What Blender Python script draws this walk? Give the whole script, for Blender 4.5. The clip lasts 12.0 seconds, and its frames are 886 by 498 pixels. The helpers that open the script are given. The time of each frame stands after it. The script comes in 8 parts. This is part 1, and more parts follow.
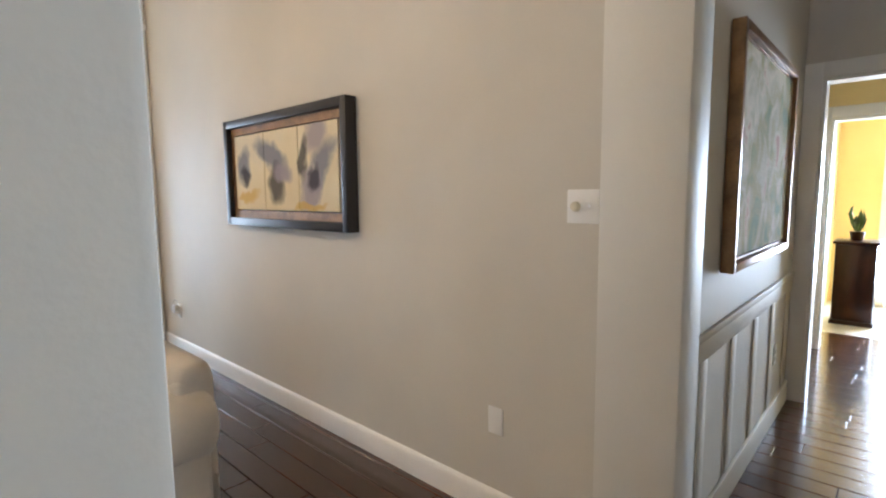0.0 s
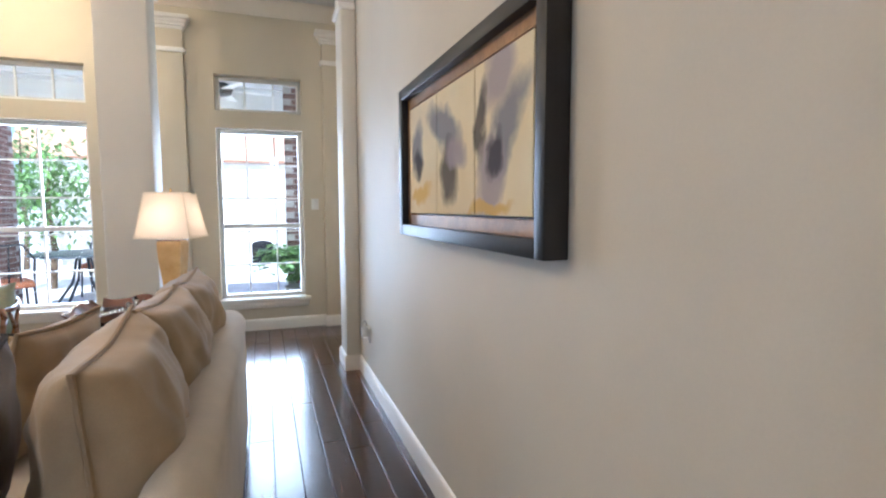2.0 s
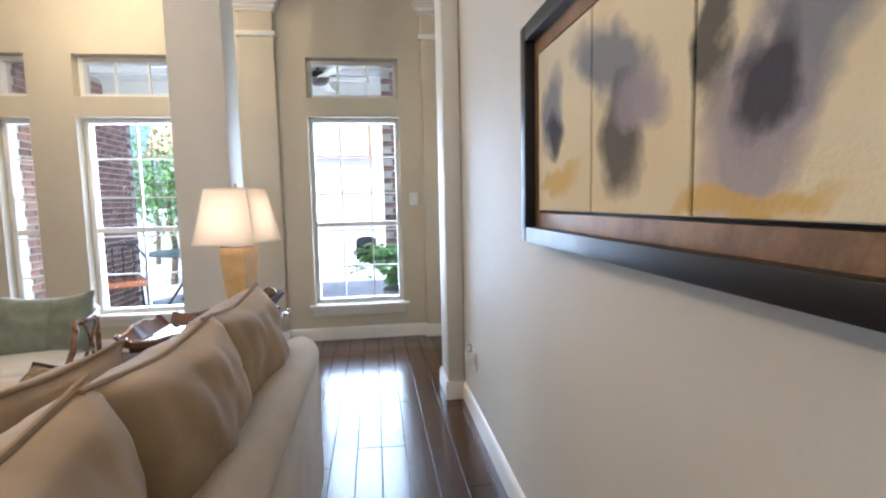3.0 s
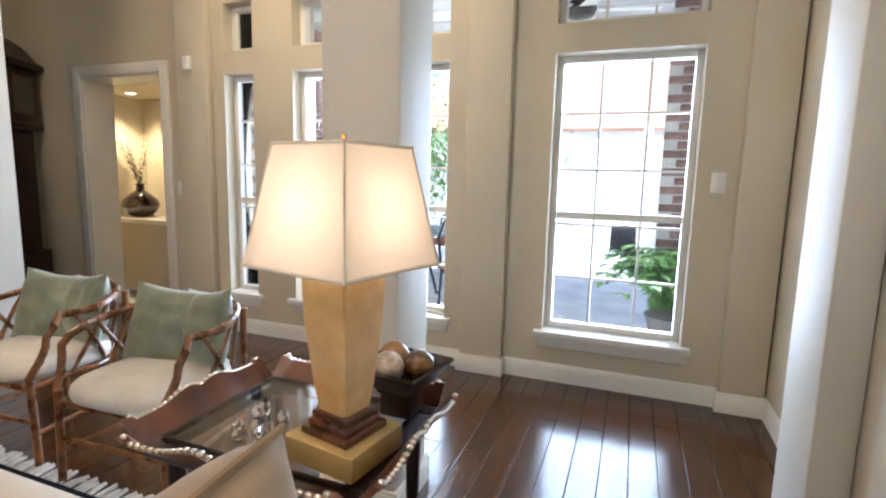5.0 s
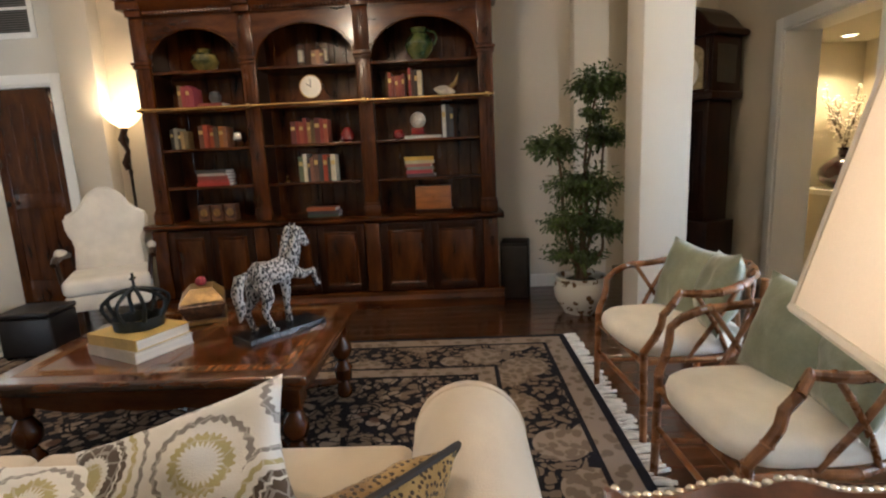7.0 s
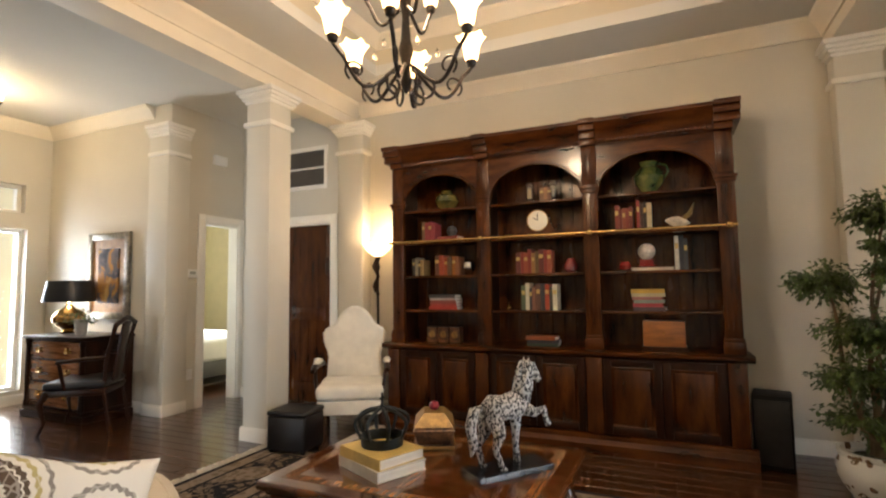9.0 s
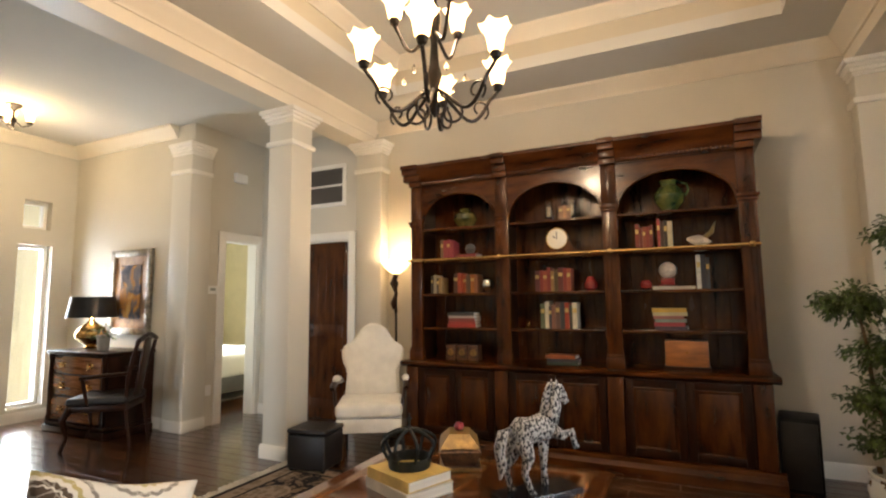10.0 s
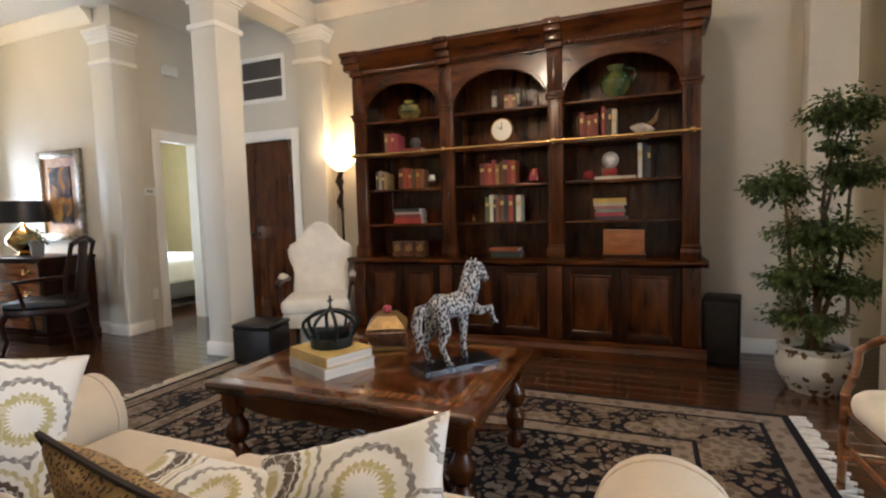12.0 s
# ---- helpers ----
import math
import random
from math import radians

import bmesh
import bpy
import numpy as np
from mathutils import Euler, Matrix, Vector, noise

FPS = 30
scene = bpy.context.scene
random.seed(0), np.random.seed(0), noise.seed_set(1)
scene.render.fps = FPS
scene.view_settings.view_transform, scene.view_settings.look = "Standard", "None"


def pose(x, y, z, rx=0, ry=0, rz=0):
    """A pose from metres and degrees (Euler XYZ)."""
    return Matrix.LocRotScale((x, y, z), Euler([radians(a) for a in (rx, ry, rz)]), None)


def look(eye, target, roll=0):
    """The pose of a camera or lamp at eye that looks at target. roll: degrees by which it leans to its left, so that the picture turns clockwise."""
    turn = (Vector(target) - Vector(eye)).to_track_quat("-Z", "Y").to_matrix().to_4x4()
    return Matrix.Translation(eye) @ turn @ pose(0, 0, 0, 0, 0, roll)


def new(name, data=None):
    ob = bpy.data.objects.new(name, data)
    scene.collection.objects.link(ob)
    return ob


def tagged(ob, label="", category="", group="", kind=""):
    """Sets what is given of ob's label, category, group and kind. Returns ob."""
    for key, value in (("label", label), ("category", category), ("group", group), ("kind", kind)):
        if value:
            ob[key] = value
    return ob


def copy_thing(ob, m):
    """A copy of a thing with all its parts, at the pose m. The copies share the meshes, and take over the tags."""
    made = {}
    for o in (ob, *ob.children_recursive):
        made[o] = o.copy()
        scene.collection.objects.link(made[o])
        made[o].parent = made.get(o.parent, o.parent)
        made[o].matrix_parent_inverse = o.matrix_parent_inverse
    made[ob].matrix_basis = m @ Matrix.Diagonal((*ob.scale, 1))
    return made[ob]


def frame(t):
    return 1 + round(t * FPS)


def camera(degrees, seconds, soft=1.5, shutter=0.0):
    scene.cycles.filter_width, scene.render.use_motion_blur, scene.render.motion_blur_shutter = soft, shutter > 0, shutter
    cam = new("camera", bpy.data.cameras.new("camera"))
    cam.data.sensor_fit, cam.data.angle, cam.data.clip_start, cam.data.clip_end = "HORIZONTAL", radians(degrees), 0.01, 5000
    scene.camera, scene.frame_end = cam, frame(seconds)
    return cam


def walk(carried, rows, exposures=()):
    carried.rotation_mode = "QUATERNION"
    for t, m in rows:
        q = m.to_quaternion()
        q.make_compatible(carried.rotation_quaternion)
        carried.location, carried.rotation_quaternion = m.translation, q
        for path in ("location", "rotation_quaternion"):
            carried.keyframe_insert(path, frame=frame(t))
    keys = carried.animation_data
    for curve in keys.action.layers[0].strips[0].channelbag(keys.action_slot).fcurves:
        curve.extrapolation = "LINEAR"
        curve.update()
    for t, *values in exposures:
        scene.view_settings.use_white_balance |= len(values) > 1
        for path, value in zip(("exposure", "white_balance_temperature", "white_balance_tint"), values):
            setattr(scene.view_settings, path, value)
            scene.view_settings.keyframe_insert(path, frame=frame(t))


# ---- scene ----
cam = camera(82.7, 12.0, 2.2)

PATH = [
    (0, (-1.568, -0.296, 1.32), (-0.106, 1.053, 1.105), -0.5),
    (0.5, (-1.237, -0.196, 1.315), (0.078, 1.293, 1.082), -0.9),
    (1, (-0.996, 0.05, 1.297), (0.155, 1.671, 1.077), -1.0),
    (1.5, (-0.813, 0.327, 1.28), (0.095, 2.099, 1.092), -0.6),
    (2, (-0.682, 0.692, 1.262), (-0.017, 2.571, 1.097), -0.2),
    (2.5, (-0.588, 1.051, 1.27), (-0.128, 2.99, 1.096), -0.7),
    (4.5, (-0.517, 2.665, 1.268), (-0.894, 4.616, 1.047), 0.0),
    (5, (-0.613, 2.975, 1.283), (-1.306, 4.831, 1.009), 1.4),
    (5.5, (-0.647, 3.153, 1.265), (-1.837, 4.735, 0.973), 2.6),
    (6, (-0.759, 3.289, 1.254), (-2.351, 4.448, 0.903), 2.8),
    (6.5, (-0.824, 3.385, 1.248), (-2.711, 3.932, 0.873), -0.1),
    (7, (-0.987, 3.538, 1.218), (-2.955, 3.47, 0.864), -2.6),
    (7.5, (-1.083, 3.551, 1.198), (-3.007, 3.068, 0.938), -2.7),
    (9.5, (-0.947, 3.35, 1.308), (-2.749, 2.503, 1.504), -0.7),
    (10, (-0.929, 3.339, 1.313), (-2.725, 2.483, 1.521), -0.6),
    (10.5, (-0.9, 3.368, 1.25), (-2.694, 2.5, 1.425), -0.2),
    (11, (-0.894, 3.42, 1.243), (-2.693, 2.549, 1.313), -0.4),
    (11.5, (-0.987, 3.455, 1.217), (-2.801, 2.614, 1.17), -0.9),
    (12, (-1.093, 3.513, 1.172), (-2.938, 2.755, 1.025), -1.6),
]
walk(cam, [(t, look(eye, target, roll)) for t, eye, target, roll in PATH], [(0, 0.95, 5250, 10), (1.2, 0.97, 4900, 10), (2.5, 0.92, 4900, 10), (4.5, 0.87, 5100, 10), (5.5, 0.98, 5100, 10), (6.5, 0.75, 5450, 10), (7.5, 0.65, 5500, 10), (9.5, 0.8, 6250, 10), (12, 0.8, 5450, 10)])

# ---- world, sun, exposure ----
world = bpy.data.worlds.new("world")
scene.world = world
world.use_nodes = True
wn = world.node_tree.nodes
sky = wn.new("ShaderNodeTexSky")
sky.sky_type = "NISHITA"
sky.sun_disc = False
sky.sun_elevation, sky.sun_rotation = radians(56), radians(200)
sky.altitude, sky.dust_density = 50, 2.5
wn["Background"].inputs["Strength"].default_value = 0.15
world.node_tree.links.new(sky.outputs[0], wn["Background"].inputs["Color"])
sun_data = bpy.data.lights.new("sun", "SUN")
sun_data.energy, sun_data.angle, sun_data.color = 5.0, radians(0.6), (1.0, 0.95, 0.86)
sun = new("sun", sun_data)
sun.matrix_world = look((-4, -11, 17.3), (0, 0, 0))


def lamp_point(name, loc, watts, color=(1.0, 0.72, 0.42), radius=0.04):
    d = bpy.data.lights.new(name, "POINT")
    d.energy, d.color, d.shadow_soft_size = watts, color, radius
    o = new(name, d)
    o.location = loc
    return o


def window_light(name, loc, rx, rz, w, h, watts, color=(0.90, 0.96, 1.0)):
    d = bpy.data.lights.new(name, "AREA")
    d.shape, d.size, d.size_y, d.energy, d.color = "RECTANGLE", w, h, watts, color
    o = new(name, d)
    o.matrix_world = pose(*loc, rx, 0, rz)
    return o


# sky light entering through the real window openings
window_light("skylight_a", (-0.70, 6.46, 1.2), -90, 0, 0.8, 1.7, 30)
window_light("skylight_b", (-2.63, 6.46, 1.2), -90, 0, 1.8, 1.7, 90)
window_light("skylight_c", (-4.19, -3.86, 1.1), 90, 0, 0.34, 1.8, 38)
window_light("skylight_f", (-2.45, -3.86, 1.1), 90, 0, 0.34, 1.8, 8)
window_light("skylight_d", (6.3, -0.6, 1.1), 90, 90, 0.8, 1.7, 200)

# ---- materials ----


def mat(name, col, rough=0.5, metal=0.0, var=0.12, scale=6.0, bump=0.08, fine=80.0, stretch=(1, 1, 1),
        coat=0.0, emit=None, watts=0.0, col2=None, rand=0.0, island=0.0, sheen=0.0, spec=0.5, ramp=(0.35, 0.65)):
    m = bpy.data.materials.new(name)
    m.use_nodes = True
    nt = m.node_tree
    n, lk = nt.nodes, nt.links
    p = n["Principled BSDF"]
    tc = n.new("ShaderNodeTexCoord")
    mp = n.new("ShaderNodeMapping")
    mp.inputs["Scale"].default_value = stretch
    lk.new(tc.outputs["Object"], mp.inputs["Vector"])
    big = n.new("ShaderNodeTexNoise")
    big.inputs["Scale"].default_value, big.inputs["Detail"].default_value = scale, 5
    sml = n.new("ShaderNodeTexNoise")
    sml.inputs["Scale"].default_value, sml.inputs["Detail"].default_value = fine, 3
    lk.new(mp.outputs[0], big.inputs["Vector"])
    lk.new(mp.outputs[0], sml.inputs["Vector"])
    cr = n.new("ShaderNodeValToRGB")
    a = [max(0, c * (1 - var)) for c in col]
    b = list(col2) if col2 else [min(1, c * (1 + var)) for c in col]
    cr.color_ramp.elements[0].position, cr.color_ramp.elements[1].position = ramp
    cr.color_ramp.elements[0].color, cr.color_ramp.elements[1].color = (*a, 1), (*b, 1)
    lk.new(big.outputs["Fac"], cr.inputs["Fac"])
    out = cr.outputs["Color"]
    mx = n.new("ShaderNodeMixRGB")
    mx.blend_type, mx.inputs["Fac"].default_value = "MULTIPLY", min(1.0, var * 1.5)
    lk.new(out, mx.inputs["Color1"])
    lk.new(sml.outputs["Fac"], mx.inputs["Color2"])
    br = n.new("ShaderNodeBrightContrast")
    br.inputs["Bright"].default_value = 0.0
    lk.new(mx.outputs[0], br.inputs["Color"])
    out = br.outputs[0]
    if rand or island:
        hs = n.new("ShaderNodeHueSaturation")
        mr = n.new("ShaderNodeMapRange")
        src = n.new("ShaderNodeObjectInfo").outputs["Random"] if rand else n.new("ShaderNodeNewGeometry").outputs["Random Per Island"]
        amt = rand or island
        mr.inputs["To Min"].default_value, mr.inputs["To Max"].default_value = 1 - amt, 1 + amt
        lk.new(src, mr.inputs["Value"])
        lk.new(mr.outputs[0], hs.inputs["Value"])
        lk.new(out, hs.inputs["Color"])
        out = hs.outputs[0]
    lk.new(out, p.inputs["Base Color"])
    rr = n.new("ShaderNodeMapRange")
    rr.inputs["To Min"].default_value, rr.inputs["To Max"].default_value = max(0.02, rough * 0.85), min(1, rough * 1.15)
    lk.new(big.outputs["Fac"], rr.inputs["Value"])
    lk.new(rr.outputs[0], p.inputs["Roughness"])
    p.inputs["Metallic"].default_value = metal
    p.inputs["Specular IOR Level"].default_value = spec
    p.inputs["Coat Weight"].default_value = coat
    p.inputs["Coat Roughness"].default_value = 0.12
    p.inputs["Sheen Weight"].default_value = sheen
    if bump:
        bp = n.new("ShaderNodeBump")
        bp.inputs["Strength"].default_value, bp.inputs["Distance"].default_value = bump, 0.01
        lk.new(sml.outputs["Fac"], bp.inputs["Height"])
        lk.new(bp.outputs[0], p.inputs["Normal"])
    if emit:
        p.inputs["Emission Color"].default_value = (*emit, 1)
        p.inputs["Emission Strength"].default_value = watts
    return m


def glass(name, tint=(1, 1, 1), rough=0.0):
    m = bpy.data.materials.new(name)
    m.use_nodes = True
    p = m.node_tree.nodes["Principled BSDF"]
    p.inputs["Base Color"].default_value = (*tint, 1)
    p.inputs["Roughness"].default_value = rough
    p.inputs["Transmission Weight"].default_value = 1.0
    p.inputs["IOR"].default_value = 1.45
    return m


def pane_glass(name):
    """Thin window glass: see-through with a faint gloss."""
    m = bpy.data.materials.new(name)
    m.use_nodes = True
    nt = m.node_tree
    nt.nodes.remove(nt.nodes["Principled BSDF"])
    tr, gl, mix, fr = (nt.nodes.new("ShaderNode" + k) for k in ("BsdfTransparent", "BsdfGlossy", "MixShader", "Fresnel"))
    gl.inputs["Roughness"].default_value = 0.02
    nt.links.new(fr.outputs[0], mix.inputs[0])
    nt.links.new(tr.outputs[0], mix.inputs[1])
    nt.links.new(gl.outputs[0], mix.inputs[2])
    nt.links.new(mix.outputs[0], nt.nodes["Material Output"].inputs["Surface"])
    return m


def shade_cloth(name, col, through_amount=0.6):
    m = bpy.data.materials.new(name)
    m.use_nodes = True
    nt = m.node_tree
    p = nt.nodes["Principled BSDF"]
    p.inputs["Base Color"].default_value = (*col, 1)
    p.inputs["Roughness"].default_value = 0.9
    tr, mix = nt.nodes.new("ShaderNodeBsdfTranslucent"), nt.nodes.new("ShaderNodeMixShader")
    wv = nt.nodes.new("ShaderNodeTexNoise")
    wv.inputs["Scale"].default_value = 120
    cm = nt.nodes.new("ShaderNodeMixRGB")
    cm.blend_type, cm.inputs["Fac"].default_value = "MULTIPLY", 0.12
    cm.inputs["Color1"].default_value = (*col, 1)
    nt.links.new(wv.outputs["Fac"], cm.inputs["Color2"])
    nt.links.new(cm.outputs[0], tr.inputs["Color"])
    mix.inputs[0].default_value = through_amount
    nt.links.new(p.outputs[0], mix.inputs[1])
    nt.links.new(tr.outputs[0], mix.inputs[2])
    nt.links.new(mix.outputs[0], nt.nodes["Material Output"].inputs["Surface"])
    return m


M_WALL = mat("wall_paint", (0.60, 0.56, 0.47), 0.62, var=0.04, scale=1.4, bump=0.05, fine=140)
M_WALL_WARM = mat("wall_paint_tan", (0.62, 0.55, 0.41), 0.65, var=0.04, scale=1.4, bump=0.05, fine=140)
M_COLUMN = mat("column_paint", (0.66, 0.63, 0.55), 0.55, var=0.03, scale=1.6, bump=0.04, fine=140)
M_YELLOW = mat("kitchen_paint", (0.74, 0.56, 0.22), 0.6, var=0.04, scale=1.5, bump=0.04, fine=140)
M_CEIL = mat("ceiling_paint", (0.66, 0.64, 0.58), 0.8, var=0.03, scale=1.2, bump=0.1, fine=160)
M_TRIM = mat("white_trim", (0.82, 0.79, 0.72), 0.35, var=0.03, scale=3, bump=0.02)
M_CROWN = mat("cream_crown", (0.80, 0.72, 0.58), 0.4, var=0.03, scale=3, bump=0.02)
M_FLOOR = mat("dark_hardwood", (0.060, 0.0195, 0.0055), 0.20, var=0.3, scale=3, bump=0.05, fine=34, stretch=(9, 1, 1), coat=0.4, rand=0.28, col2=(0.112, 0.040, 0.012))
M_FLOOR_J = mat("dark_hardwood_rest", (0.060, 0.0195, 0.0055), 0.20, var=0.3, scale=3, bump=0.05, fine=34, stretch=(9, 1, 1), coat=0.4, island=0.28, col2=(0.112, 0.040, 0.012))
M_SUBFLOOR = mat("floor_joint", (0.030, 0.014, 0.008), 0.6)
M_WALNUT = mat("walnut", (0.060, 0.015, 0.0028), 0.26, var=0.35, scale=3, bump=0.05, fine=50, stretch=(4, 4, 1), coat=0.2, spec=0.35, col2=(0.120, 0.033, 0.0055))
M_WALNUT_H = mat("walnut_lengthwise", (0.060, 0.015, 0.0028), 0.25, var=0.35, scale=3, bump=0.05, fine=50, stretch=(4, 1, 4), coat=0.25, spec=0.35, col2=(0.120, 0.033, 0.0055))
M_DARKWOOD = mat("dark_wood", (0.020, 0.006, 0.002), 0.32, var=0.25, scale=4, bump=0.04, fine=50, stretch=(4, 4, 1), coat=0.04, spec=0.22, col2=(0.034, 0.0095, 0.003))
M_REDWOOD = mat("mahogany", (0.10, 0.034, 0.016), 0.22, var=0.35, scale=6, bump=0.04, fine=40, stretch=(4, 1, 4), coat=0.5, col2=(0.19, 0.072, 0.032))
M_TABLEWOOD = mat("inlaid_table_top", (0.085, 0.022, 0.004), 0.12, var=0.45, scale=5, bump=0.02, fine=45, stretch=(7, 1.2, 4), coat=1.0, col2=(0.21, 0.062, 0.011))
M_TABLEBAND = mat("banded_veneer", (0.26, 0.11, 0.03), 0.16, var=0.35, scale=9, bump=0.03, fine=45, stretch=(1, 6, 4), coat=0.7, col2=(0.38, 0.17, 0.05))
M_CANE = mat("bamboo_cane", (0.22, 0.085, 0.025), 0.28, var=0.35, scale=14, bump=0.06, fine=60, coat=0.4, col2=(0.40, 0.17, 0.055))
M_SOFA = mat("cream_slipcover", (0.60, 0.52, 0.40), 0.9, var=0.08, scale=5, bump=0.22, fine=240, sheen=0.3)
M_SOFA_CUSH = mat("oatmeal_cushion", (0.42, 0.31, 0.18), 0.9, var=0.14, scale=5, bump=0.1, fine=320, sheen=0.3)
M_IVORY = mat("ivory_upholstery", (0.80, 0.77, 0.69), 0.85, var=0.08, scale=7, bump=0.15, fine=200, sheen=0.3)
M_PIPING = mat("tan_piping", (0.36, 0.26, 0.15), 0.8, var=0.1)
M_GREEN = mat("sage_silk", (0.24, 0.27, 0.18), 0.42, var=0.16, scale=9, bump=0.12, fine=90, sheen=0.5)
M_BRASS = mat("brass", (0.78, 0.52, 0.20), 0.2, metal=1, var=0.12, scale=9, bump=0.02)
M_IRON = mat("dark_iron", (0.045, 0.038, 0.034), 0.4, metal=0.8, var=0.25, scale=20, bump=0.1)
M_BLACK = mat("black_leather", (0.014, 0.012, 0.012), 0.38, var=0.3, scale=18, bump=0.2, fine=150)
M_BLACKPL = mat("black_plastic", (0.009, 0.009, 0.010), 0.5, spec=0.2, var=0.2, scale=10)
M_FRAME = mat("black_frame", (0.012, 0.011, 0.011), 0.42, var=0.25, scale=10, bump=0.03, coat=0.05)
M_GOLDLIP = mat("bronze_liner", (0.30, 0.17, 0.075), 0.42, metal=0.4, var=0.25, scale=14, bump=0.1)
M_PLASTIC = mat("white_plastic", (0.80, 0.79, 0.75), 0.35, var=0.02, bump=0)
M_BRICK = mat("outdoor_brick", (0.26, 0.13, 0.10), 0.85, var=0.35, scale=10, bump=0.3, fine=60, rand=0.3, col2=(0.36, 0.22, 0.18))
M_MORTAR = mat("mortar", (0.50, 0.47, 0.43), 0.95, var=0.15, bump=0.3)
M_PATIO = mat("patio_concrete", (0.72, 0.70, 0.66), 0.9, var=0.12, scale=3, bump=0.2)
M_PANE = pane_glass("window_pane")
M_GLASS = glass("clear_glass")

# ---- mesh helpers ----


def box(bm, a, b, bev=0.0, seg=2):
    r = bmesh.ops.create_cube(bm, size=1.0)
    vs = r["verts"]
    for v in vs:
        v.co = Vector([(a[i] + b[i]) / 2 + v.co[i] * (b[i] - a[i]) for i in range(3)])
    if bev > 0:
        es = list({e for v in vs for e in v.link_edges})
        bmesh.ops.bevel(bm, geom=es, offset=bev, segments=seg, affect="EDGES", profile=0.5)
    return bm


def lathe(bm, prof, c=(0, 0, 0), seg=20, sx=1.0, sy=1.0):
    rings = []
    for r, z in prof:
        rings.append([bm.verts.new((c[0] + sx * r * math.cos(2 * math.pi * i / seg), c[1] + sy * r * math.sin(2 * math.pi * i / seg), c[2] + z)) for i in range(seg)])
    for a, b in zip(rings, rings[1:]):
        for i in range(seg):
            j = (i + 1) % seg
            bm.faces.new((a[i], a[j], b[j], b[i]))
    bm.faces.new(rings[0][::-1])
    bm.faces.new(rings[-1])
    return bm


def tube(bm, pts, r, seg=8, closed=False):
    pts = [Vector(p) for p in pts]
    n = len(pts)
    rs = r if isinstance(r, (list, tuple)) else [r] * n
    up = None
    rings = []
    for i, p in enumerate(pts):
        if closed:
            d = pts[(i + 1) % n] - pts[i - 1]
        else:
            d = pts[min(i + 1, n - 1)] - pts[max(i - 1, 0)]
        d.normalize()
        if up is None:
            up = Vector((0, 0, 1)) if abs(d.z) < 0.9 else Vector((1, 0, 0))
        s = d.cross(up).normalized()
        up = s.cross(d).normalized()
        rings.append([bm.verts.new(p + rs[i] * (s * math.cos(2 * math.pi * k / seg) + up * math.sin(2 * math.pi * k / seg))) for k in range(seg)])
    for i in range(n if closed else n - 1):
        a, b = rings[i], rings[(i + 1) % n]
        for k in range(seg):
            j = (k + 1) % seg
            bm.faces.new((a[k], a[j], b[j], b[k]))
    if not closed:
        bm.faces.new(rings[0][::-1])
        bm.faces.new(rings[-1])
    return bm


def prism(bm, poly, axis, a, b):
    """A polygon in the two other axes, drawn out along axis from a to b."""
    def at(u, v, w):
        return {"x": (w, u, v), "y": (u, w, v), "z": (u, v, w)}[axis]
    lo = [bm.verts.new(at(u, v, a)) for u, v in poly]
    hi = [bm.verts.new(at(u, v, b)) for u, v in poly]
    bm.faces.new(lo)
    bm.faces.new(hi[::-1])
    n = len(poly)
    for i in range(n):
        j = (i + 1) % n
        bm.faces.new((lo[j], lo[i], hi[i], hi[j]))
    bmesh.ops.recalc_face_normals(bm, faces=bm.faces[:])
    return bm


def pillow(bm, w, h, d, n=14, corner=0.12, seed=0, amp=0.006, power=0.42):
    """A stuffed square cushion lying in xz, bulging along y, with pointed corners."""
    grid = {}
    for side in (1, -1):
        for i in range(n + 1):
            for j in range(n + 1):
                u, v = 2 * i / n - 1, 2 * j / n - 1
                edge = i in (0, n) or j in (0, n)
                if edge and side < 0:
                    grid[side, i, j] = grid[1, i, j]
                    continue
                k = max(0.0, (1 - u * u) * (1 - v * v)) ** power
                pinch = 1 - corner * (1 - (abs(u) * abs(v)) ** 1.5) * max(abs(u), abs(v)) ** 6
                p = Vector((u * w / 2 * pinch, side * d / 2 * k, v * h / 2 * pinch))
                q = noise.noise(Vector((u * 2.2 + seed * 7.1, v * 2.2, side * 3.0)))
                q2 = noise.noise(Vector((u * 6 + seed * 3.1, v * 3, side * 5.0)))
                p.y += side * (amp * 2.2 * q + amp * q2) * k
                grid[side, i, j] = bm.verts.new(p)
    for side in (1, -1):
        for i in range(n):
            for j in range(n):
                f = [grid[side, i, j], grid[side, i + 1, j], grid[side, i + 1, j + 1], grid[side, i, j + 1]]
                bm.faces.new(f[::-1] if side > 0 else f)
    return bm


def rounded(bm, a, b, r=0.05, n=6, puff=0.0, seed=0):
    """A padded block: a box with a broad round edge and a slight swell on top."""
    box(bm, a, b, r, 4)
    return bm


def xf(bm, m):
    bmesh.ops.transform(bm, matrix=m, verts=bm.verts[:])
    return bm


def part(name, bm, material, parent=None, label="", smooth=35, at=None):
    me = bpy.data.meshes.new(name)
    bm.normal_update()
    bm.to_mesh(me)
    bm.free()
    if smooth:
        me.polygons.foreach_set("use_smooth", [True] * len(me.polygons))
        me.set_sharp_from_angle(angle=radians(smooth))
    me.materials.append(material)
    ob = new(name, me)
    if parent is not None:
        ob.parent = parent
    if at is not None:
        ob.matrix_basis = at
    if label:
        ob["label"] = label
    return ob


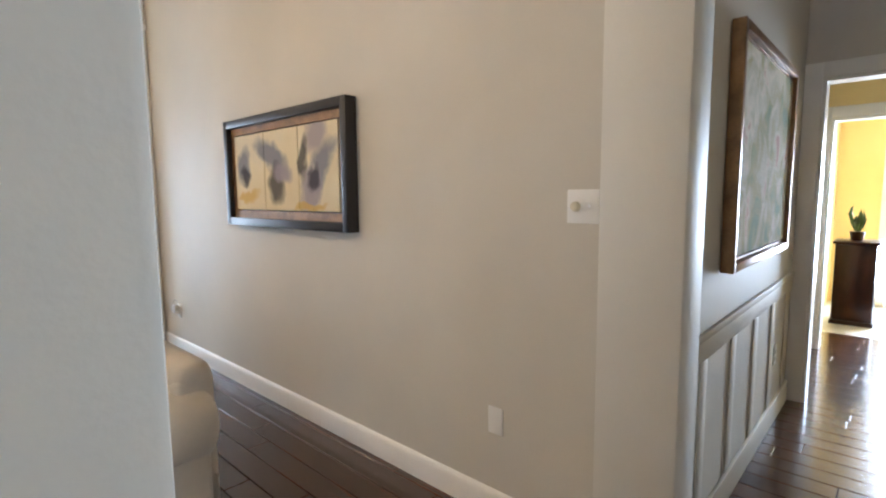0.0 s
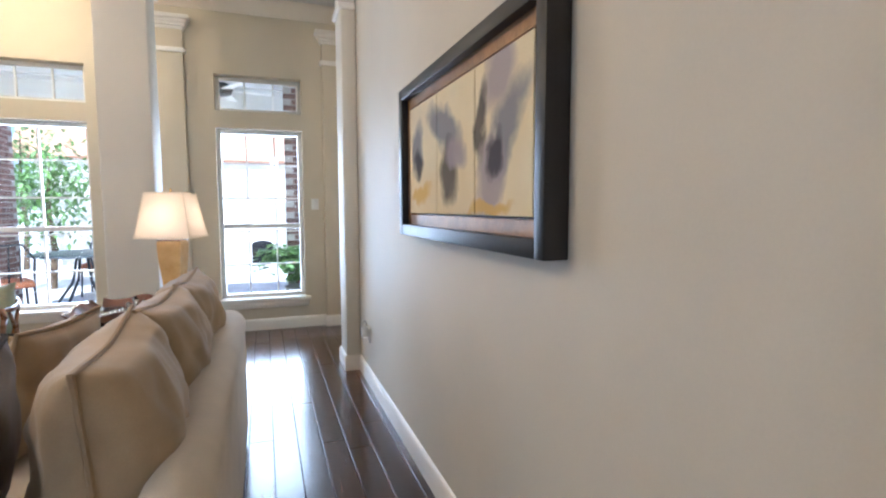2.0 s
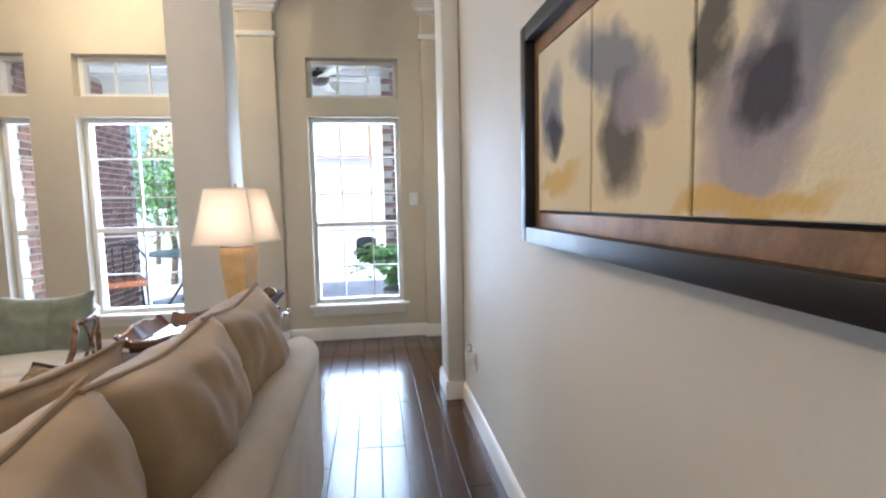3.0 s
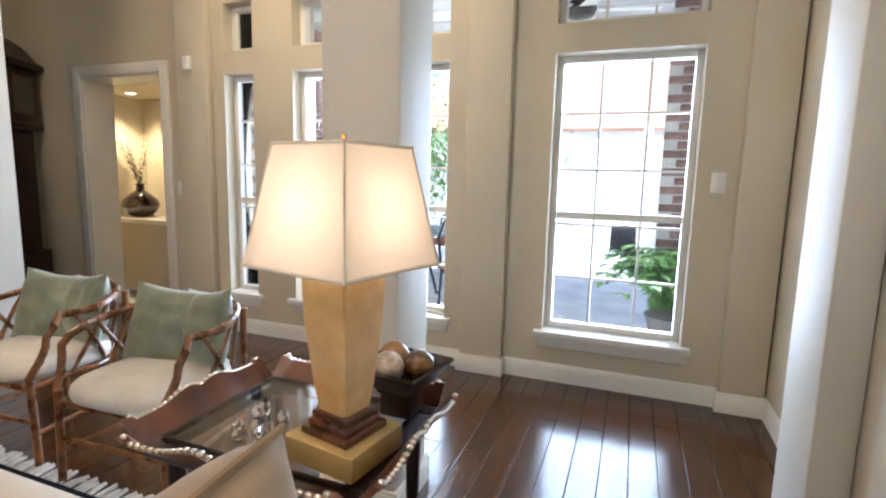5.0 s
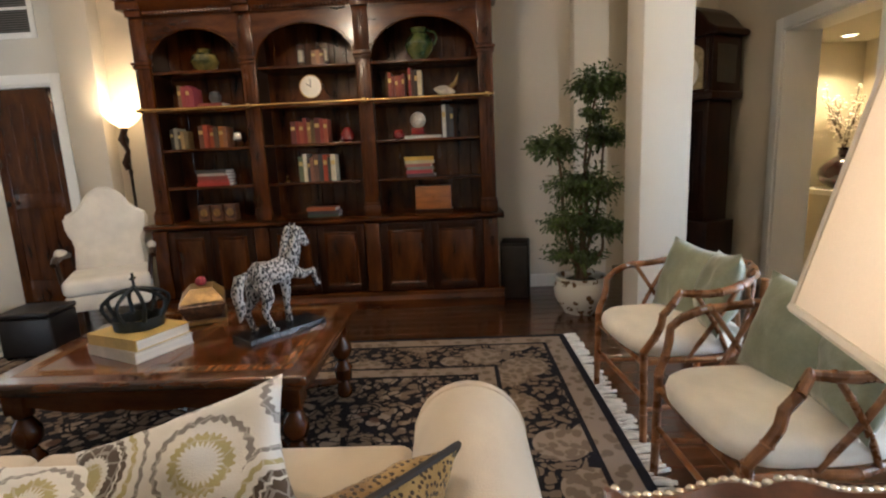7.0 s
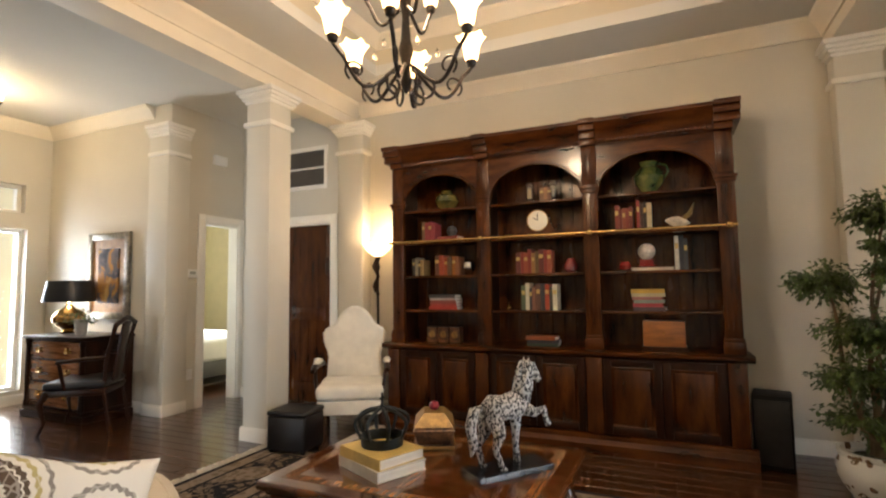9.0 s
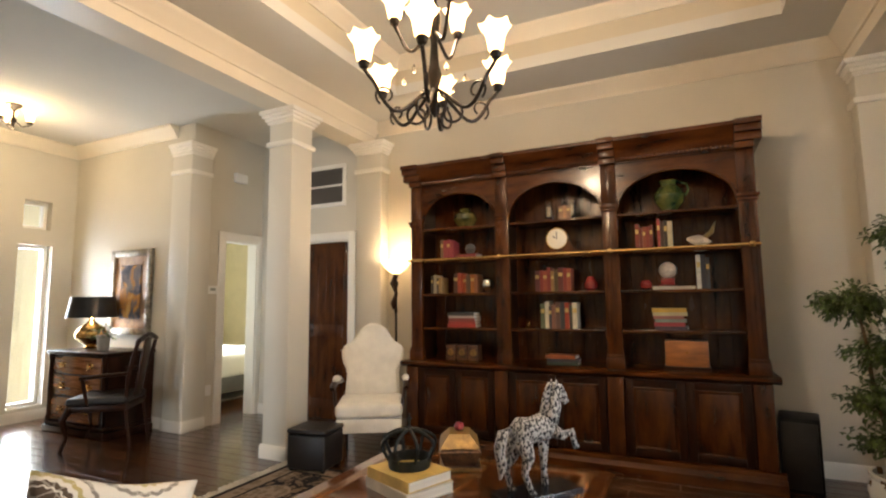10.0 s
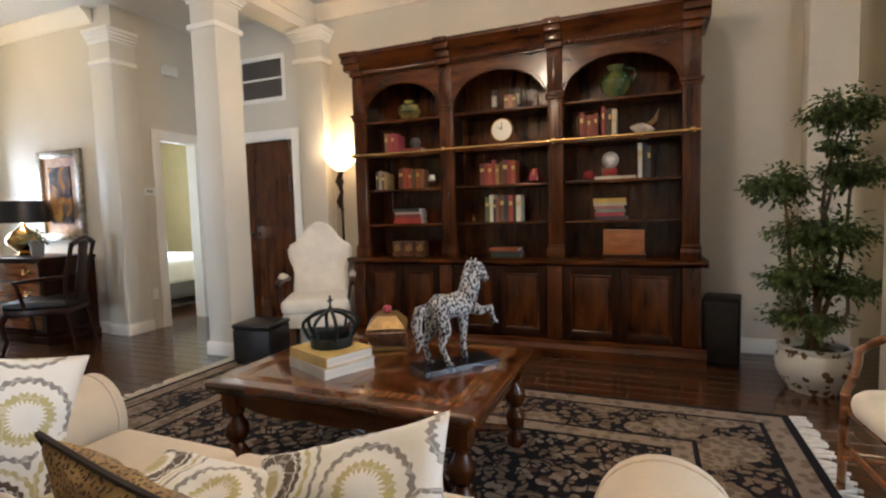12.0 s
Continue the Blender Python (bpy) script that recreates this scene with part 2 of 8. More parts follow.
def again(name, src, parent, at, label=""):
    """One more part on the same mesh."""
    ob = new(name, src.data)
    ob.parent = parent
    ob.matrix_basis = at
    if label:
        ob["label"] = label
    return ob


def thing(name, at, label, category, group="", kind=""):
    ob = new(name)
    ob.empty_display_size = 0.1
    ob.matrix_basis = at
    return tagged(ob, label, category, group, kind)


def nb():
    return bmesh.new()


# ---- structure ----


def wall(name, axis, a0, a1, p0, p1, z0, z1, holes=(), material=None, label=""):
    """A wall along axis from a0 to a1, between the planes p0 and p1, with holes (a0, a1, z0, z1) right through."""
    us = sorted({a0, a1, *[h[0] for h in holes], *[h[1] for h in holes]})
    zs = sorted({z0, z1, *[h[2] for h in holes], *[h[3] for h in holes]})
    bm = nb()
    at = (lambda u, p, z: (u, p, z)) if axis == "x" else (lambda u, p, z: (p, u, z))
    solid = {}
    for i in range(len(us) - 1):
        for j in range(len(zs) - 1):
            cu, cz = (us[i] + us[i + 1]) / 2, (zs[j] + zs[j + 1]) / 2
            solid[i, j] = not any(h[0] < cu < h[1] and h[2] < cz < h[3] for h in holes)
    cache = {}

    def v(i, p, j):
        if (i, p, j) not in cache:
            cache[i, p, j] = bm.verts.new(at(us[i], p, zs[j]))
        return cache[i, p, j]
    for (i, j), s in solid.items():
        if not s:
            continue
        for p in (p0, p1):
            bm.faces.new((v(i, p, j), v(i + 1, p, j), v(i + 1, p, j + 1), v(i, p, j + 1)))
        for di, dj, q in ((-1, 0, ((i, j), (i, j + 1))), (1, 0, ((i + 1, j), (i + 1, j + 1))), (0, -1, ((i, j), (i + 1, j))), (0, 1, ((i, j + 1), (i + 1, j + 1)))):
            if not solid.get((i + di, j + dj), False):
                (ia, ja), (ib, jb) = q
                bm.faces.new((v(ia, p0, ja), v(ib, p0, jb), v(ib, p1, jb), v(ia, p1, ja)))
    bmesh.ops.recalc_face_normals(bm, faces=bm.faces[:])
    return tagged(part(name, bm, material or M_WALL, smooth=0), label or "smooth painted plaster wall in warm greige", "wall", kind="structure")


H = 3.30        # ceiling
YB = 6.17       # window wall, inner face
XB = -5.60      # wall behind the bookcase
YF = -3.55      # front wall

WIN_W1 = (-1.11, -0.29, 0.33, 2.05)
TR_W1 = (-1.11, -0.29, 2.22, 2.57)
TRIPLE = [(-3.66, -3.38), (-3.02, -2.18), (-2.03, -1.79)]
holes = [WIN_W1, TR_W1]
for x0, x1 in TRIPLE:
    holes += [(x0, x1, 0.33, 2.05), (x0, x1, 2.22, 2.57)]
NICHE = (-5.28, -4.32, 0.0, 2.10)
wall("wall_window_side", "x", -6.5, 0.5, YB, YB + 0.28, 0, H, holes + [NICHE], M_WALL_WARM, "tan painted plaster wall with tall windows and transoms")
wall("wall_picture", "y", 0.43, 4.70, 0.0, 0.16, 0, H)
wall("wall_hall_wainscot", "x", 0.16, 2.2, 0.21, 0.37, 0, H)
wall("wall_beyond_pilaster", "y", 4.70, YB, 0.16, 0.3, 0, H, (), M_WALL_WARM)
wall("wall_bookcase", "y", -1.40, 4.86, XB - 0.2, XB, 0, H, [(-0.80, -0.06, 0.0, 2.03)])
wall("wall_clock_return", "x", -6.5, XB - 0.2, 4.86, 5.0, 0, H, (), M_WALL_WARM)
wall("wall_clock_side", "y", 5.0, YB, -6.5, -6.36, 0, H, (), M_WALL_WARM)
wall("wall_bedroom_door", "x", XB - 0.2, -4.74, -1.54, -1.40, 0, H, [(-5.53, -5.04, 0.0, 2.05)])
wall("wall_foyer_art", "y", YF, -1.40, -4.74, -4.60, 0, H)
SIDE = (-4.37, -4.02, 0.16, 2.03)
SIDE_T = (-4.34, -4.05, 2.22, 2.56)
DOOR_T = (-3.70, -3.05, 2.22, 2.56)
wall("wall_front", "x", -4.74, 0.2, YF - 0.28, YF, 0, H, [SIDE, SIDE_T, (-2.62, -2.25, 0.16, 2.03), (-3.62, -2.74, 0.0, 2.05), DOOR_T])
wall("wall_foyer_side", "y", YF, -1.35, 0.0, 0.16, 0, H)
wall("wall_hall_end", "y", -1.35, 0.21, 2.2, 2.34, 0, H, [(-0.98, 0.12, 0.0, 1.98)])
wall("wall_hall_far_side", "x", 0.16, 2.2, -1.49, -1.35, 0, H)
wall("wall_kitchen_left", "x", 2.34, 6.5, 0.34, 0.48, 0, 2.7, (), M_YELLOW, "warm yellow painted plaster wall")
wall("wall_kitchen_right", "x", 2.34, 6.5, -2.1, -1.96, 0, 2.7, (), M_YELLOW, "warm yellow painted plaster wall")
wall("wall_kitchen_mid", "y", -1.96, 0.34, 3.6, 3.74, 0, 2.7, [(-1.3, 0.20, 0.0, 1.90)], M_YELLOW, "warm yellow painted wall with a cased opening")
wall("wall_kitchen_end", "y", -1.96, 0.34, 6.0, 6.14, 0, 2.7, [(-1.1, -0.16, 0.0, 1.98)], M_YELLOW, "warm yellow painted wall with a glazed door")


def slab(name, x0, x1, y0, y1, z0, z1, material, label, category):
    return tagged(part(name, box(nb(), (x0, y0, z0), (x1, y1, z1)), material, smooth=0), label, category, kind="structure")


slab("ceiling_kitchen", 2.34, 6.2, -2.0, 0.4, 2.7, 2.8, M_CEIL, "plain off-white painted kitchen ceiling", "ceiling")
slab("ceiling_foyer", -6.6, 2.34, -3.9, 0.02, H, H + 0.1, M_CEIL, "smooth painted foyer ceiling", "ceiling")
slab("ceiling_window_side", -6.6, 0.5, 4.86, 6.5, H, H + 0.1, M_CEIL, "smooth painted ceiling beside the windows", "ceiling")

# stepped tray ceiling over the seating
TX0, TX1, TY0, TY1 = -4.98, -0.62, 0.92, 4.06
bm = nb()
box(bm, (XB, 0.02, H), (TX0, 4.86, H + 0.1))
box(bm, (TX1, 0.02, H), (0.2, 4.86, H + 0.1))
box(bm, (TX0, 0.02, H), (TX1, TY0, H + 0.1))
box(bm, (TX0, TY1, H), (TX1, 4.86, H + 0.1))
tagged(part("ceiling", bm, M_CEIL, smooth=0), "flat painted soffit round the tray ceiling", "ceiling", kind="structure")
bm = nb()
box(bm, (TX0 - 0.05, TY0, H + 0.1), (TX0, TY1, H + 0.36))
box(bm, (TX1, TY0, H + 0.1), (TX1 + 0.05, TY1, H + 0.36))
box(bm, (TX0, TY0 - 0.05, H + 0.1), (TX1, TY0, H + 0.36))
box(bm, (TX0, TY1, H + 0.1), (TX1, TY1 + 0.05, H + 0.36))
tagged(part("ceiling_tray_riser", bm, M_WALL_WARM, smooth=0), "tan painted riser of the stepped tray ceiling", "ceiling", kind="structure")
slab("ceiling_tray_top", TX0 - 0.05, TX1 + 0.05, TY0 - 0.05, TY1 + 0.05, H + 0.36, H + 0.42, M_CEIL, "raised painted centre of the tray ceiling", "ceiling")

CROWN = [(0, 0), (0.018, 0), (0.022, 0.02), (0.034, 0.03), (0.06, 0.075), (0.098, 0.105), (0.112, 0.12), (0.112, 0.138), (0, 0.138)]


def molding(name, prof, p, q, inward, z, material, label, category="molding"):
    """A profile (out, up) swept straight from p to q in plan; inward is the unit way out from the wall."""
    bm = nb()
    ends = []
    for (x, y) in (p, q):
        ends.append([bm.verts.new((x + inward[0] * o, y + inward[1] * o, z + u)) for o, u in prof])
    n = len(prof)
    for i in range(n):
        j = (i + 1) % n
        bm.faces.new((ends[0][i], ends[0][j], ends[1][j], ends[1][i]))
    bm.faces.new(ends[0])
    bm.faces.new(ends[1][::-1])
    bmesh.ops.recalc_face_normals(bm, faces=bm.faces[:])
    return tagged(part(name, bm, material, smooth=50), label, category, kind="structure")


BASE = [(0, 0), (0.016, 0), (0.016, 0.085), (0.012, 0.10), (0.006, 0.115), (0, 0.118)]


def baseboard(p, q, inward):
    molding("baseboard", BASE, p, q, inward, 0, M_TRIM, "white painted wooden baseboard", "baseboard")


def crown(p, q, inward, z=H - 0.140):
    molding("trim", CROWN, p, q, inward, z, M_CROWN, "cream painted crown molding", "crown molding")


baseboard((0, 0.44), (0, 4.54), (-1, 0))
baseboard((-1.35, YB), (-0.09, YB), (0, -1))
baseboard((-3.75, YB), (-1.66, YB), (0, -1))
baseboard((XB, 0.55), (XB, 4.5), (1, 0))
baseboard((-4.60, YF), (-4.60, -1.67), (1, 0))
baseboard((-4.58, YF), (-3.74, YF), (0, 1))
baseboard((XB, -1.38), (XB, -0.9), (1, 0))
baseboard((0.16, 4.86), (0.16, YB), (-1, 0))
baseboard((-2.2, YF), (-0.02, YF), (0, 1))
baseboard((0, YF), (0, -1.35), (-1, 0))
crown((XB, 0.34), (XB, 4.53), (1, 0))
crown((0, 0.34), (0, 4.53), (-1, 0))
crown((XB, 0.268), (0, 0.268), (0, 1))
crown((XB, 4.545), (0, 4.545), (0, -1))
crown((-4.60, YF), (-4.60, -1.67), (1, 0))
crown((-4.60, YF), (0, YF), (0, 1))
crown((-6.3, YB), (0.16, YB), (0, -1))
ZT = H + 0.36 - 0.12
TC = [(o * 0.85, u * 0.85) for o, u in CROWN]
for p, q, w in (((TX0, TY0), (TX0, TY1), (1, 0)), ((TX1, TY0), (TX1, TY1), (-1, 0)), ((TX0, TY0), (TX1, TY0), (0, 1)), ((TX0, TY1), (TX1, TY1), (0, -1))):
    molding("trim", TC, p, q, w, ZT, M_CROWN, "cream painted crown molding inside the tray", "crown molding")


def beam(name, y0, y1):
    slab(name, XB, 0.0, y0, y1, 3.06, H - 0.002, M_CROWN, "cream painted ceiling beam across the columns", "beam")


beam("beam_foyer", 0.002, 0.268)
beam("beam_window_side", 4.545, 4.835)


def column(name, x0, x1, y0, y1, label, faces="nsew", material=None):
    """A square column with base, necking band and stepped cap."""
    c = thing(name, pose((x0 + x1) / 2, (y0 + y1) / 2, 0), label, "column", "painted columns", "structure")
    w, d = (x1 - x0) / 2, (y1 - y0) / 2
    part("shaft", box(nb(), (-w, -d, 0), (w, d, 3.06), 0.012, 2), material or M_COLUMN, c)

    def ring(out, z0, z1):
        e = [out if k in faces else -0.002 for k in "wesn"]
        return (-w - e[0], -d - e[2], z0), (w + e[1], d + e[3], z1)
    part("base", box(box(nb(), *ring(0.018, 0.0, 0.105), 0.006, 2), *ring(0.012, 0.105, 0.118)), M_TRIM, c, "white painted base board")
    part("band", box(nb(), *ring(0.022, 2.72, 2.765), 0.008, 2), M_TRIM, c, "white necking band")
    bm = nb()
    for o, z0, z1 in ((0.015, 2.93, 2.955), (0.032, 2.955, 2.985), (0.05, 2.985, 3.015), (0.068, 3.015, 3.055)):
        box(bm, *ring(o, z0, z1), 0.008, 2)
    part("capital", bm, M_TRIM, c, "white stepped capital")
    return c


column("column_foyer", -4.55, -4.28, 0.0, 0.27, "square painted column with white base and capital beside the foyer")
column("column_entry", -1.74, -1.47, 0.0, 0.27, "square painted column standing between foyer and sofa")
column("column_lamp", -1.68, -1.37, 4.55, 4.84, "square painted column behind the lamp table")
column("column_chairs", -4.44, -4.14, 4.66, 4.96, "square painted column behind the cane chairs")
column("pilaster_picture", -0.11, -0.002, 4.55, 4.84, "half column at the end of the picture wall", "nsw")
column("pilaster_bookcase", XB + 0.002, XB + 0.16, 4.55, 4.84, "half column on the bookcase wall", "nse")
column("pilaster_door", XB + 0.002, XB + 0.16, 0.14, 0.46, "half column between wooden door and bookcase", "nse")
column("pilaster_window", -1.65, -1.36, YB - 0.07, YB - 0.002, "flat pilaster between the windows", "sew", M_WALL_WARM)
column("pilaster_window_end", -0.08, 0.15, YB - 0.07, YB - 0.002, "flat pilaster in the corner by the window", "sw", M_WALL_WARM)
column("pilaster_niche", -4.08, -3.77, YB - 0.07, YB - 0.002, "flat pilaster beside the lit niche", "sew", M_WALL_WARM)
column("pilaster_hall", -0.03, 0.16, 0.17, 0.44, "shallow painted pilaster at the hall end of the picture wall", "nsw")
column("pilaster_corner", -4.82, -4.55, -1.68, -1.37, "painted corner pilaster between foyer and bedroom door", "ne")


def window(name, x0, x1, z0, z1, y, cols, rows, sash=True, sill=True, out=1, label=""):
    """A white window in the x direction at plane y; out is the way outside."""
    w = thing(name, pose((x0 + x1) / 2, y, z0), label or "white framed sash window with divided panes", "window", "white framed windows", "structure")
    hw, h = (x1 - x0) / 2, z1 - z0
    f = 0.04
    d0, d1 = 0.10 * out, 0.17 * out
    lo, hi = min(d0, d1), max(d0, d1)
    bm = nb()
    box(bm, (-hw, lo, 0), (-hw + f, hi, h), 0.004)
    box(bm, (hw - f, lo, 0), (hw, hi, h), 0.004)
    box(bm, (-hw + f, lo, 0), (hw - f, hi, f), 0.004)
    box(bm, (-hw + f, lo, h - f), (hw - f, hi, h), 0.004)
    part("window_frame", bm, M_TRIM, w)
    mid = (d0 + d1) / 2
    if sash:
        part("meeting_rail", box(nb(), (-hw + f, lo + 0.008, h * 0.42), (hw - f, hi - 0.008, h * 0.42 + 0.045), 0.004), M_TRIM, w)
    for i in range(1, cols):
        u = -hw + (2 * hw) * i / cols
        part("glazing_bar", box(nb(), (u - 0.007, mid - 0.014, f), (u + 0.007, mid + 0.014, h - f)), M_TRIM, w)
    for j in range(1, rows):
        q = h * j / rows
        part("glazing_bar", box(nb(), (-hw + f, mid - 0.012, q - 0.007), (hw - f, mid + 0.012, q + 0.007)), M_TRIM, w)
    pane = part("pane", box(nb(), (-hw + f, mid - 0.002, f), (hw - f, mid + 0.002, h - f)), M_PANE, w, "clear window glass", smooth=0)
    pane.visible_shadow = False
    if sill:
        a, b = sorted((-0.05 * out, 0.10 * out))
        part("window_sill", box(nb(), (-hw - 0.05, a, -0.035), (hw + 0.05, b if out > 0 else -0.002, 0.005), 0.004), M_TRIM, w, "white painted window sill")
        a, b = sorted((-0.018 * out, -0.002 * out))
        part("apron", box(nb(), (-hw - 0.03, a, -0.10), (hw + 0.03, b, -0.036), 0.004), M_TRIM, w)
    return w


window("window_1", *WIN_W1, YB, 3, 5)
window("window_1_transom", *TR_W1, YB, 3, 1, False, False, label="white framed transom window above the sash window")
for k, (x0, x1) in enumerate(TRIPLE):
    wide = x1 - x0 > 0.5
    window("window_%d" % (k + 2), x0, x1, 0.33, 2.05, YB, 2 if wide else 1, 5)
    window("window_%d_transom" % (k + 2), x0, x1, 2.22, 2.57, YB, 3 if wide else 1, 1, False, False, label="white framed transom window")
window("window_5", *SIDE, YF, 1, 1, False, False, -1, "tall narrow sidelight beside the front door")
window("window_7", -2.62, -2.25, 0.16, 2.03, YF, 1, 1, False, False, -1, "tall narrow sidelight beside the front door")
window("window_5_transom", *SIDE_T, YF, 1, 1, False, False, -1, "small square transom light over the sidelight")
window("window_6_transom", *DOOR_T, YF, 1, 1, False, False, -1, "small transom light over the front door")


def casing(name, axis, a0, a1, p, out, z1, depth, label, w=0.09, t=0.02, jamb=True):
    """Door casing round an opening a0..a1 on the face at plane p; out is the way out of the wall."""
    at = thing(name, Matrix(), label, "door casing", "white door casings", "structure")

    def bx(u0, u1, o0, o1, z0, z1):
        q0, q1 = sorted((p + o0 * out, p + o1 * out))
        if axis == "x":
            return (u0, q0, z0), (u1, q1, z1)
        return (q0, u0, z0), (q1, u1, z1)
    part("side_casing", box(nb(), *bx(a0 - w, a0, 0.001, t, 0, z1 + w), 0.005), M_TRIM, at)
    part("side_casing", box(nb(), *bx(a1, a1 + w, 0.001, t, 0, z1 + w), 0.005), M_TRIM, at)
    part("head_casing", box(nb(), *bx(a0, a1, 0.001, t, z1, z1 + w), 0.005), M_TRIM, at)
    if jamb:
        part("jamb", box(nb(), *bx(a0 + 0.001, a0 + 0.018, -depth, 0.004, 0, z1 - 0.001)), M_TRIM, at)
        part("jamb", box(nb(), *bx(a1 - 0.018, a1 - 0.001, -depth, 0.004, 0, z1 - 0.001)), M_TRIM, at)
        part("jamb", box(nb(), *bx(a0 + 0.018, a1 - 0.018, -depth, 0.004, z1 - 0.018, z1 - 0.001)), M_TRIM, at)
    return at


casing("door_casing_niche", "x", NICHE[0], NICHE[1], YB, -1, 2.10, 0.279, "white cased opening before the lit niche")
casing("door_casing_wood", "y", -0.80, -0.06, XB, 1, 2.03, 0.12, "white casing round the dark wooden door")
casing("door_casing_bedroom", "x", -5.53, -5.04, -1.40, 1, 2.05, 0.139, "white casing of the open bedroom doorway")
casing("door_casing_hall", "y", -0.98, 0.12, 2.2, -1, 1.98, 0.139, "white cased opening at the end of the hall")
casing("door_casing_kitchen", "y", -1.3, 0.20, 3.6, -1, 1.90, 0.139, "white cased opening into the breakfast room")
casing("door_casing_front", "x", -3.62, -2.74, YF, 1, 2.05, 0.1, "white casing of the front door")

# ---- floors ----
slab("floor", -6.6, 4.2, -3.9, 6.45, -0.12, -0.012, M_SUBFLOOR, "dark subfloor under the hardwood planks", "floor")
M_TILE = mat("pale_floor_tile", (0.62, 0.60, 0.56), 0.3, var=0.1, scale=3)
slab("floor_tile", 4.2, 6.6, -2.2, 0.6, -0.12, -0.002, M_TILE, "pale glossy floor tiles in the breakfast room", "floor")
slab("ground", -400, 400, 6.45, 600, -0.30, -0.06, M_PATIO, "pale concrete patio outside the windows", "patio")
slab("ground_front", -400, 400, -600, -3.9, -0.30, -0.06, M_PATIO, "pale concrete path before the front door", "path")
slab("ground_side", 6.6, 400, -3.9, 6.45, -0.30, -0.06, M_PATIO, "pale concrete beside the house", "path")

# ---- large furniture ----


def pw(name, bm, material, t, label="", smooth=35):
    """A part modelled in world places under the thing t."""
    return part(name, bm, material, t, label, smooth, t.matrix_basis.inverted())


def arch_poly(y0, y1, z0, zs, za, n=14):
    """Panel from z0 down to an arch: corners, then the arch from right to left."""
    pts = [(y0, z0), (y1, z0), (y1, zs)]
    for k in range(1, n):
        a = math.pi * k / n
        pts.append(((y0 + y1) / 2 + (y1 - y0) / 2 * math.cos(a), zs + (za - zs) * math.sin(a)))
    pts.append((y0, zs))
    return pts


POSTS = [(0.97, 1.09), (1.835, 1.955), (2.76, 2.88), (3.735, 3.855)]
BX0, BF, BC = XB + 0.025, -5.20, -5.09      # back, upper front, counter front
SHELF_Z = [1.075, 1.39, 1.705, 2.01]


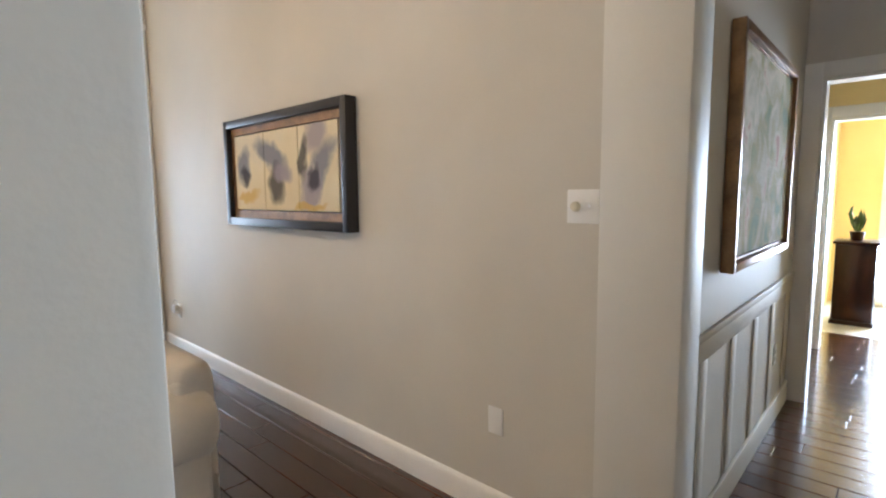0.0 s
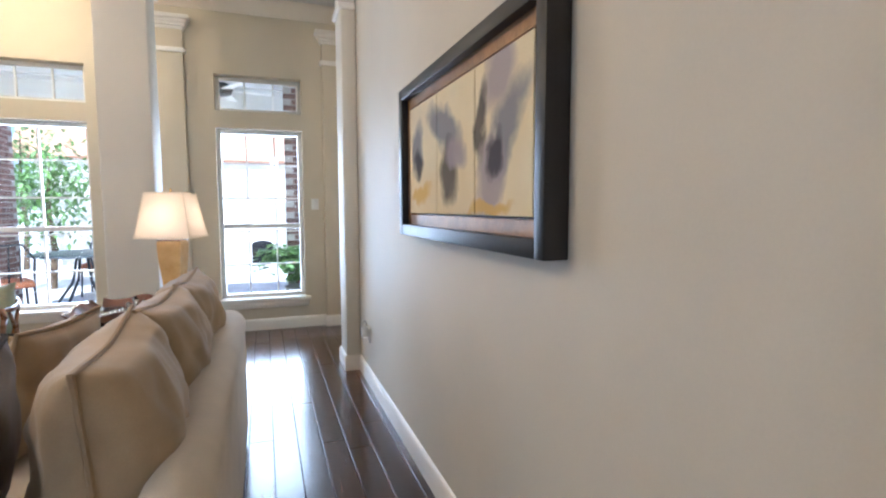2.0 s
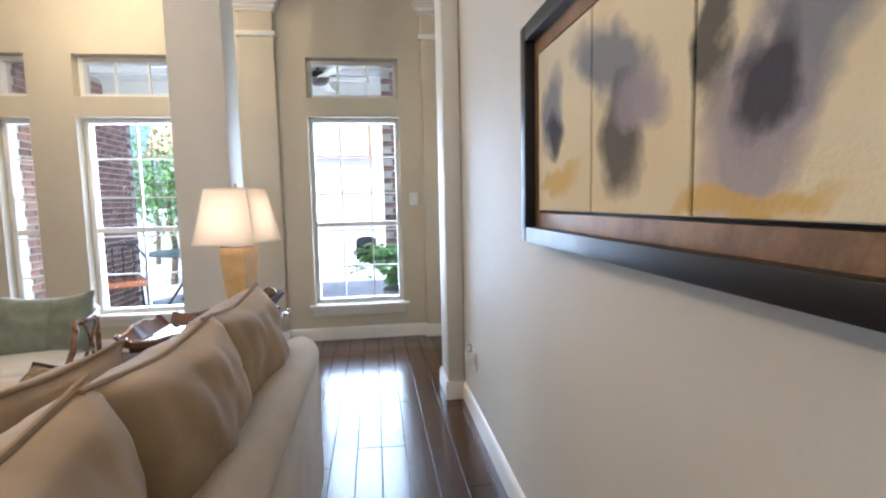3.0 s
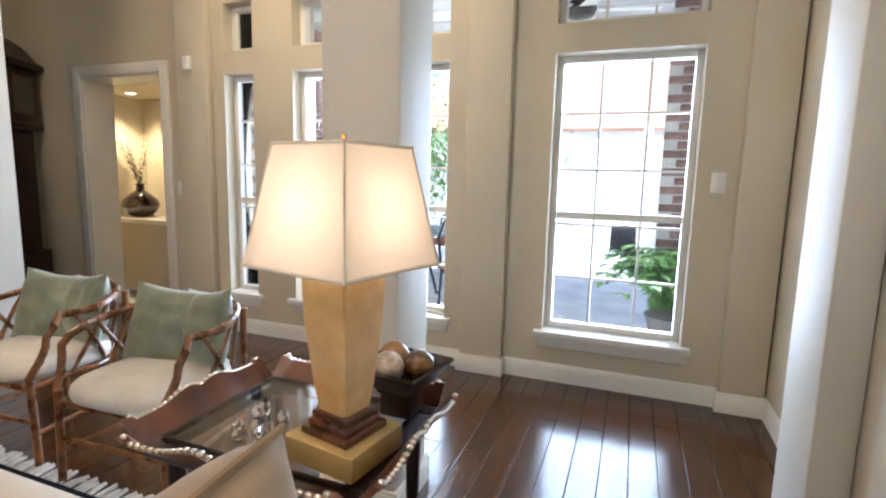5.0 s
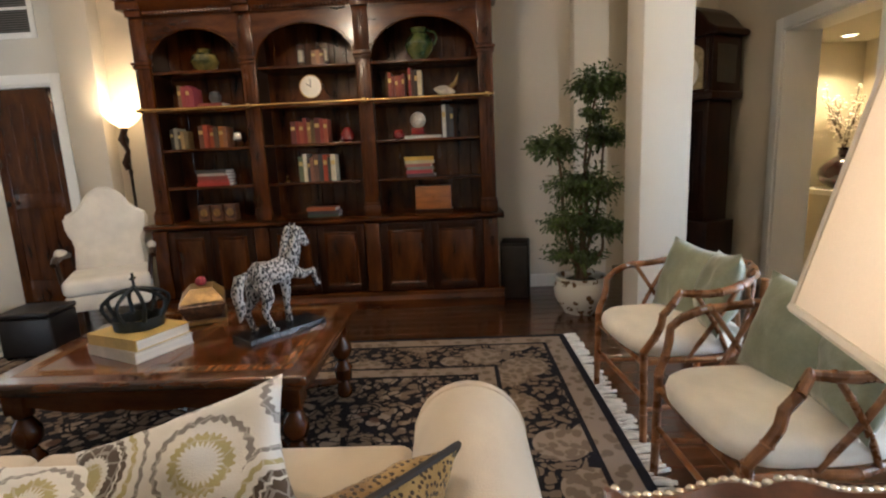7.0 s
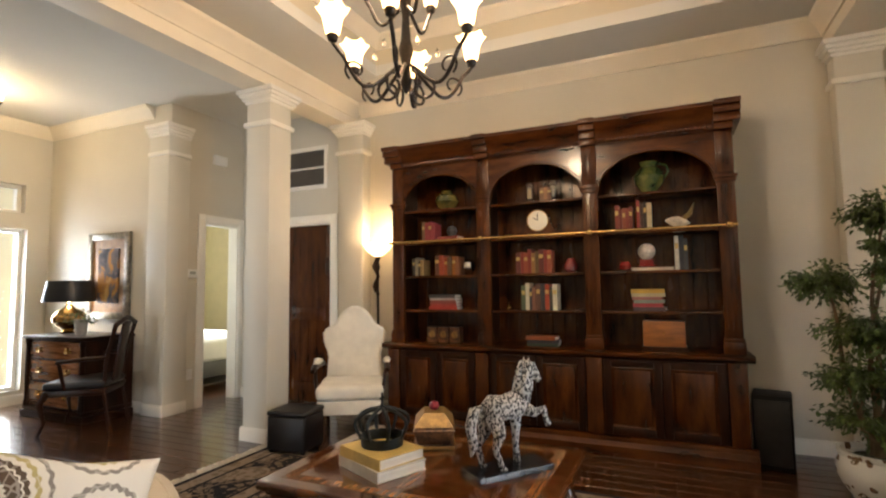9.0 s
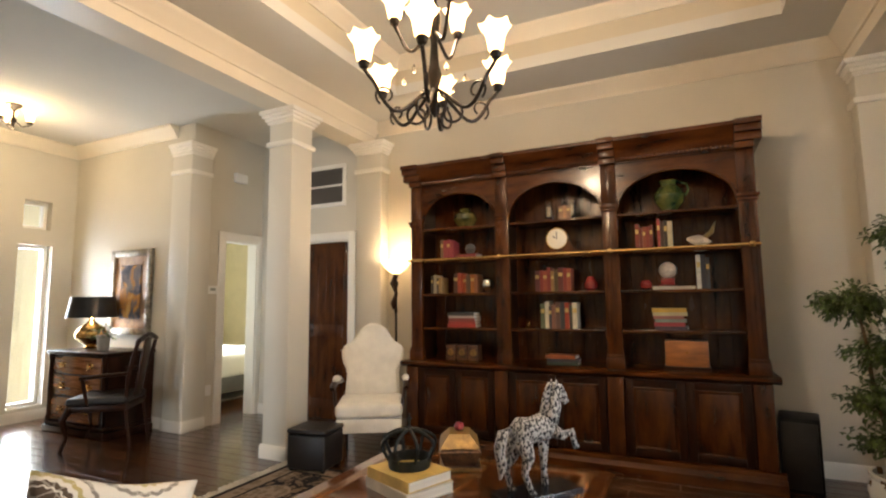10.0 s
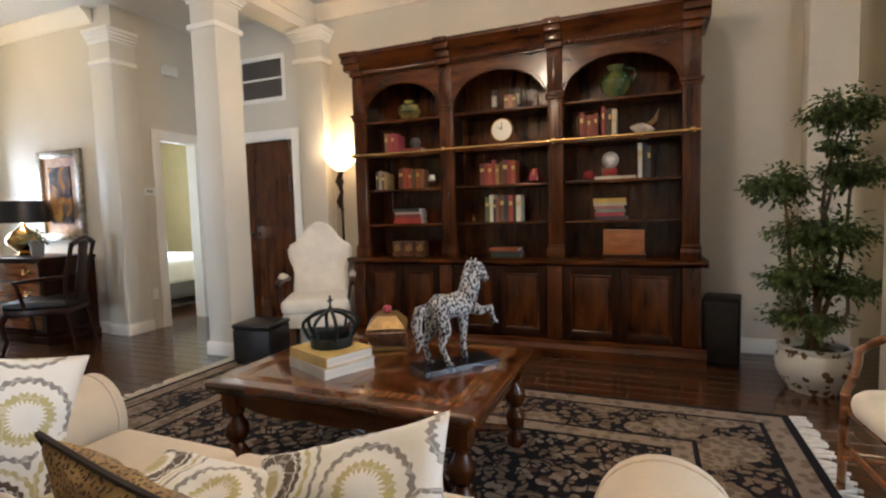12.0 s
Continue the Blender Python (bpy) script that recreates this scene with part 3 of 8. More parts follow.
def bookcase():
    t = thing("bookcase", pose(-5.35, 2.46, 0), "tall carved walnut library bookcase with three arched bays", "bookcase")
    y0, y1 = POSTS[0][0], POSTS[3][1]
    bm = nb()
    box(bm, (BX0, y0, 0.0), (BC - 0.02, y1, 0.72))
    pw("base_cabinet", bm, M_DARKWOOD, t)
    bm = nb()
    prism(bm, [(BC - 0.02, 0), (BC + 0.045, 0), (BC + 0.045, 0.07), (BC + 0.03, 0.085), (BC + 0.012, 0.10), (BC + 0.008, 0.13), (BC - 0.02, 0.14)], "y", y0 - 0.04, y1 + 0.04)
    pw("plinth", bm, M_WALNUT_H, t)
    bm = nb()
    prism(bm, [(BX0, 0.72), (BC, 0.72), (BC + 0.02, 0.73), (BC + 0.035, 0.745), (BC + 0.035, 0.762), (BC + 0.02, 0.772), (BX0, 0.772)], "y", y0 - 0.05, y1 + 0.05)
    pw("counter", bm, M_WALNUT_H, t)
    bm = box(nb(), (BX0, y0 + 0.05, 0.772), (BX0 + 0.02, y1 - 0.05, 2.45))
    pw("back_panel", bm, M_WALNUT, t)
    for k in range(26):
        yb = y0 + 0.14 + k * (y1 - y0 - 0.28) / 25
        pw("back_board", box(nb(), (BX0 + 0.02, yb - 0.05, 0.78), (BX0 + 0.028, yb + 0.05, 2.44), 0.003, 1), M_WALNUT, t)
    for i, (a, b) in enumerate(POSTS):
        c, hw = (a + b) / 2, (b - a) / 2
        pw("side_panel", box(nb(), (BX0, c - 0.018, 0.772), (BF - 0.02, c + 0.018, 2.42)), M_DARKWOOD, t)
        bm = nb()
        box(bm, (BF - 0.02, a, 0.772), (BF + 0.02, b, 2.42), 0.004)
        for f in (-0.55, 0.0, 0.55):
            tube(bm, [(BF + 0.018, c + f * hw, 0.95), (BF + 0.018, c + f * hw, 2.0)], 0.006, 6)
        pw("pilaster", bm, M_WALNUT, t)
        bm = nb()
        box(bm, (BF - 0.02, a - 0.012, 0.772), (BF + 0.04, b + 0.012, 0.86), 0.006)
        box(bm, (BF - 0.02, a - 0.008, 0.86), (BF + 0.032, b + 0.008, 0.885), 0.006)
        pw("pilaster_base", bm, M_WALNUT, t)
        bm = nb()
        box(bm, (BF - 0.02, a - 0.01, 2.03), (BF + 0.035, b + 0.01, 2.06), 0.006)
        box(bm, (BF - 0.02, a - 0.018, 2.06), (BF + 0.045, b + 0.018, 2.085), 0.006)
        box(bm, (BF - 0.02, a + 0.004, 2.10), (BF + 0.03, b - 0.004, 2.40), 0.006)
        box(bm, (BF + 0.03, a + 0.022, 2.13), (BF + 0.038, b - 0.022, 2.37), 0.004)
        box(bm, (BF + 0.038, a + 0.036, 2.15), (BF + 0.044, b - 0.036, 2.35), 0.004)
        pw("capital", bm, M_WALNUT, t)
        # lower pilaster between the cabinet doors
        pw("base_stile", box(nb(), (BC - 0.02, a, 0.14), (BC + 0.012, b, 0.72), 0.005), M_WALNUT, t)
        bm = nb()
        for z0, z1, o in ((2.42, 2.47, 0.047), (2.47, 2.53, 0.070), (2.53, 2.58, 0.104), (2.58, 2.622, 0.130)):
            box(bm, (BX0, a - 0.004 - (0.05 if i == 0 else 0) * (o > 0.05), z0), (BF + o + 0.012, b + 0.004 + (0.05 if i == 3 else 0) * (o > 0.05), z1), 0.006)
        pw("cornice_block", bm, M_WALNUT_H, t)
    for i in range(3):
        a, b = POSTS[i][1], POSTS[i + 1][0]
        bm = nb()
        prism(bm, arch_poly(a, b, 2.42, 2.06, 2.325), "x", BF - 0.015, BF + 0.008)
        pw("arch_panel", bm, M_WALNUT_H, t)
        bm = nb()
        pts = [(BF + 0.008, (a + b) / 2 + (b - a) / 2 * math.cos(math.pi * k / 16) * 0.985, 2.06 + 0.272 * math.sin(math.pi * k / 16)) for k in range(17)]
        tube(bm, pts, 0.012, 6)
        pw("arch_bead", bm, M_WALNUT_H, t)
        for z in SHELF_Z:
            pw("shelf", box(nb(), (BX0 + 0.028, a, z - 0.024), (BF - 0.005, b, z), 0.006), M_WALNUT_H, t)
        bm = nb()
        prism(bm, [(BX0, 2.42), (BF + 0.03, 2.42), (BF + 0.03, 2.44), (BF + 0.045, 2.47), (BF + 0.055, 2.50), (BF + 0.075, 2.53), (BF + 0.10, 2.56), (BF + 0.125, 2.585), (BF + 0.125, 2.615), (BX0, 2.615)], "y", a + 0.005, b - 0.005)
        pw("cornice", bm, M_WALNUT_H, t)
        bm = nb()
        n = 26
        for k in range(n):
            yy = a + 0.03 + (b - a - 0.06) * k / (n - 1)
            lathe(bm, [(0.002, -0.019), (0.014, -0.011), (0.017, 0.0), (0.014, 0.011), (0.002, 0.019)], (BF + 0.050, yy, 2.445), 8)
        pw("bead_molding", bm, M_WALNUT_H, t)
        # a pair of raised panel doors
        m = (a + b) / 2
        for d0, d1 in ((a + 0.012, m - 0.004), (m + 0.004, b - 0.012)):
            bm = nb()
            fr = 0.055
            box(bm, (BC - 0.02, d0, 0.15), (BC + 0.004, d0 + fr, 0.71), 0.003)
            box(bm, (BC - 0.02, d1 - fr, 0.15), (BC + 0.004, d1, 0.71), 0.003)
            box(bm, (BC - 0.02, d0 + fr, 0.15), (BC + 0.004, d1 - fr, 0.15 + fr), 0.003)
            box(bm, (BC - 0.02, d0 + fr, 0.71 - fr), (BC + 0.004, d1 - fr, 0.71), 0.003)
            door = pw("cabinet_door", bm, M_DARKWOOD, t)
            bm = nb()
            prism(bm, [(d0 + fr, 0.15 + fr), (d1 - fr, 0.15 + fr), (d1 - fr, 0.71 - fr), (d0 + fr, 0.71 - fr)], "x", BC - 0.02, BC - 0.012)
            box(bm, (BC - 0.02, d0 + fr + 0.02, 0.15 + fr + 0.02), (BC + 0.002, d1 - fr - 0.02, 0.71 - fr - 0.02), 0.012, 2)
            for za in (0.15 + fr + 0.006, 0.71 - fr - 0.006):
                tube(bm, [(BC + 0.002, d0 + fr, za), (BC + 0.002, d1 - fr, za)], 0.007, 6)
            for ya in (d0 + fr + 0.006, d1 - fr - 0.006):
                tube(bm, [(BC + 0.002, ya, 0.15 + fr), (BC + 0.002, ya, 0.71 - fr)], 0.007, 6)
            pn = part("raised_panel", bm, M_WALNUT, door)
    # brass library rail
    zr, xr = 1.70, BF + 0.10
    rail = pw("brass_rail", tube(nb(), [(xr, 0.985, zr), (xr, 3.85, zr)], 0.013, 12), M_BRASS, t, "polished brass ladder rail")
    for i, (a, b) in enumerate(POSTS):
        c = (a + b) / 2
        bm = nb()
        tube(bm, [(BF + 0.015, c, zr), (xr, c, zr)], 0.010, 8)
        lathe(bm, [(0.004, -0.026), (0.02, -0.018), (0.026, 0), (0.02, 0.018), (0.004, 0.026)], (xr, c, zr), 12)
        pw("rail_bracket", bm, M_BRASS, t, "brass rail bracket")
    return t


bookcase()


def coffee_table():
    x0, x1, y0, y1, z = -3.53, -2.60, 1.80, 2.99, 0.50
    t = thing("coffee_table", pose((x0 + x1) / 2, (y0 + y1) / 2, 0.012), "low walnut coffee table with banded top and turned legs", "coffee table")
    pw("tabletop", box(nb(), (x0, y0, z - 0.04), (x1, y1, z), 0.014, 3), M_TABLEWOOD, t)
    bm = nb()
    o, w = 0.075, 0.05
    for a, b in (((x0 + o, y0 + o), (x0 + o + w, y1 - o)), ((x1 - o - w, y0 + o), (x1 - o, y1 - o)), ((x0 + o + w, y0 + o), (x1 - o - w, y0 + o + w)), ((x0 + o + w, y1 - o - w), (x1 - o - w, y1 - o))):
        box(bm, (*a, z - 0.001), (*b, z + 0.0012))
    pw("inlay_band", bm, M_TABLEBAND, t, "lighter banded veneer border", 0)
    bm = nb()
    ym = (y0 + y1) / 2
    for a, b in (((x0 + 0.16, ym - 0.02), (x1 - 0.16, ym + 0.02)),):
        box(bm, (*a, z - 0.001), (*b, z + 0.0012))
    pw("inlay_band", bm, M_TABLEBAND, t, "lighter veneer strip across the middle", 0)
    lo = nb()
    box(lo, (x0 + 0.03, y0 + 0.03, z - 0.062), (x1 - 0.03, y1 - 0.03, z - 0.04), 0.006)
    pw("top_molding", lo, M_WALNUT_H, t)

    def scallop(u0, u1):
        n = 40
        pts = [(u0, z - 0.062), (u1, z - 0.062)]
        for k in range(n + 1):
            f = 1 - k / n
            s = abs(math.sin(f * math.pi * 2)) * 0.035 + (0.03 if 0.38 < f < 0.62 else 0.0) * math.cos((f - 0.5) / 0.12 * math.pi / 2)
            pts.append((u0 + (u1 - u0) * f, z - 0.105 - s))
        return pts
    for xx in (x0 + 0.06, x1 - 0.08):
        pw("apron", prism(nb(), scallop(y0 + 0.1, y1 - 0.1), "x", xx, xx + 0.02), M_WALNUT_H, t)
    for yy in (y0 + 0.06, y1 - 0.08):
        pw("apron", prism(nb(), scallop(x0 + 0.1, x1 - 0.1), "y", yy, yy + 0.02), M_WALNUT_H, t)
    leg = [(0.028, 0.012), (0.040, 0.03), (0.042, 0.06), (0.028, 0.085), (0.024, 0.10), (0.042, 0.115), (0.046, 0.15), (0.050, 0.17), (0.030, 0.20), (0.026, 0.215),
           (0.040, 0.23), (0.052, 0.26), (0.050, 0.29), (0.030, 0.325), (0.026, 0.335), (0.036, 0.345), (0.036, 0.36)]
    cs = [(x0 + 0.085, y0 + 0.085), (x1 - 0.085, y0 + 0.085), (x1 - 0.085, y1 - 0.085), (x0 + 0.085, y1 - 0.085)]
    for c in cs:
        bm = lathe(nb(), leg, (*c, 0), 18)
        box(bm, (c[0] - 0.04, c[1] - 0.04, 0.36), (c[0] + 0.04, c[1] + 0.04, z - 0.062), 0.004)
        pw("leg", bm, M_WALNUT, t)
    xm = (x0 + x1) / 2
    for a, b in ((0, 2), (1, 3)):
        p, q = Vector((*cs[a], 0.10)), Vector((*cs[b], 0.10))
        pts = []
        for k in range(21):
            f = k / 20
            v = p.lerp(q, f)
            side = (q - p).cross(Vector((0, 0, 1))).normalized()
            pts.append(v + side * 0.05 * math.sin(f * math.pi * 2) + Vector((0, 0, 0.025 * math.sin(f * math.pi))))
        pw("stretcher", tube(nb(), pts, 0.02, 8), M_WALNUT, t)
    pw("finial", lathe(nb(), [(0.03, 0.11), (0.045, 0.13), (0.03, 0.15), (0.038, 0.175), (0.02, 0.205), (0.005, 0.22)], (xm, ym, 0.0), 14), M_WALNUT, t)
    return t


coffee_table()


def sofa():
    t = thing("sofa", pose(-1.5, 2.60, 0), "cream slipcovered sofa with rolled arms and a gathered skirt", "sofa")
    xb, xf_, y0, y1 = -0.80, -2.29, 1.53, 3.67
    pw("base", box(nb(), (xf_ + 0.06, y0 + 0.05, 0.05), (xb - 0.03, y1 - 0.05, 0.30), 0.02), M_SOFA, t)
    # back with a soft rolled top
    back = pw("backrest", box(nb(), (xb - 0.15, y0 + 0.06, 0.05), (xb, y1 - 0.06, 0.66), 0.03, 4), M_SOFA, t)
    pts, rad = [], []
    for k in range(13):
        a = math.pi / 2 * (k / 6 - 1)
        pts.append((xb - 0.072, (y0 + 0.12 + 0.06 * math.sin(a)) if k < 6 else (y1 - 0.12 + 0.06 * math.sin(a)), 0.645))
        rad.append(max(0.02, 0.078 * math.cos(a) ** 0.6) if k not in (6,) else 0.078)
    part("back_roll", tube(nb(), pts, rad, 20), M_SOFA, back, smooth=60)
    # pleated skirt behind and at the ends
    def skirt(p, q, n):
        bm = nb()
        p, q = Vector(p), Vector(q)
        side = (q - p).cross(Vector((0, 0, 1))).normalized()
        rows = []
        for j, (z, amp) in enumerate(((0.27, 0.002), (0.20, 0.006), (0.10, 0.012), (0.012, 0.016))):
            row = []
            for k in range(n + 1):
                f = k / n
                v = p.lerp(q, f) + side * (0.012 + amp * (math.sin(f * n * 0.9) + 0.5 * math.sin(f * n * 0.37 + 1)))
                row.append(bm.verts.new((v.x, v.y, z)))
            rows.append(row)
        for a, b in zip(rows, rows[1:]):
            for k in range(n):
                bm.faces.new((a[k], a[k + 1], b[k + 1], b[k]))
        bmesh.ops.solidify(bm, geom=bm.faces[:], thickness=0.006)
        return bm
    pw("skirt", skirt((xb - 0.012, y1 - 0.02, 0), (xb - 0.012, y0 + 0.02, 0), 70), M_SOFA, t)
    pw("skirt", skirt((xb - 0.02, y0 + 0.02, 0), (xf_ + 0.06, y0 + 0.02, 0), 36), M_SOFA, t)
    pw("skirt", skirt((xf_ + 0.06, y1 - 0.02, 0), (xb - 0.02, y1 - 0.02, 0), 36), M_SOFA, t)
    pw("skirt", skirt((xf_ + 0.03, y0 + 0.05, 0), (xf_ + 0.03, y1 - 0.05, 0), 70), M_SOFA, t)
    for s, yc in ((-1, y0 + 0.125), (1, y1 - 0.125)):
        # rolled arm: a long soft roll with domed ends on an upright panel
        L0, L1 = xf_ + 0.02, xb + 0.005
        pts, rad = [], []
        for k in range(9):
            a = math.pi / 2 * k / 8
            pts.append((L0 + 0.035 * (1 - math.sin(a)), yc, 0.475))
            rad.append(0.148 * (0.80 + 0.20 * math.sin(a)) if k else 0.10)
        for k in range(9):
            a = math.pi / 2 * k / 8
            pts.append((L1 - 0.075 + 0.075 * math.sin(a), yc, 0.473))
            rad.append(max(0.02, 0.148 * math.cos(a) ** 0.7))
        bm = tube(nb(), pts, rad, 28)
        arm = pw("arm", bm, M_SOFA, t, "", 60)
        bm = box(nb(), (L0 + 0.012, yc - 0.105, 0.05), (L1 - 0.045, yc + 0.105, 0.53), 0.03, 3)
        part("arm_panel", bm, M_SOFA, arm)
        pts = [(L0 + 0.03, yc + 0.147 * math.cos(math.radians(-30 + 240 * k / 16)), 0.475 + 0.147 * math.sin(math.radians(-30 + 240 * k / 16))) for k in range(17)]
        part("piping", tube(nb(), pts, 0.005, 6), M_SOFA, arm)
    n = 3
    ya, yb = y0 + 0.27, y1 - 0.27
    for k in range(n):
        a = ya + (yb - ya) * k / n
        b = ya + (yb - ya) * (k + 1) / n
        pw("seat_cushion", box(nb(), (xf_ + 0.02, a + 0.004, 0.30), (xb - 0.24, b - 0.004, 0.455), 0.045, 4), M_SOFA, t)
    for k in range(n):
        a = ya + 0.02 + (yb - ya + 0.02) * k / n
        b = ya + 0.02 + (yb - ya + 0.02) * (k + 1) / n
        w, h = b - a + 0.06, 0.55
        at = pose(xb - 0.23, (a + b) / 2, 0.69) @ pose(0, 0, 0, random.uniform(-3, 3), -3 + 3 * k, random.uniform(-5, 5)) @ pose(0, 0, 0, 0, 0, 90)
        cu = pw("back_cushion", xf(pillow(nb(), w, h, 0.30, 26, 0.10, 11 + k, 0.016, 0.36), at), M_SOFA_CUSH, t, "plump oatmeal back cushion", 85)
        edge = []
        for (u0, v0), (u1, v1) in (((-1, -1), (1, -1)), ((1, -1), (1, 1)), ((1, 1), (-1, 1)), ((-1, 1), (-1, -1))):
            for q in range(10):
                u, v = u0 + (u1 - u0) * q / 10, v0 + (v1 - v0) * q / 10
                pinch = 1 - 0.10 * (1 - (abs(u) * abs(v)) ** 1.5)
                edge.append((u * w / 2 * pinch, 0, v * h / 2 * pinch))
        part("welt", xf(tube(nb(), edge, 0.007, 6, True), at), M_PIPING, cu, "corded welt round the seam")
    return t


sofa()


def pattern(name, kind):
    """Woven or printed cloth patterns in the object's own metres."""
    m = bpy.data.materials.new(name)
    m.use_nodes = True
    nt = m.node_tree
    n, lk = nt.nodes, nt.links
    p = n["Principled BSDF"]
    p.inputs["Roughness"].default_value = 0.9
    p.inputs["Sheen Weight"].default_value = 0.15 if kind in ("medallion", "leopard") else 0.0
    p.inputs["Specular IOR Level"].default_value = 0.15
    tc = n.new("ShaderNodeTexCoord").outputs["Object"]

    def math_(op, a, b=None, c=None):
        q = n.new("ShaderNodeMath")
        q.operation = op
        for i, v in enumerate((a, b, c)):
            if v is None:
                continue
            if isinstance(v, (int, float)):
                q.inputs[i].default_value = v
            else:
                lk.new(v, q.inputs[i])
        return q.outputs[0]

    def mixc(f, a, b):
        q = n.new("ShaderNodeMixRGB")
        for i, v in enumerate((f, a, b)):
            if isinstance(v, (int, float)):
                q.inputs[i].default_value = v
            elif isinstance(v, tuple):
                q.inputs[i].default_value = (*v, 1)
            else:
                lk.new(v, q.inputs[i])
        return q.outputs[0]

    def tex(kind_, scale, feature=None, vec=tc):
        q = n.new("ShaderNodeTex" + kind_)
        q.inputs["Scale"].default_value = scale
        if feature:
            q.feature = feature
        lk.new(vec, q.inputs["Vector"])
        return q

    def ramp(fac, stops, const=False):
        q = n.new("ShaderNodeValToRGB")
        q.color_ramp.interpolation = "CONSTANT" if const else "LINEAR"
        e = q.color_ramp.elements
        while len(e) < len(stops):
            e.new(0.5)
        for el, (pos, c) in zip(e, stops):
            el.position, el.color = pos, (*c, 1)
        lk.new(fac, q.inputs["Fac"])
        return q.outputs["Color"]
    sep = n.new("ShaderNodeSeparateXYZ")
    lk.new(tc, sep.inputs[0])
    X, Y, Z = sep.outputs
    if kind == "rug":
        dark, beige, tan, rust = (0.009, 0.008, 0.011), (0.25, 0.20, 0.155), (0.16, 0.12, 0.085), (0.10, 0.055, 0.035)
        warp = tex("Noise", 5)
        wv = n.new("ShaderNodeMixRGB")
        wv.inputs[0].default_value = 0.10
        lk.new(tc, wv.inputs[1])
        lk.new(warp.outputs["Color"], wv.inputs[2])
        small = tex("Voronoi", 10, "DISTANCE_TO_EDGE", wv.outputs[0])
        blob = tex("Voronoi", 6.5, "F1", wv.outputs[0])
        fine_ = tex("Voronoi", 25, "F1", wv.outputs[0])
        vine = math_("GREATER_THAN", small.outputs["Distance"], 0.028)
        petal = math_("LESS_THAN", fine_.outputs["Distance"], 0.52)
        rose = math_("LESS_THAN", blob.outputs["Distance"], 0.42)
        core = math_("LESS_THAN", blob.outputs["Distance"], 0.16)
        bits = math_("MULTIPLY", vine, petal)
        field = mixc(bits, dark, mixc(rose, tan, beige))
        field = mixc(math_("MULTIPLY", core, 0.8), field, rust)
        ex = math_("SUBTRACT", 1.41, math_("ABSOLUTE", X))
        ey = math_("SUBTRACT", 1.93, math_("ABSOLUTE", Y))
        e = math_("MINIMUM", ex, ey)
        ros = tex("Voronoi", 3.4, "F1", tc)
        brd = mixc(math_("LESS_THAN", ros.outputs["Distance"], 0.46), mixc(bits, dark, tan), mixc(petal, beige, tan))
        guard = mixc(math_("LESS_THAN", tex("Voronoi", 17, "F1").outputs["Distance"], 0.42), beige, tan)
        c = mixc(math_("GREATER_THAN", e, 0.62), guard, field)
        c = mixc(math_("LESS_THAN", e, 0.50), c, brd)
        c = mixc(math_("LESS_THAN", e, 0.16), c, guard)
        c = mixc(math_("LESS_THAN", e, 0.045), c, dark)
        for d in (0.16, 0.50, 0.62):
            c = mixc(math_("LESS_THAN", math_("ABSOLUTE", math_("SUBTRACT", e, d)), 0.012), c, dark)
        out = c
        bsrc, bscale = tex("Noise", 260).outputs["Fac"], 0.5
    elif kind == "medallion":
        flat = n.new("ShaderNodeCombineXYZ")
        lk.new(X, flat.inputs[0])
        lk.new(Z, flat.inputs[1])
        med = tex("Voronoi", 4.3, "F1", flat.outputs[0])
        med.inputs["Randomness"].default_value = 0.55
        off = n.new("ShaderNodeVectorMath")
        off.operation = "SUBTRACT"
        lk.new(flat.outputs[0], off.inputs[0])
        lk.new(med.outputs["Position"], off.inputs[1])
        osep = n.new("ShaderNodeSeparateXYZ")
        lk.new(off.outputs[0], osep.inputs[0])
        ang = math_("ARCTAN2", osep.outputs[1], osep.outputs[0])
        wob = math_("MULTIPLY", math_("SINE", math_("MULTIPLY", ang, 26)), 0.009)
        nz = math_("MULTIPLY", tex("Noise", 30).outputs["Fac"], 0.03)
        r2 = math_("ADD", math_("ADD", med.outputs["Distance"], wob), nz)
        cream, brown, olive, grey = (0.70, 0.70, 0.67), (0.10, 0.078, 0.062), (0.44, 0.40, 0.20), (0.24, 0.23, 0.22)
        out = ramp(r2, [(0.0, grey), (0.07, cream), (0.13, olive), (0.22, cream), (0.28, brown), (0.40, cream), (0.42, brown), (0.47, cream), (0.52, olive), (0.57, cream), (0.64, grey), (0.68, cream)], True)
        sw = tex("Voronoi", 24, "DISTANCE_TO_EDGE")
        out = mixc(math_("MULTIPLY", math_("LESS_THAN", sw.outputs["Distance"], 0.05), 0.35), out, cream)
        bsrc, bscale = tex("Noise", 300).outputs["Fac"], 0.2
    elif kind == "leopard":
        v = tex("Voronoi", 95, "F1")
        nz = tex("Noise", 9)
        base = ramp(nz.outputs["Fac"], [(0.3, (0.20, 0.115, 0.035)), (0.7, (0.42, 0.28, 0.10))])
        out = mixc(math_("LESS_THAN", v.outputs["Distance"], 0.40), base, (0.045, 0.026, 0.012))
        bsrc, bscale = tex("Noise", 220).outputs["Fac"], 0.6
    elif kind == "landscape":
        # washes of ink on a pale ground: strokes as (x, z, half length, half width, turn, colour)
        b = tex("Noise", 1.7)
        b.inputs["Detail"].default_value = 3
        out = ramp(b.outputs["Fac"], [(0.30, (0.60, 0.58, 0.50)), (0.45, (0.74, 0.66, 0.46)), (0.60, (0.70, 0.60, 0.38))])
        wa = tex("Noise", 7)
        wa.inputs["Detail"].default_value = 5
        wsep = n.new("ShaderNodeSeparateXYZ")
        lk.new(wa.outputs["Color"], wsep.inputs[0])
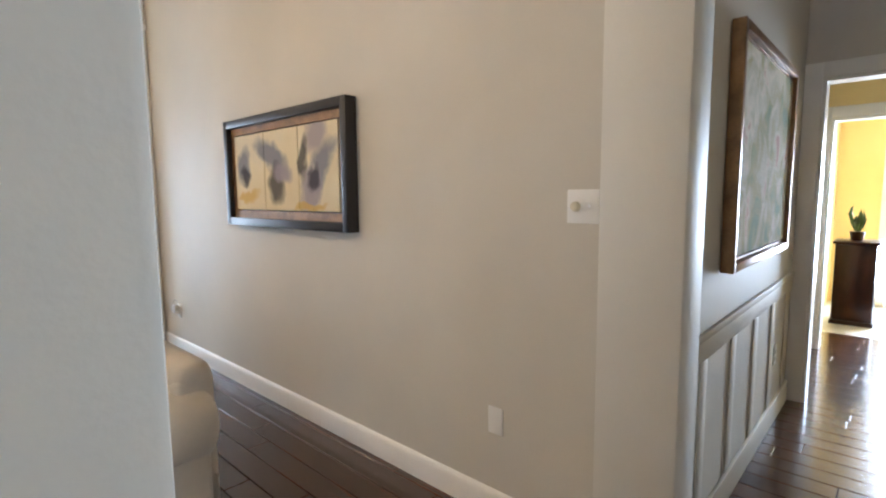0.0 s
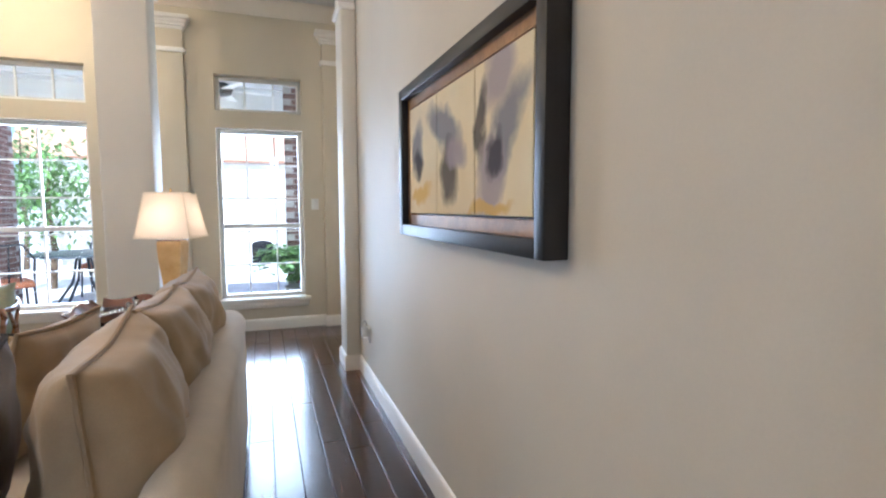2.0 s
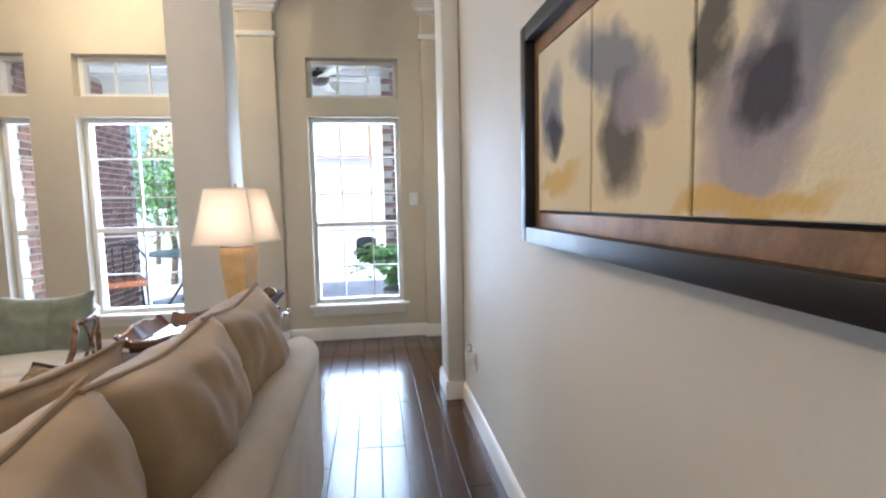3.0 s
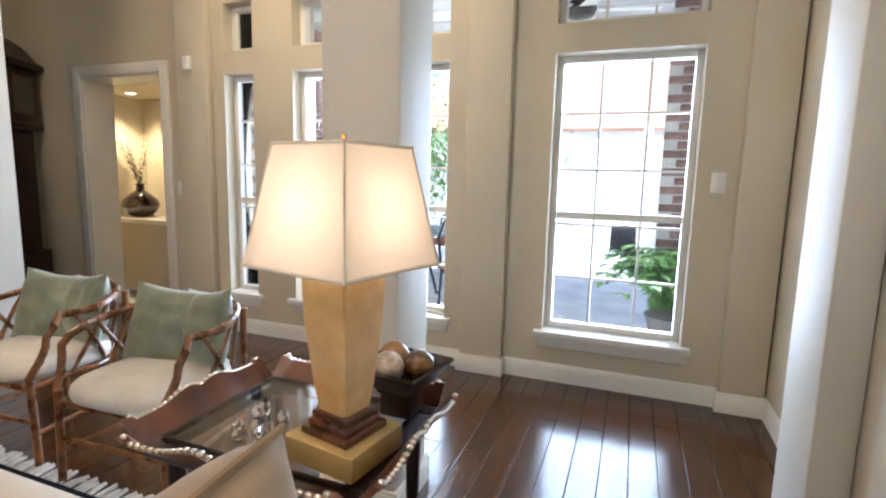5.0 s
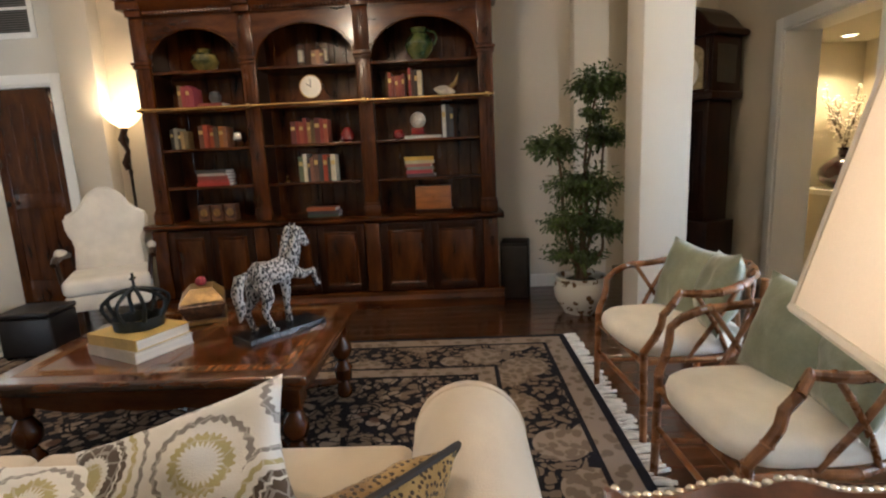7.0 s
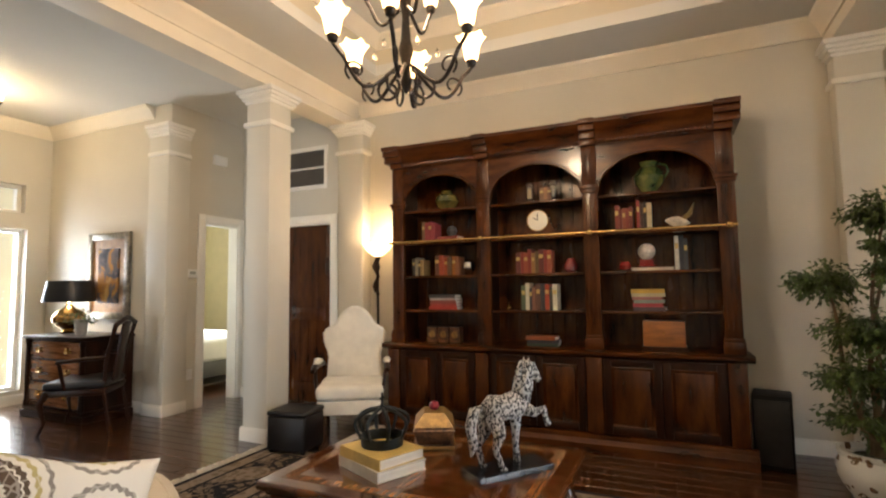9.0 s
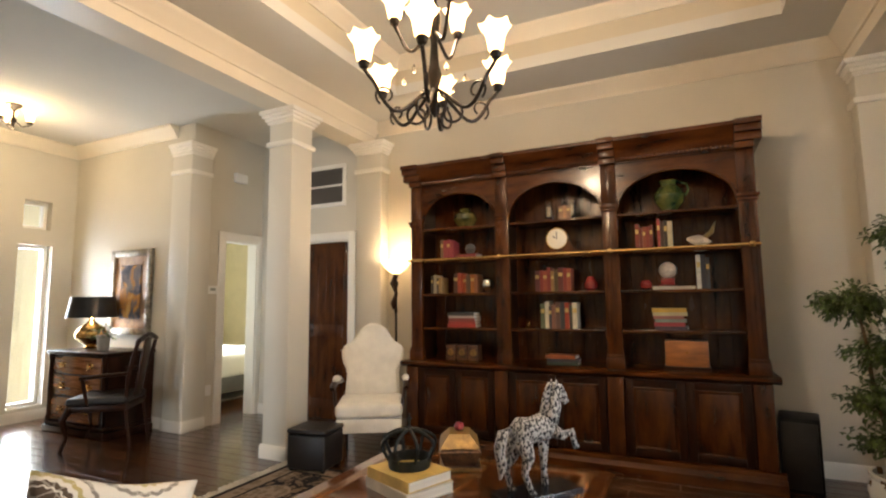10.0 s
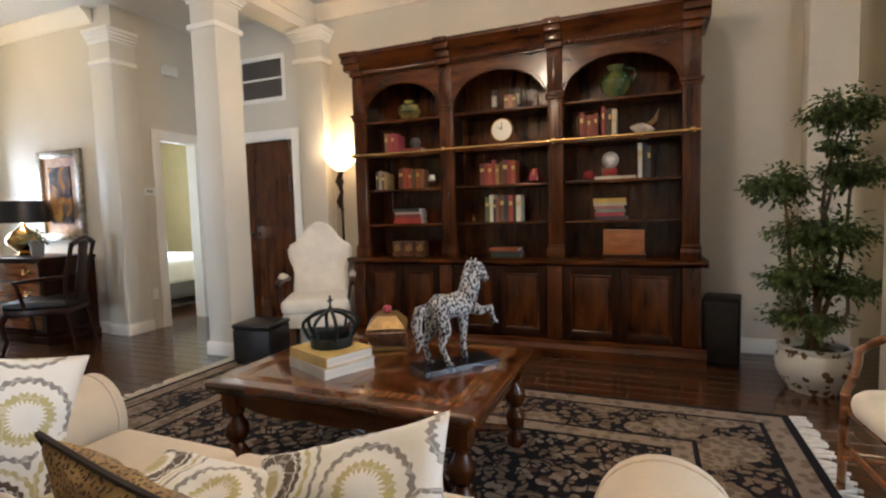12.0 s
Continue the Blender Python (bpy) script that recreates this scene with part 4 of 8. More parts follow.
        xw = math_("ADD", X, math_("MULTIPLY", math_("SUBTRACT", wsep.outputs[0], 0.5), 0.16))
        zw = math_("ADD", Z, math_("MULTIPLY", math_("SUBTRACT", wsep.outputs[1], 0.5), 0.16))
        ink, slate, mauve, ochre = (0.045, 0.045, 0.055), (0.17, 0.19, 0.25), (0.34, 0.30, 0.33), (0.62, 0.42, 0.12)
        strokes = ((-0.44, 0.05, 0.12, 0.07, 75, slate), (-0.42, -0.02, 0.07, 0.05, 40, ink), (-0.40, -0.16, 0.14, 0.03, 0, ochre), (-0.10, 0.08, 0.20, 0.06, -28, slate),
                   (-0.06, -0.08, 0.11, 0.07, 80, ink), (0.02, -0.02, 0.10, 0.04, -10, mauve), (0.36, 0.17, 0.12, 0.08, 50, mauve), (0.24, 0.05, 0.13, 0.03, 88, ink),
                   (0.40, 0.0, 0.17, 0.06, 42, slate), (0.30, -0.12, 0.14, 0.07, 60, mauve), (0.33, -0.05, 0.08, 0.035, 50, ink), (0.28, -0.22, 0.16, 0.02, 0, ochre))
        for cx, cz, la, lb, turn, col in strokes:
            ca_, sa_ = math.cos(radians(turn)), math.sin(radians(turn))
            dx, dz = math_("SUBTRACT", xw, cx), math_("SUBTRACT", zw, cz)
            u = math_("DIVIDE", math_("ADD", math_("MULTIPLY", dx, ca_), math_("MULTIPLY", dz, sa_)), la * 1.3)
            v = math_("DIVIDE", math_("SUBTRACT", math_("MULTIPLY", dz, ca_), math_("MULTIPLY", dx, sa_)), lb * 1.55)
            d = math_("ADD", math_("MULTIPLY", u, u), math_("MULTIPLY", v, v))
            out = mixc(ramp(d, [(0.25, (0.85, 0.85, 0.85)), (0.9, (0, 0, 0))]), out, col)
        bsrc, bscale = tex("Noise", 120).outputs["Fac"], 0.2
    elif kind == "floral":
        a = tex("Noise", 6.5)
        a.inputs["Detail"].default_value, a.inputs["Distortion"].default_value = 7, 0.8
        out = ramp(a.outputs["Fac"], [(0.32, (0.30, 0.36, 0.24)), (0.44, (0.50, 0.46, 0.26)), (0.52, (0.60, 0.58, 0.46)), (0.60, (0.76, 0.70, 0.58)), (0.68, (0.52, 0.34, 0.26))])
        bsrc, bscale = tex("Noise", 60).outputs["Fac"], 0.6
    elif kind == "garden":
        a = tex("Noise", 4.4)
        a.inputs["Detail"].default_value, a.inputs["Distortion"].default_value = 6, 1.0
        out = ramp(a.outputs["Fac"], [(0.32, (0.05, 0.06, 0.09)), (0.48, (0.16, 0.15, 0.16)), (0.56, (0.45, 0.22, 0.06)), (0.66, (0.60, 0.40, 0.16))])
        bsrc, bscale = tex("Noise", 80).outputs["Fac"], 0.5
    elif kind == "horse":
        v = tex("Voronoi", 118, "F1")
        st = n.new("ShaderNodeMapping")
        st.inputs["Scale"].default_value = (1, 1, 0.55)
        lk.new(tc, st.inputs["Vector"])
        lk.new(st.outputs[0], v.inputs["Vector"])
        out = mixc(math_("LESS_THAN", v.outputs["Distance"], 0.50), (0.46, 0.45, 0.44), (0.025, 0.025, 0.03))
        p.inputs["Roughness"].default_value = 0.4
        bsrc, bscale = v.outputs["Distance"], 0.5
    elif kind == "porcelain":
        v = tex("Voronoi", 16, "F1")
        w = tex("Noise", 22)
        f = math_("MULTIPLY", math_("LESS_THAN", v.outputs["Distance"], 0.40), math_("GREATER_THAN", w.outputs["Fac"], 0.46))
        out = mixc(f, (0.66, 0.66, 0.62), mixc(w.outputs["Fac"], (0.05, 0.10, 0.05), (0.24, 0.10, 0.06)))
        p.inputs["Roughness"].default_value = 0.15
        bsrc, bscale = w.outputs["Fac"], 0.02
    lk.new(out, p.inputs["Base Color"])
    bp = n.new("ShaderNodeBump")
    bp.inputs["Strength"].default_value, bp.inputs["Distance"].default_value = bscale, 0.006
    lk.new(bsrc, bp.inputs["Height"])
    lk.new(bp.outputs[0], p.inputs["Normal"])
    return m


M_RUG = pattern("oriental_rug", "rug")
M_MEDAL = pattern("medallion_print", "medallion")
M_LEOPARD = pattern("leopard_weave", "leopard")
M_LAND = pattern("abstract_landscape", "landscape")
M_FLORAL = pattern("faded_floral", "floral")
M_GARDEN = pattern("autumn_canvas", "garden")
M_HORSE = pattern("mosaic_silver", "horse")
M_PORC = pattern("painted_porcelain", "porcelain")
M_FRINGE = mat("white_fringe", (0.66, 0.63, 0.56), 0.9, var=0.15, scale=30, bump=0.2)

# rug with fringed ends
rx, ry = -2.86, 2.29
rug = thing("area_rug", pose(rx, ry, 0), "dark patterned oriental rug with beige borders and white fringe", "rug")
part("rug_body", box(nb(), (-1.41, -1.93, 0.0), (1.41, 1.93, 0.012), 0.004, 1), M_RUG, rug)
for s in (-1, 1):
    bm = nb()
    for k in range(140):
        u = -1.40 + 2.80 * k / 139 + random.uniform(-0.006, 0.006)
        ln = random.uniform(0.06, 0.09)
        du = random.uniform(-0.03, 0.03)
        tube(bm, [(u, s * 1.925, 0.007), (u + du * 0.4, s * (1.93 + ln * 0.5), 0.009), (u + du, s * (1.93 + ln), 0.006)], [0.006, 0.008, 0.010], 5)
    part("fringe", bm, M_FRINGE, rug, "white knotted cotton fringe")


def throw_pillow(x, y, z, w, h, d, rx_, ry_, rz_, material, label, seed, trim=None, group="sofa pillows"):
    t = thing("throw_pillow", pose(x, y, z, rx_, ry_, rz_), label, "pillow", group)
    part("cover", pillow(nb(), w, h, d, 20, 0.12, seed, 0.010, 0.42), material, t, smooth=85)
    if trim:
        c = 0.10
        pts = []
        n = 10
        for a, b in (((-1, -1), (1, -1)), ((1, -1), (1, 1)), ((1, 1), (-1, 1)), ((-1, 1), (-1, -1))):
            for k in range(n):
                f = k / n
                u, v = a[0] + (b[0] - a[0]) * f, a[1] + (b[1] - a[1]) * f
                pinch = 1 - c * (1 - (abs(u) * abs(v)) ** 1.5)
                pts.append((u * w / 2 * pinch, 0, v * h / 2 * pinch))
        part("piping", tube(nb(), pts, 0.008, 6, True), trim, t, "dark corded edge")
    return t


M_CORD = mat("black_cord", (0.02, 0.014, 0.010), 0.7, var=0.2)
M_BROWNCUSH = mat("brown_velvet", (0.10, 0.062, 0.03), 0.8, var=0.2, scale=6, bump=0.2, fine=160, sheen=0.3)
throw_pillow(-1.70, 3.31, 0.555, 0.46, 0.36, 0.15, -24, -8, -37, M_LEOPARD, "gold and brown leopard weave pillow with dark cord", 1, M_CORD)
throw_pillow(-1.98, 2.90, 0.52, 0.52, 0.36, 0.13, -46, -17, 99, M_MEDAL, "cream pillow printed with grey and olive medallions", 2)
throw_pillow(-1.90, 2.52, 0.49, 0.48, 0.32, 0.11, -72, 0, 90, M_MEDAL, "cream medallion print pillow lying against its neighbour", 7)
throw_pillow(-1.76, 2.56, 0.545, 0.58, 0.32, 0.12, 20, 3, 82, M_LEOPARD, "leopard weave pillow with dark cord leaning on the sofa back", 3, M_CORD)
throw_pillow(-1.81, 1.90, 0.64, 0.43, 0.42, 0.17, -24, 16, 156, M_MEDAL, "cream medallion print pillow by the sofa arm", 4)
throw_pillow(-1.42, 2.78, 0.655, 0.62, 0.46, 0.18, 16, 3, 86, M_SOFA_CUSH, "plump oatmeal cushion with a welted edge", 9, M_PIPING)
throw_pillow(-1.31, 1.96, 0.69, 0.52, 0.48, 0.18, 14, -6, 100, M_BROWNCUSH, "brown velvet pillow with dark piping", 5, M_CORD)


def cane_chair(at, label):
    """Barrel armchair of bamboo cane with lattice sides, facing -y."""
    t = thing("cane_armchair", at, label, "armchair", "pair of cane armchairs")
    legs = [(-0.29, -0.27), (0.29, -0.27), (-0.22, 0.28), (0.22, 0.28)]

    def cane(pts, r):
        """A cane with a ring at each joint."""
        pts = [Vector(p) for p in pts]
        bm = tube(nb(), pts, r, 10)
        L = 0.0
        for a, b in zip(pts, pts[1:]):
            L += (b - a).length
            if L > 0.11:
                L = 0.0
                d = (b - a).normalized()
                tube(bm, [b - d * 0.006, b, b + d * 0.006], [r * 1.0, r * 1.22, r * 1.0], 10)
        return bm
    for i, (x, y) in enumerate(legs):
        top = 0.44 if i < 2 else 0.72
        lean = 0.0 if i < 2 else 0.05
        pts = [(x * (1 + 0.06 * (1 - k / 6)), y + lean * (k / 6 - 0.4), top * k / 6) for k in range(7)]
        part("leg", cane(pts, 0.017), M_CANE, t)
    ring = []
    for k in range(25):
        a = math.radians(205 - 230 * k / 24)
        ring.append((0.325 * math.cos(a), 0.02 + 0.325 * math.sin(a), 0.70 + 0.055 * max(0, math.sin(a))))
    ring = [(-0.33, -0.17, 0.66)] + ring + [(0.33, -0.17, 0.66)]
    part("top_rail", cane(ring, 0.018), M_CANE, t)
    for s in (-1, 1):
        pts = [(s * 0.33, -0.17, 0.66), (s * 0.335, -0.21, 0.62), (s * 0.33, -0.215, 0.57), (s * 0.315, -0.235, 0.51), (s * 0.30, -0.265, 0.455), (s * 0.29, -0.27, 0.43)]
        part("arm_support", cane(pts, 0.017), M_CANE, t)
    seat = []
    for k in range(25):
        a = math.radians(200 - 220 * k / 24)
        seat.append((0.285 * math.cos(a), 0.02 + 0.275 * math.sin(a), 0.385))
    seat = [(-0.29, -0.27, 0.385)] + seat + [(0.29, -0.27, 0.385)]
    part("seat_rail", cane(seat + [seat[0]], 0.015), M_CANE, t)
    part("stretcher", cane([(-0.29, -0.27, 0.16), (-0.24, 0.26, 0.16)], 0.011), M_CANE, t)
    part("stretcher", cane([(0.29, -0.27, 0.16), (0.24, 0.26, 0.16)], 0.011), M_CANE, t)
    part("stretcher", cane([(-0.29, -0.27, 0.22), (0.29, -0.27, 0.22)], 0.011), M_CANE, t)

    def on(a, z):
        f = (z - 0.385) / 0.33
        r = 0.285 + 0.04 * f
        return (r * math.cos(a), 0.02 + r * math.sin(a), z)
    for a0, a1 in ((196, 158), (158, 196), (150, 112), (112, 150), (105, 75), (75, 105), (68, 30), (30, 68), (22, -16), (-16, 22)):
        pts = [on(math.radians(a0 + (a1 - a0) * k / 8), 0.395 + (0.32 + 0.03 * math.sin(math.radians(max(0, min(180, a1))))) * k / 8) for k in range(9)]
        part("lattice_cane", cane(pts, 0.011), M_CANE, t)
    # plump seat cushion, squarish in front and rounded behind
    bm, rows, n = nb(), [], 32
    for z, f in ((0.397, 0.93), (0.410, 0.99), (0.440, 1.01), (0.466, 0.985), (0.484, 0.92), (0.495, 0.78), (0.501, 0.5)):
        ring_ = []
        for k in range(n):
            c_, s_ = math.cos(2 * math.pi * k / n), math.sin(2 * math.pi * k / n)
            px = 0.285 * f * math.copysign(abs(c_) ** 0.55, c_)
            py = -0.015 + 0.29 * f * math.copysign(abs(s_) ** (0.5 if s_ < 0 else 0.85), s_)
            ring_.append(bm.verts.new((px, py, z)))
        rows.append(ring_)
    for a, b in zip(rows, rows[1:]):
        for k in range(n):
            bm.faces.new((a[k], a[(k + 1) % n], b[(k + 1) % n], b[k]))
    bm.faces.new(rows[0][::-1])
    bm.faces.new(rows[-1])
    part("seat_cushion", bm, M_IVORY, t, "ivory seat cushion", 70)
    return t


CHA, CHB = pose(-3.24, 4.50, 0, 0, 0, 4) @ Matrix.Scale(0.92, 4), pose(-2.47, 4.50, 0, 0, 0, 2) @ Matrix.Scale(0.92, 4)
ca = cane_chair(CHA, "cane bamboo armchair with lattice back and ivory cushion")
copy_thing(ca, pose(-2.47, 4.50, 0, 0, 0, 2))
for m, s in ((CHA, 31), (CHB, 37)):
    for dx, dy, tilt, rz_ in ((-0.09, 0.14, -16, 14), (0.11, 0.16, -14, -18)):
        q = m @ pose(dx, dy, 0.645, tilt, 6 if dx < 0 else -8, rz_)
        t = thing("chair_pillow", q, "sage green silk pillow resting in a cane armchair", "pillow", "sage green chair pillows")
        part("cover", pillow(nb(), 0.41, 0.39, 0.17, 16, 0.10, s + dx, 0.012, 0.5), M_GREEN, t, smooth=85)

# ---- lamp table and lamp ----
M_TRAYLEATHER = mat("brown_leather_gallery", (0.13, 0.042, 0.018), 0.3, var=0.3, scale=9, bump=0.12, fine=120, coat=0.3, col2=(0.22, 0.08, 0.035))
M_NAIL = mat("nickel_nails", (0.75, 0.72, 0.66), 0.25, metal=1, var=0.05)
M_AMBER = mat("amber_glazed_ceramic", (0.72, 0.45, 0.16), 0.12, var=0.08, scale=9, bump=0.01, coat=0.8, col2=(0.80, 0.56, 0.25))
M_GILT = mat("gilt_book", (0.55, 0.40, 0.14), 0.4, metal=0.3, var=0.15)
M_SHADE = shade_cloth("lampshade_linen", (0.86, 0.79, 0.68), 0.60)
M_SHADETRIM = mat("shade_trim", (0.84, 0.78, 0.66), 0.8, var=0.05)


def tray_table():
    x0, x1, y0, y1 = -1.62, -1.07, 3.74, 4.19
    zt = 0.67
    t = thing("tray_table", pose((x0 + x1) / 2, (y0 + y1) / 2, 0), "glass topped tray table with scalloped nailhead leather gallery", "side table")
    fr = nb()
    box(fr, (x0, y0, zt - 0.03), (x1, y0 + 0.05, zt), 0.006)
    box(fr, (x0, y1 - 0.05, zt - 0.03), (x1, y1, zt), 0.006)
    box(fr, (x0, y0 + 0.05, zt - 0.03), (x0 + 0.05, y1 - 0.05, zt), 0.006)
    box(fr, (x1 - 0.05, y0 + 0.05, zt - 0.03), (x1, y1 - 0.05, zt), 0.006)
    pw("tray_frame", fr, M_DARKWOOD, t)
    pw("glass_top", box(nb(), (x0 + 0.03, y0 + 0.03, zt), (x1 - 0.03, y1 - 0.03, zt + 0.006)), M_GLASS, t, "clear glass tray bottom", 0)

    def hgt(f):
        return 0.038 + 0.024 * math.exp(-((f - 0.5) / 0.22) ** 4) - 0.012 * math.exp(-((f - 0.5) / 0.05) ** 2) + 0.012 * (abs(f - 0.5) > 0.44)
    nails = nb()
    for (p, q, o) in (((x0, y0), (x1, y0), (0, -1)), ((x1, y0), (x1, y1), (1, 0)), ((x1, y1), (x0, y1), (0, 1)), ((x0, y1), (x0, y0), (-1, 0))):
        bm = nb()
        n = 28
        top, bot = [], []
        for k in range(n + 1):
            f = k / n
            x, y = p[0] + (q[0] - p[0]) * f, p[1] + (q[1] - p[1]) * f
            h = hgt(f)
            lean = 0.045
            row = []
            for d, z in ((0.0, zt - 0.002), (lean, zt + h), (lean + 0.016, zt + h - 0.004), (0.018, zt - 0.002)):
                row.append(bm.verts.new((x + o[0] * d, y + o[1] * d, z)))
            top.append(row)
            if k % 1 == 0 and 0 < k < n:
                lathe(nails, [(0.0085, 0.0), (0.007, 0.005), (0.001, 0.008)], (x + o[0] * (lean + 0.008), y + o[1] * (lean + 0.008), zt + h - 0.003), 6)
        for a, b in zip(top, top[1:]):
            for i in range(4):
                j = (i + 1) % 4
                bm.faces.new((a[i], a[j], b[j], b[i]))
        bm.faces.new(top[0])
        bm.faces.new(top[-1][::-1])
        bmesh.ops.recalc_face_normals(bm, faces=bm.faces[:])
        pw("gallery_side", bm, M_TRAYLEATHER, t, "scalloped brown leather side")
    tagged(pw("nailhead_trim", nails, M_NAIL, t, "row of nickel nailheads"), kind="stuff")
    for c in ((x0 + 0.05, y0 + 0.05), (x1 - 0.05, y0 + 0.05), (x0 + 0.05, y1 - 0.05), (x1 - 0.05, y1 - 0.05)):
        bm = nb()
        pts = [(c[0], c[1], zt - 0.03), (c[0], c[1], 0.40), (c[0], c[1], 0.2), (c[0], c[1], 0.0)]
        tube(bm, pts, [0.022, 0.016, 0.018, 0.014], 10)
        pw("leg", bm, M_DARKWOOD, t)
    for a, b in (((x0 + 0.05, y0 + 0.05), (x1 - 0.05, y1 - 0.05)), ((x1 - 0.05, y0 + 0.05), (x0 + 0.05, y1 - 0.05))):
        pw("cross_stretcher", tube(nb(), [(*a, 0.12), ((a[0] + b[0]) / 2, (a[1] + b[1]) / 2, 0.16), (*b, 0.12)], 0.012, 8), M_DARKWOOD, t)
    return zt + 0.006


TZ = tray_table()


def frustum(bm, b, t, z0, z1, rz=0.0):
    vs = []
    for s, z in ((b / 2, z0), (t / 2, z1)):
        vs.append([bm.verts.new((x * s, y * s, z)) for x, y in ((-1, -1), (1, -1), (1, 1), (-1, 1))])
    for i in range(4):
        j = (i + 1) % 4
        bm.faces.new((vs[0][i], vs[0][j], vs[1][j], vs[1][i]))
    bm.faces.new(vs[0][::-1])
    bm.faces.new(vs[1])
    bm.normal_update()
    return bm


LX, LY, LR = -1.175, 3.885, -13
gb = thing("gilt_book_box", pose(LX, LY, TZ, 0, 0, LR + 4), "flat gilt book box lying on the tray table", "book")
part("cover", box(nb(), (-0.095, -0.09, 0), (0.095, 0.09, 0.055), 0.004), M_GILT, gb)
LZ = TZ + 0.055
lamp = thing("table_lamp", pose(LX, LY, LZ, 0, 0, LR) @ Matrix.Scale(0.665, 4), "amber ceramic table lamp with lit square linen shade", "table lamp")
bm = nb()
box(bm, (-0.10, -0.10, 0), (0.10, 0.10, 0.025), 0.004)
box(bm, (-0.085, -0.085, 0.025), (0.085, 0.085, 0.05), 0.008)
box(bm, (-0.075, -0.075, 0.05), (0.075, 0.075, 0.078), 0.006)
part("base", bm, M_REDWOOD, lamp, "stepped mahogany base")
bm = nb()
zs = [(0.122, 0.078), (0.132, 0.14), (0.152, 0.24), (0.174, 0.36), (0.190, 0.45), (0.192, 0.51), (0.180, 0.525)]
rows = [[bm.verts.new((x * w / 2, y * w / 2, z)) for x, y in ((-1, -1), (1, -1), (1, 1), (-1, 1))] for w, z in zs]
for a, b in zip(rows, rows[1:]):
    for i in range(4):
        bm.faces.new((a[i], a[(i + 1) % 4], b[(i + 1) % 4], b[i]))
bm.faces.new(rows[0][::-1])
bm.faces.new(rows[-1])
up = [e for e in bm.edges if abs(e.verts[0].co.z - e.verts[1].co.z) > 0.005]
bmesh.ops.bevel(bm, geom=up, offset=0.008, segments=3, affect="EDGES")
part("body", bm, M_AMBER, lamp, "glossy amber ceramic body")
part("collar", box(nb(), (-0.092, -0.092, 0.525), (0.092, 0.092, 0.535), 0.003), M_REDWOOD, lamp)
part("stem", tube(nb(), [(0, 0, 0.53), (0, 0, 0.945)], 0.008, 8), M_BRASS, lamp)
part("finial", lathe(nb(), [(0.004, 0.928), (0.012, 0.936), (0.006, 0.946), (0.010, 0.955), (0.002, 0.965)], (0, 0, 0), 10), M_BRASS, lamp)
SB, ST, S0, S1 = 0.43, 0.30, 0.555, 0.925
bm = frustum(nb(), SB, ST, S0, S1)
bmesh.ops.delete(bm, geom=[f for f in bm.faces if abs(f.normal.z) > 0.9], context="FACES")
bmesh.ops.solidify(bm, geom=bm.faces[:], thickness=0.003)
shade = part("shade", bm, M_SHADE, lamp, "lit ivory linen shade", smooth=0)
bm = nb()
for s, z in ((SB / 2, S0), (ST / 2, S1)):
    tube(bm, [(-s, -s, z), (s, -s, z), (s, s, z), (-s, s, z)], 0.006, 6, True)
for x, y in ((-1, -1), (1, -1), (1, 1), (-1, 1)):
    tube(bm, [(x * SB / 2, y * SB / 2, S0), (x * ST / 2, y * ST / 2, S1)], 0.004, 6)
part("shade_trim", bm, M_SHADETRIM, shade)
part("spider", tube(nb(), [(-ST / 2, 0, S1 - 0.01), (ST / 2, 0, S1 - 0.01)], 0.003, 6), M_BRASS, lamp)
lamp_point("table_lamp_bulb", (LX, LY, LZ + 0.47), 2.0, (1.0, 0.80, 0.62), 0.07)

M_CRYSTAL = glass("crystal")
cr = thing("crystal_figure", pose(-1.37, 3.86, TZ) @ Matrix.Scale(0.8, 4), "clear crystal figurine standing on the glass tray", "figurine")
bm = nb()
for k, (dx, dy, h) in enumerate(((0, 0, 0.13), (0.05, 0.02, 0.10), (-0.05, 0.03, 0.09), (0.02, -0.05, 0.07), (-0.07, -0.03, 0.06))):
    lathe(bm, [(0.018, 0), (0.024, h * 0.3), (0.012, h * 0.55), (0.022, h * 0.8), (0.003, h)], (dx, dy, 0), 6)
part("figure", bm, M_CRYSTAL, cr, smooth=0)
fig = thing("carved_figurine", pose(-1.27, 3.94, TZ) @ Matrix.Scale(0.75, 4), "small carved red wooden figurine beside the lamp", "figurine")
part("figure", lathe(nb(), [(0.022, 0), (0.026, 0.02), (0.014, 0.05), (0.018, 0.09), (0.010, 0.12), (0.014, 0.14), (0.003, 0.16)], (0, 0, 0), 10), M_REDWOOD, fig)

bs = thing("wood_stand", pose(-1.145, 4.115, TZ) @ Matrix.Diagonal((0.7, 0.7, 1.25, 1)), "dark wooden pedestal stand under the bowl", "stand")
part("block", box(box(nb(), (-0.06, -0.06, 0), (0.06, 0.06, 0.05), 0.006), (-0.07, -0.07, 0.05), (0.07, 0.07, 0.06), 0.004), M_DARKWOOD, bs)
bowl = thing("square_bowl", pose(-1.145, 4.115, TZ + 0.075, 0, 0, -10) @ Matrix.Scale(0.75, 4), "dark square wooden bowl holding decorative balls", "bowl")
bm = frustum(nb(), 0.16, 0.27, 0.0, 0.075)
bmesh.ops.delete(bm, geom=[f for f in bm.faces if f.normal.z > 0.9], context="FACES")
bmesh.ops.solidify(bm, geom=bm.faces[:], thickness=0.010)
part("shell", bm, M_DARKWOOD, bowl, smooth=0)
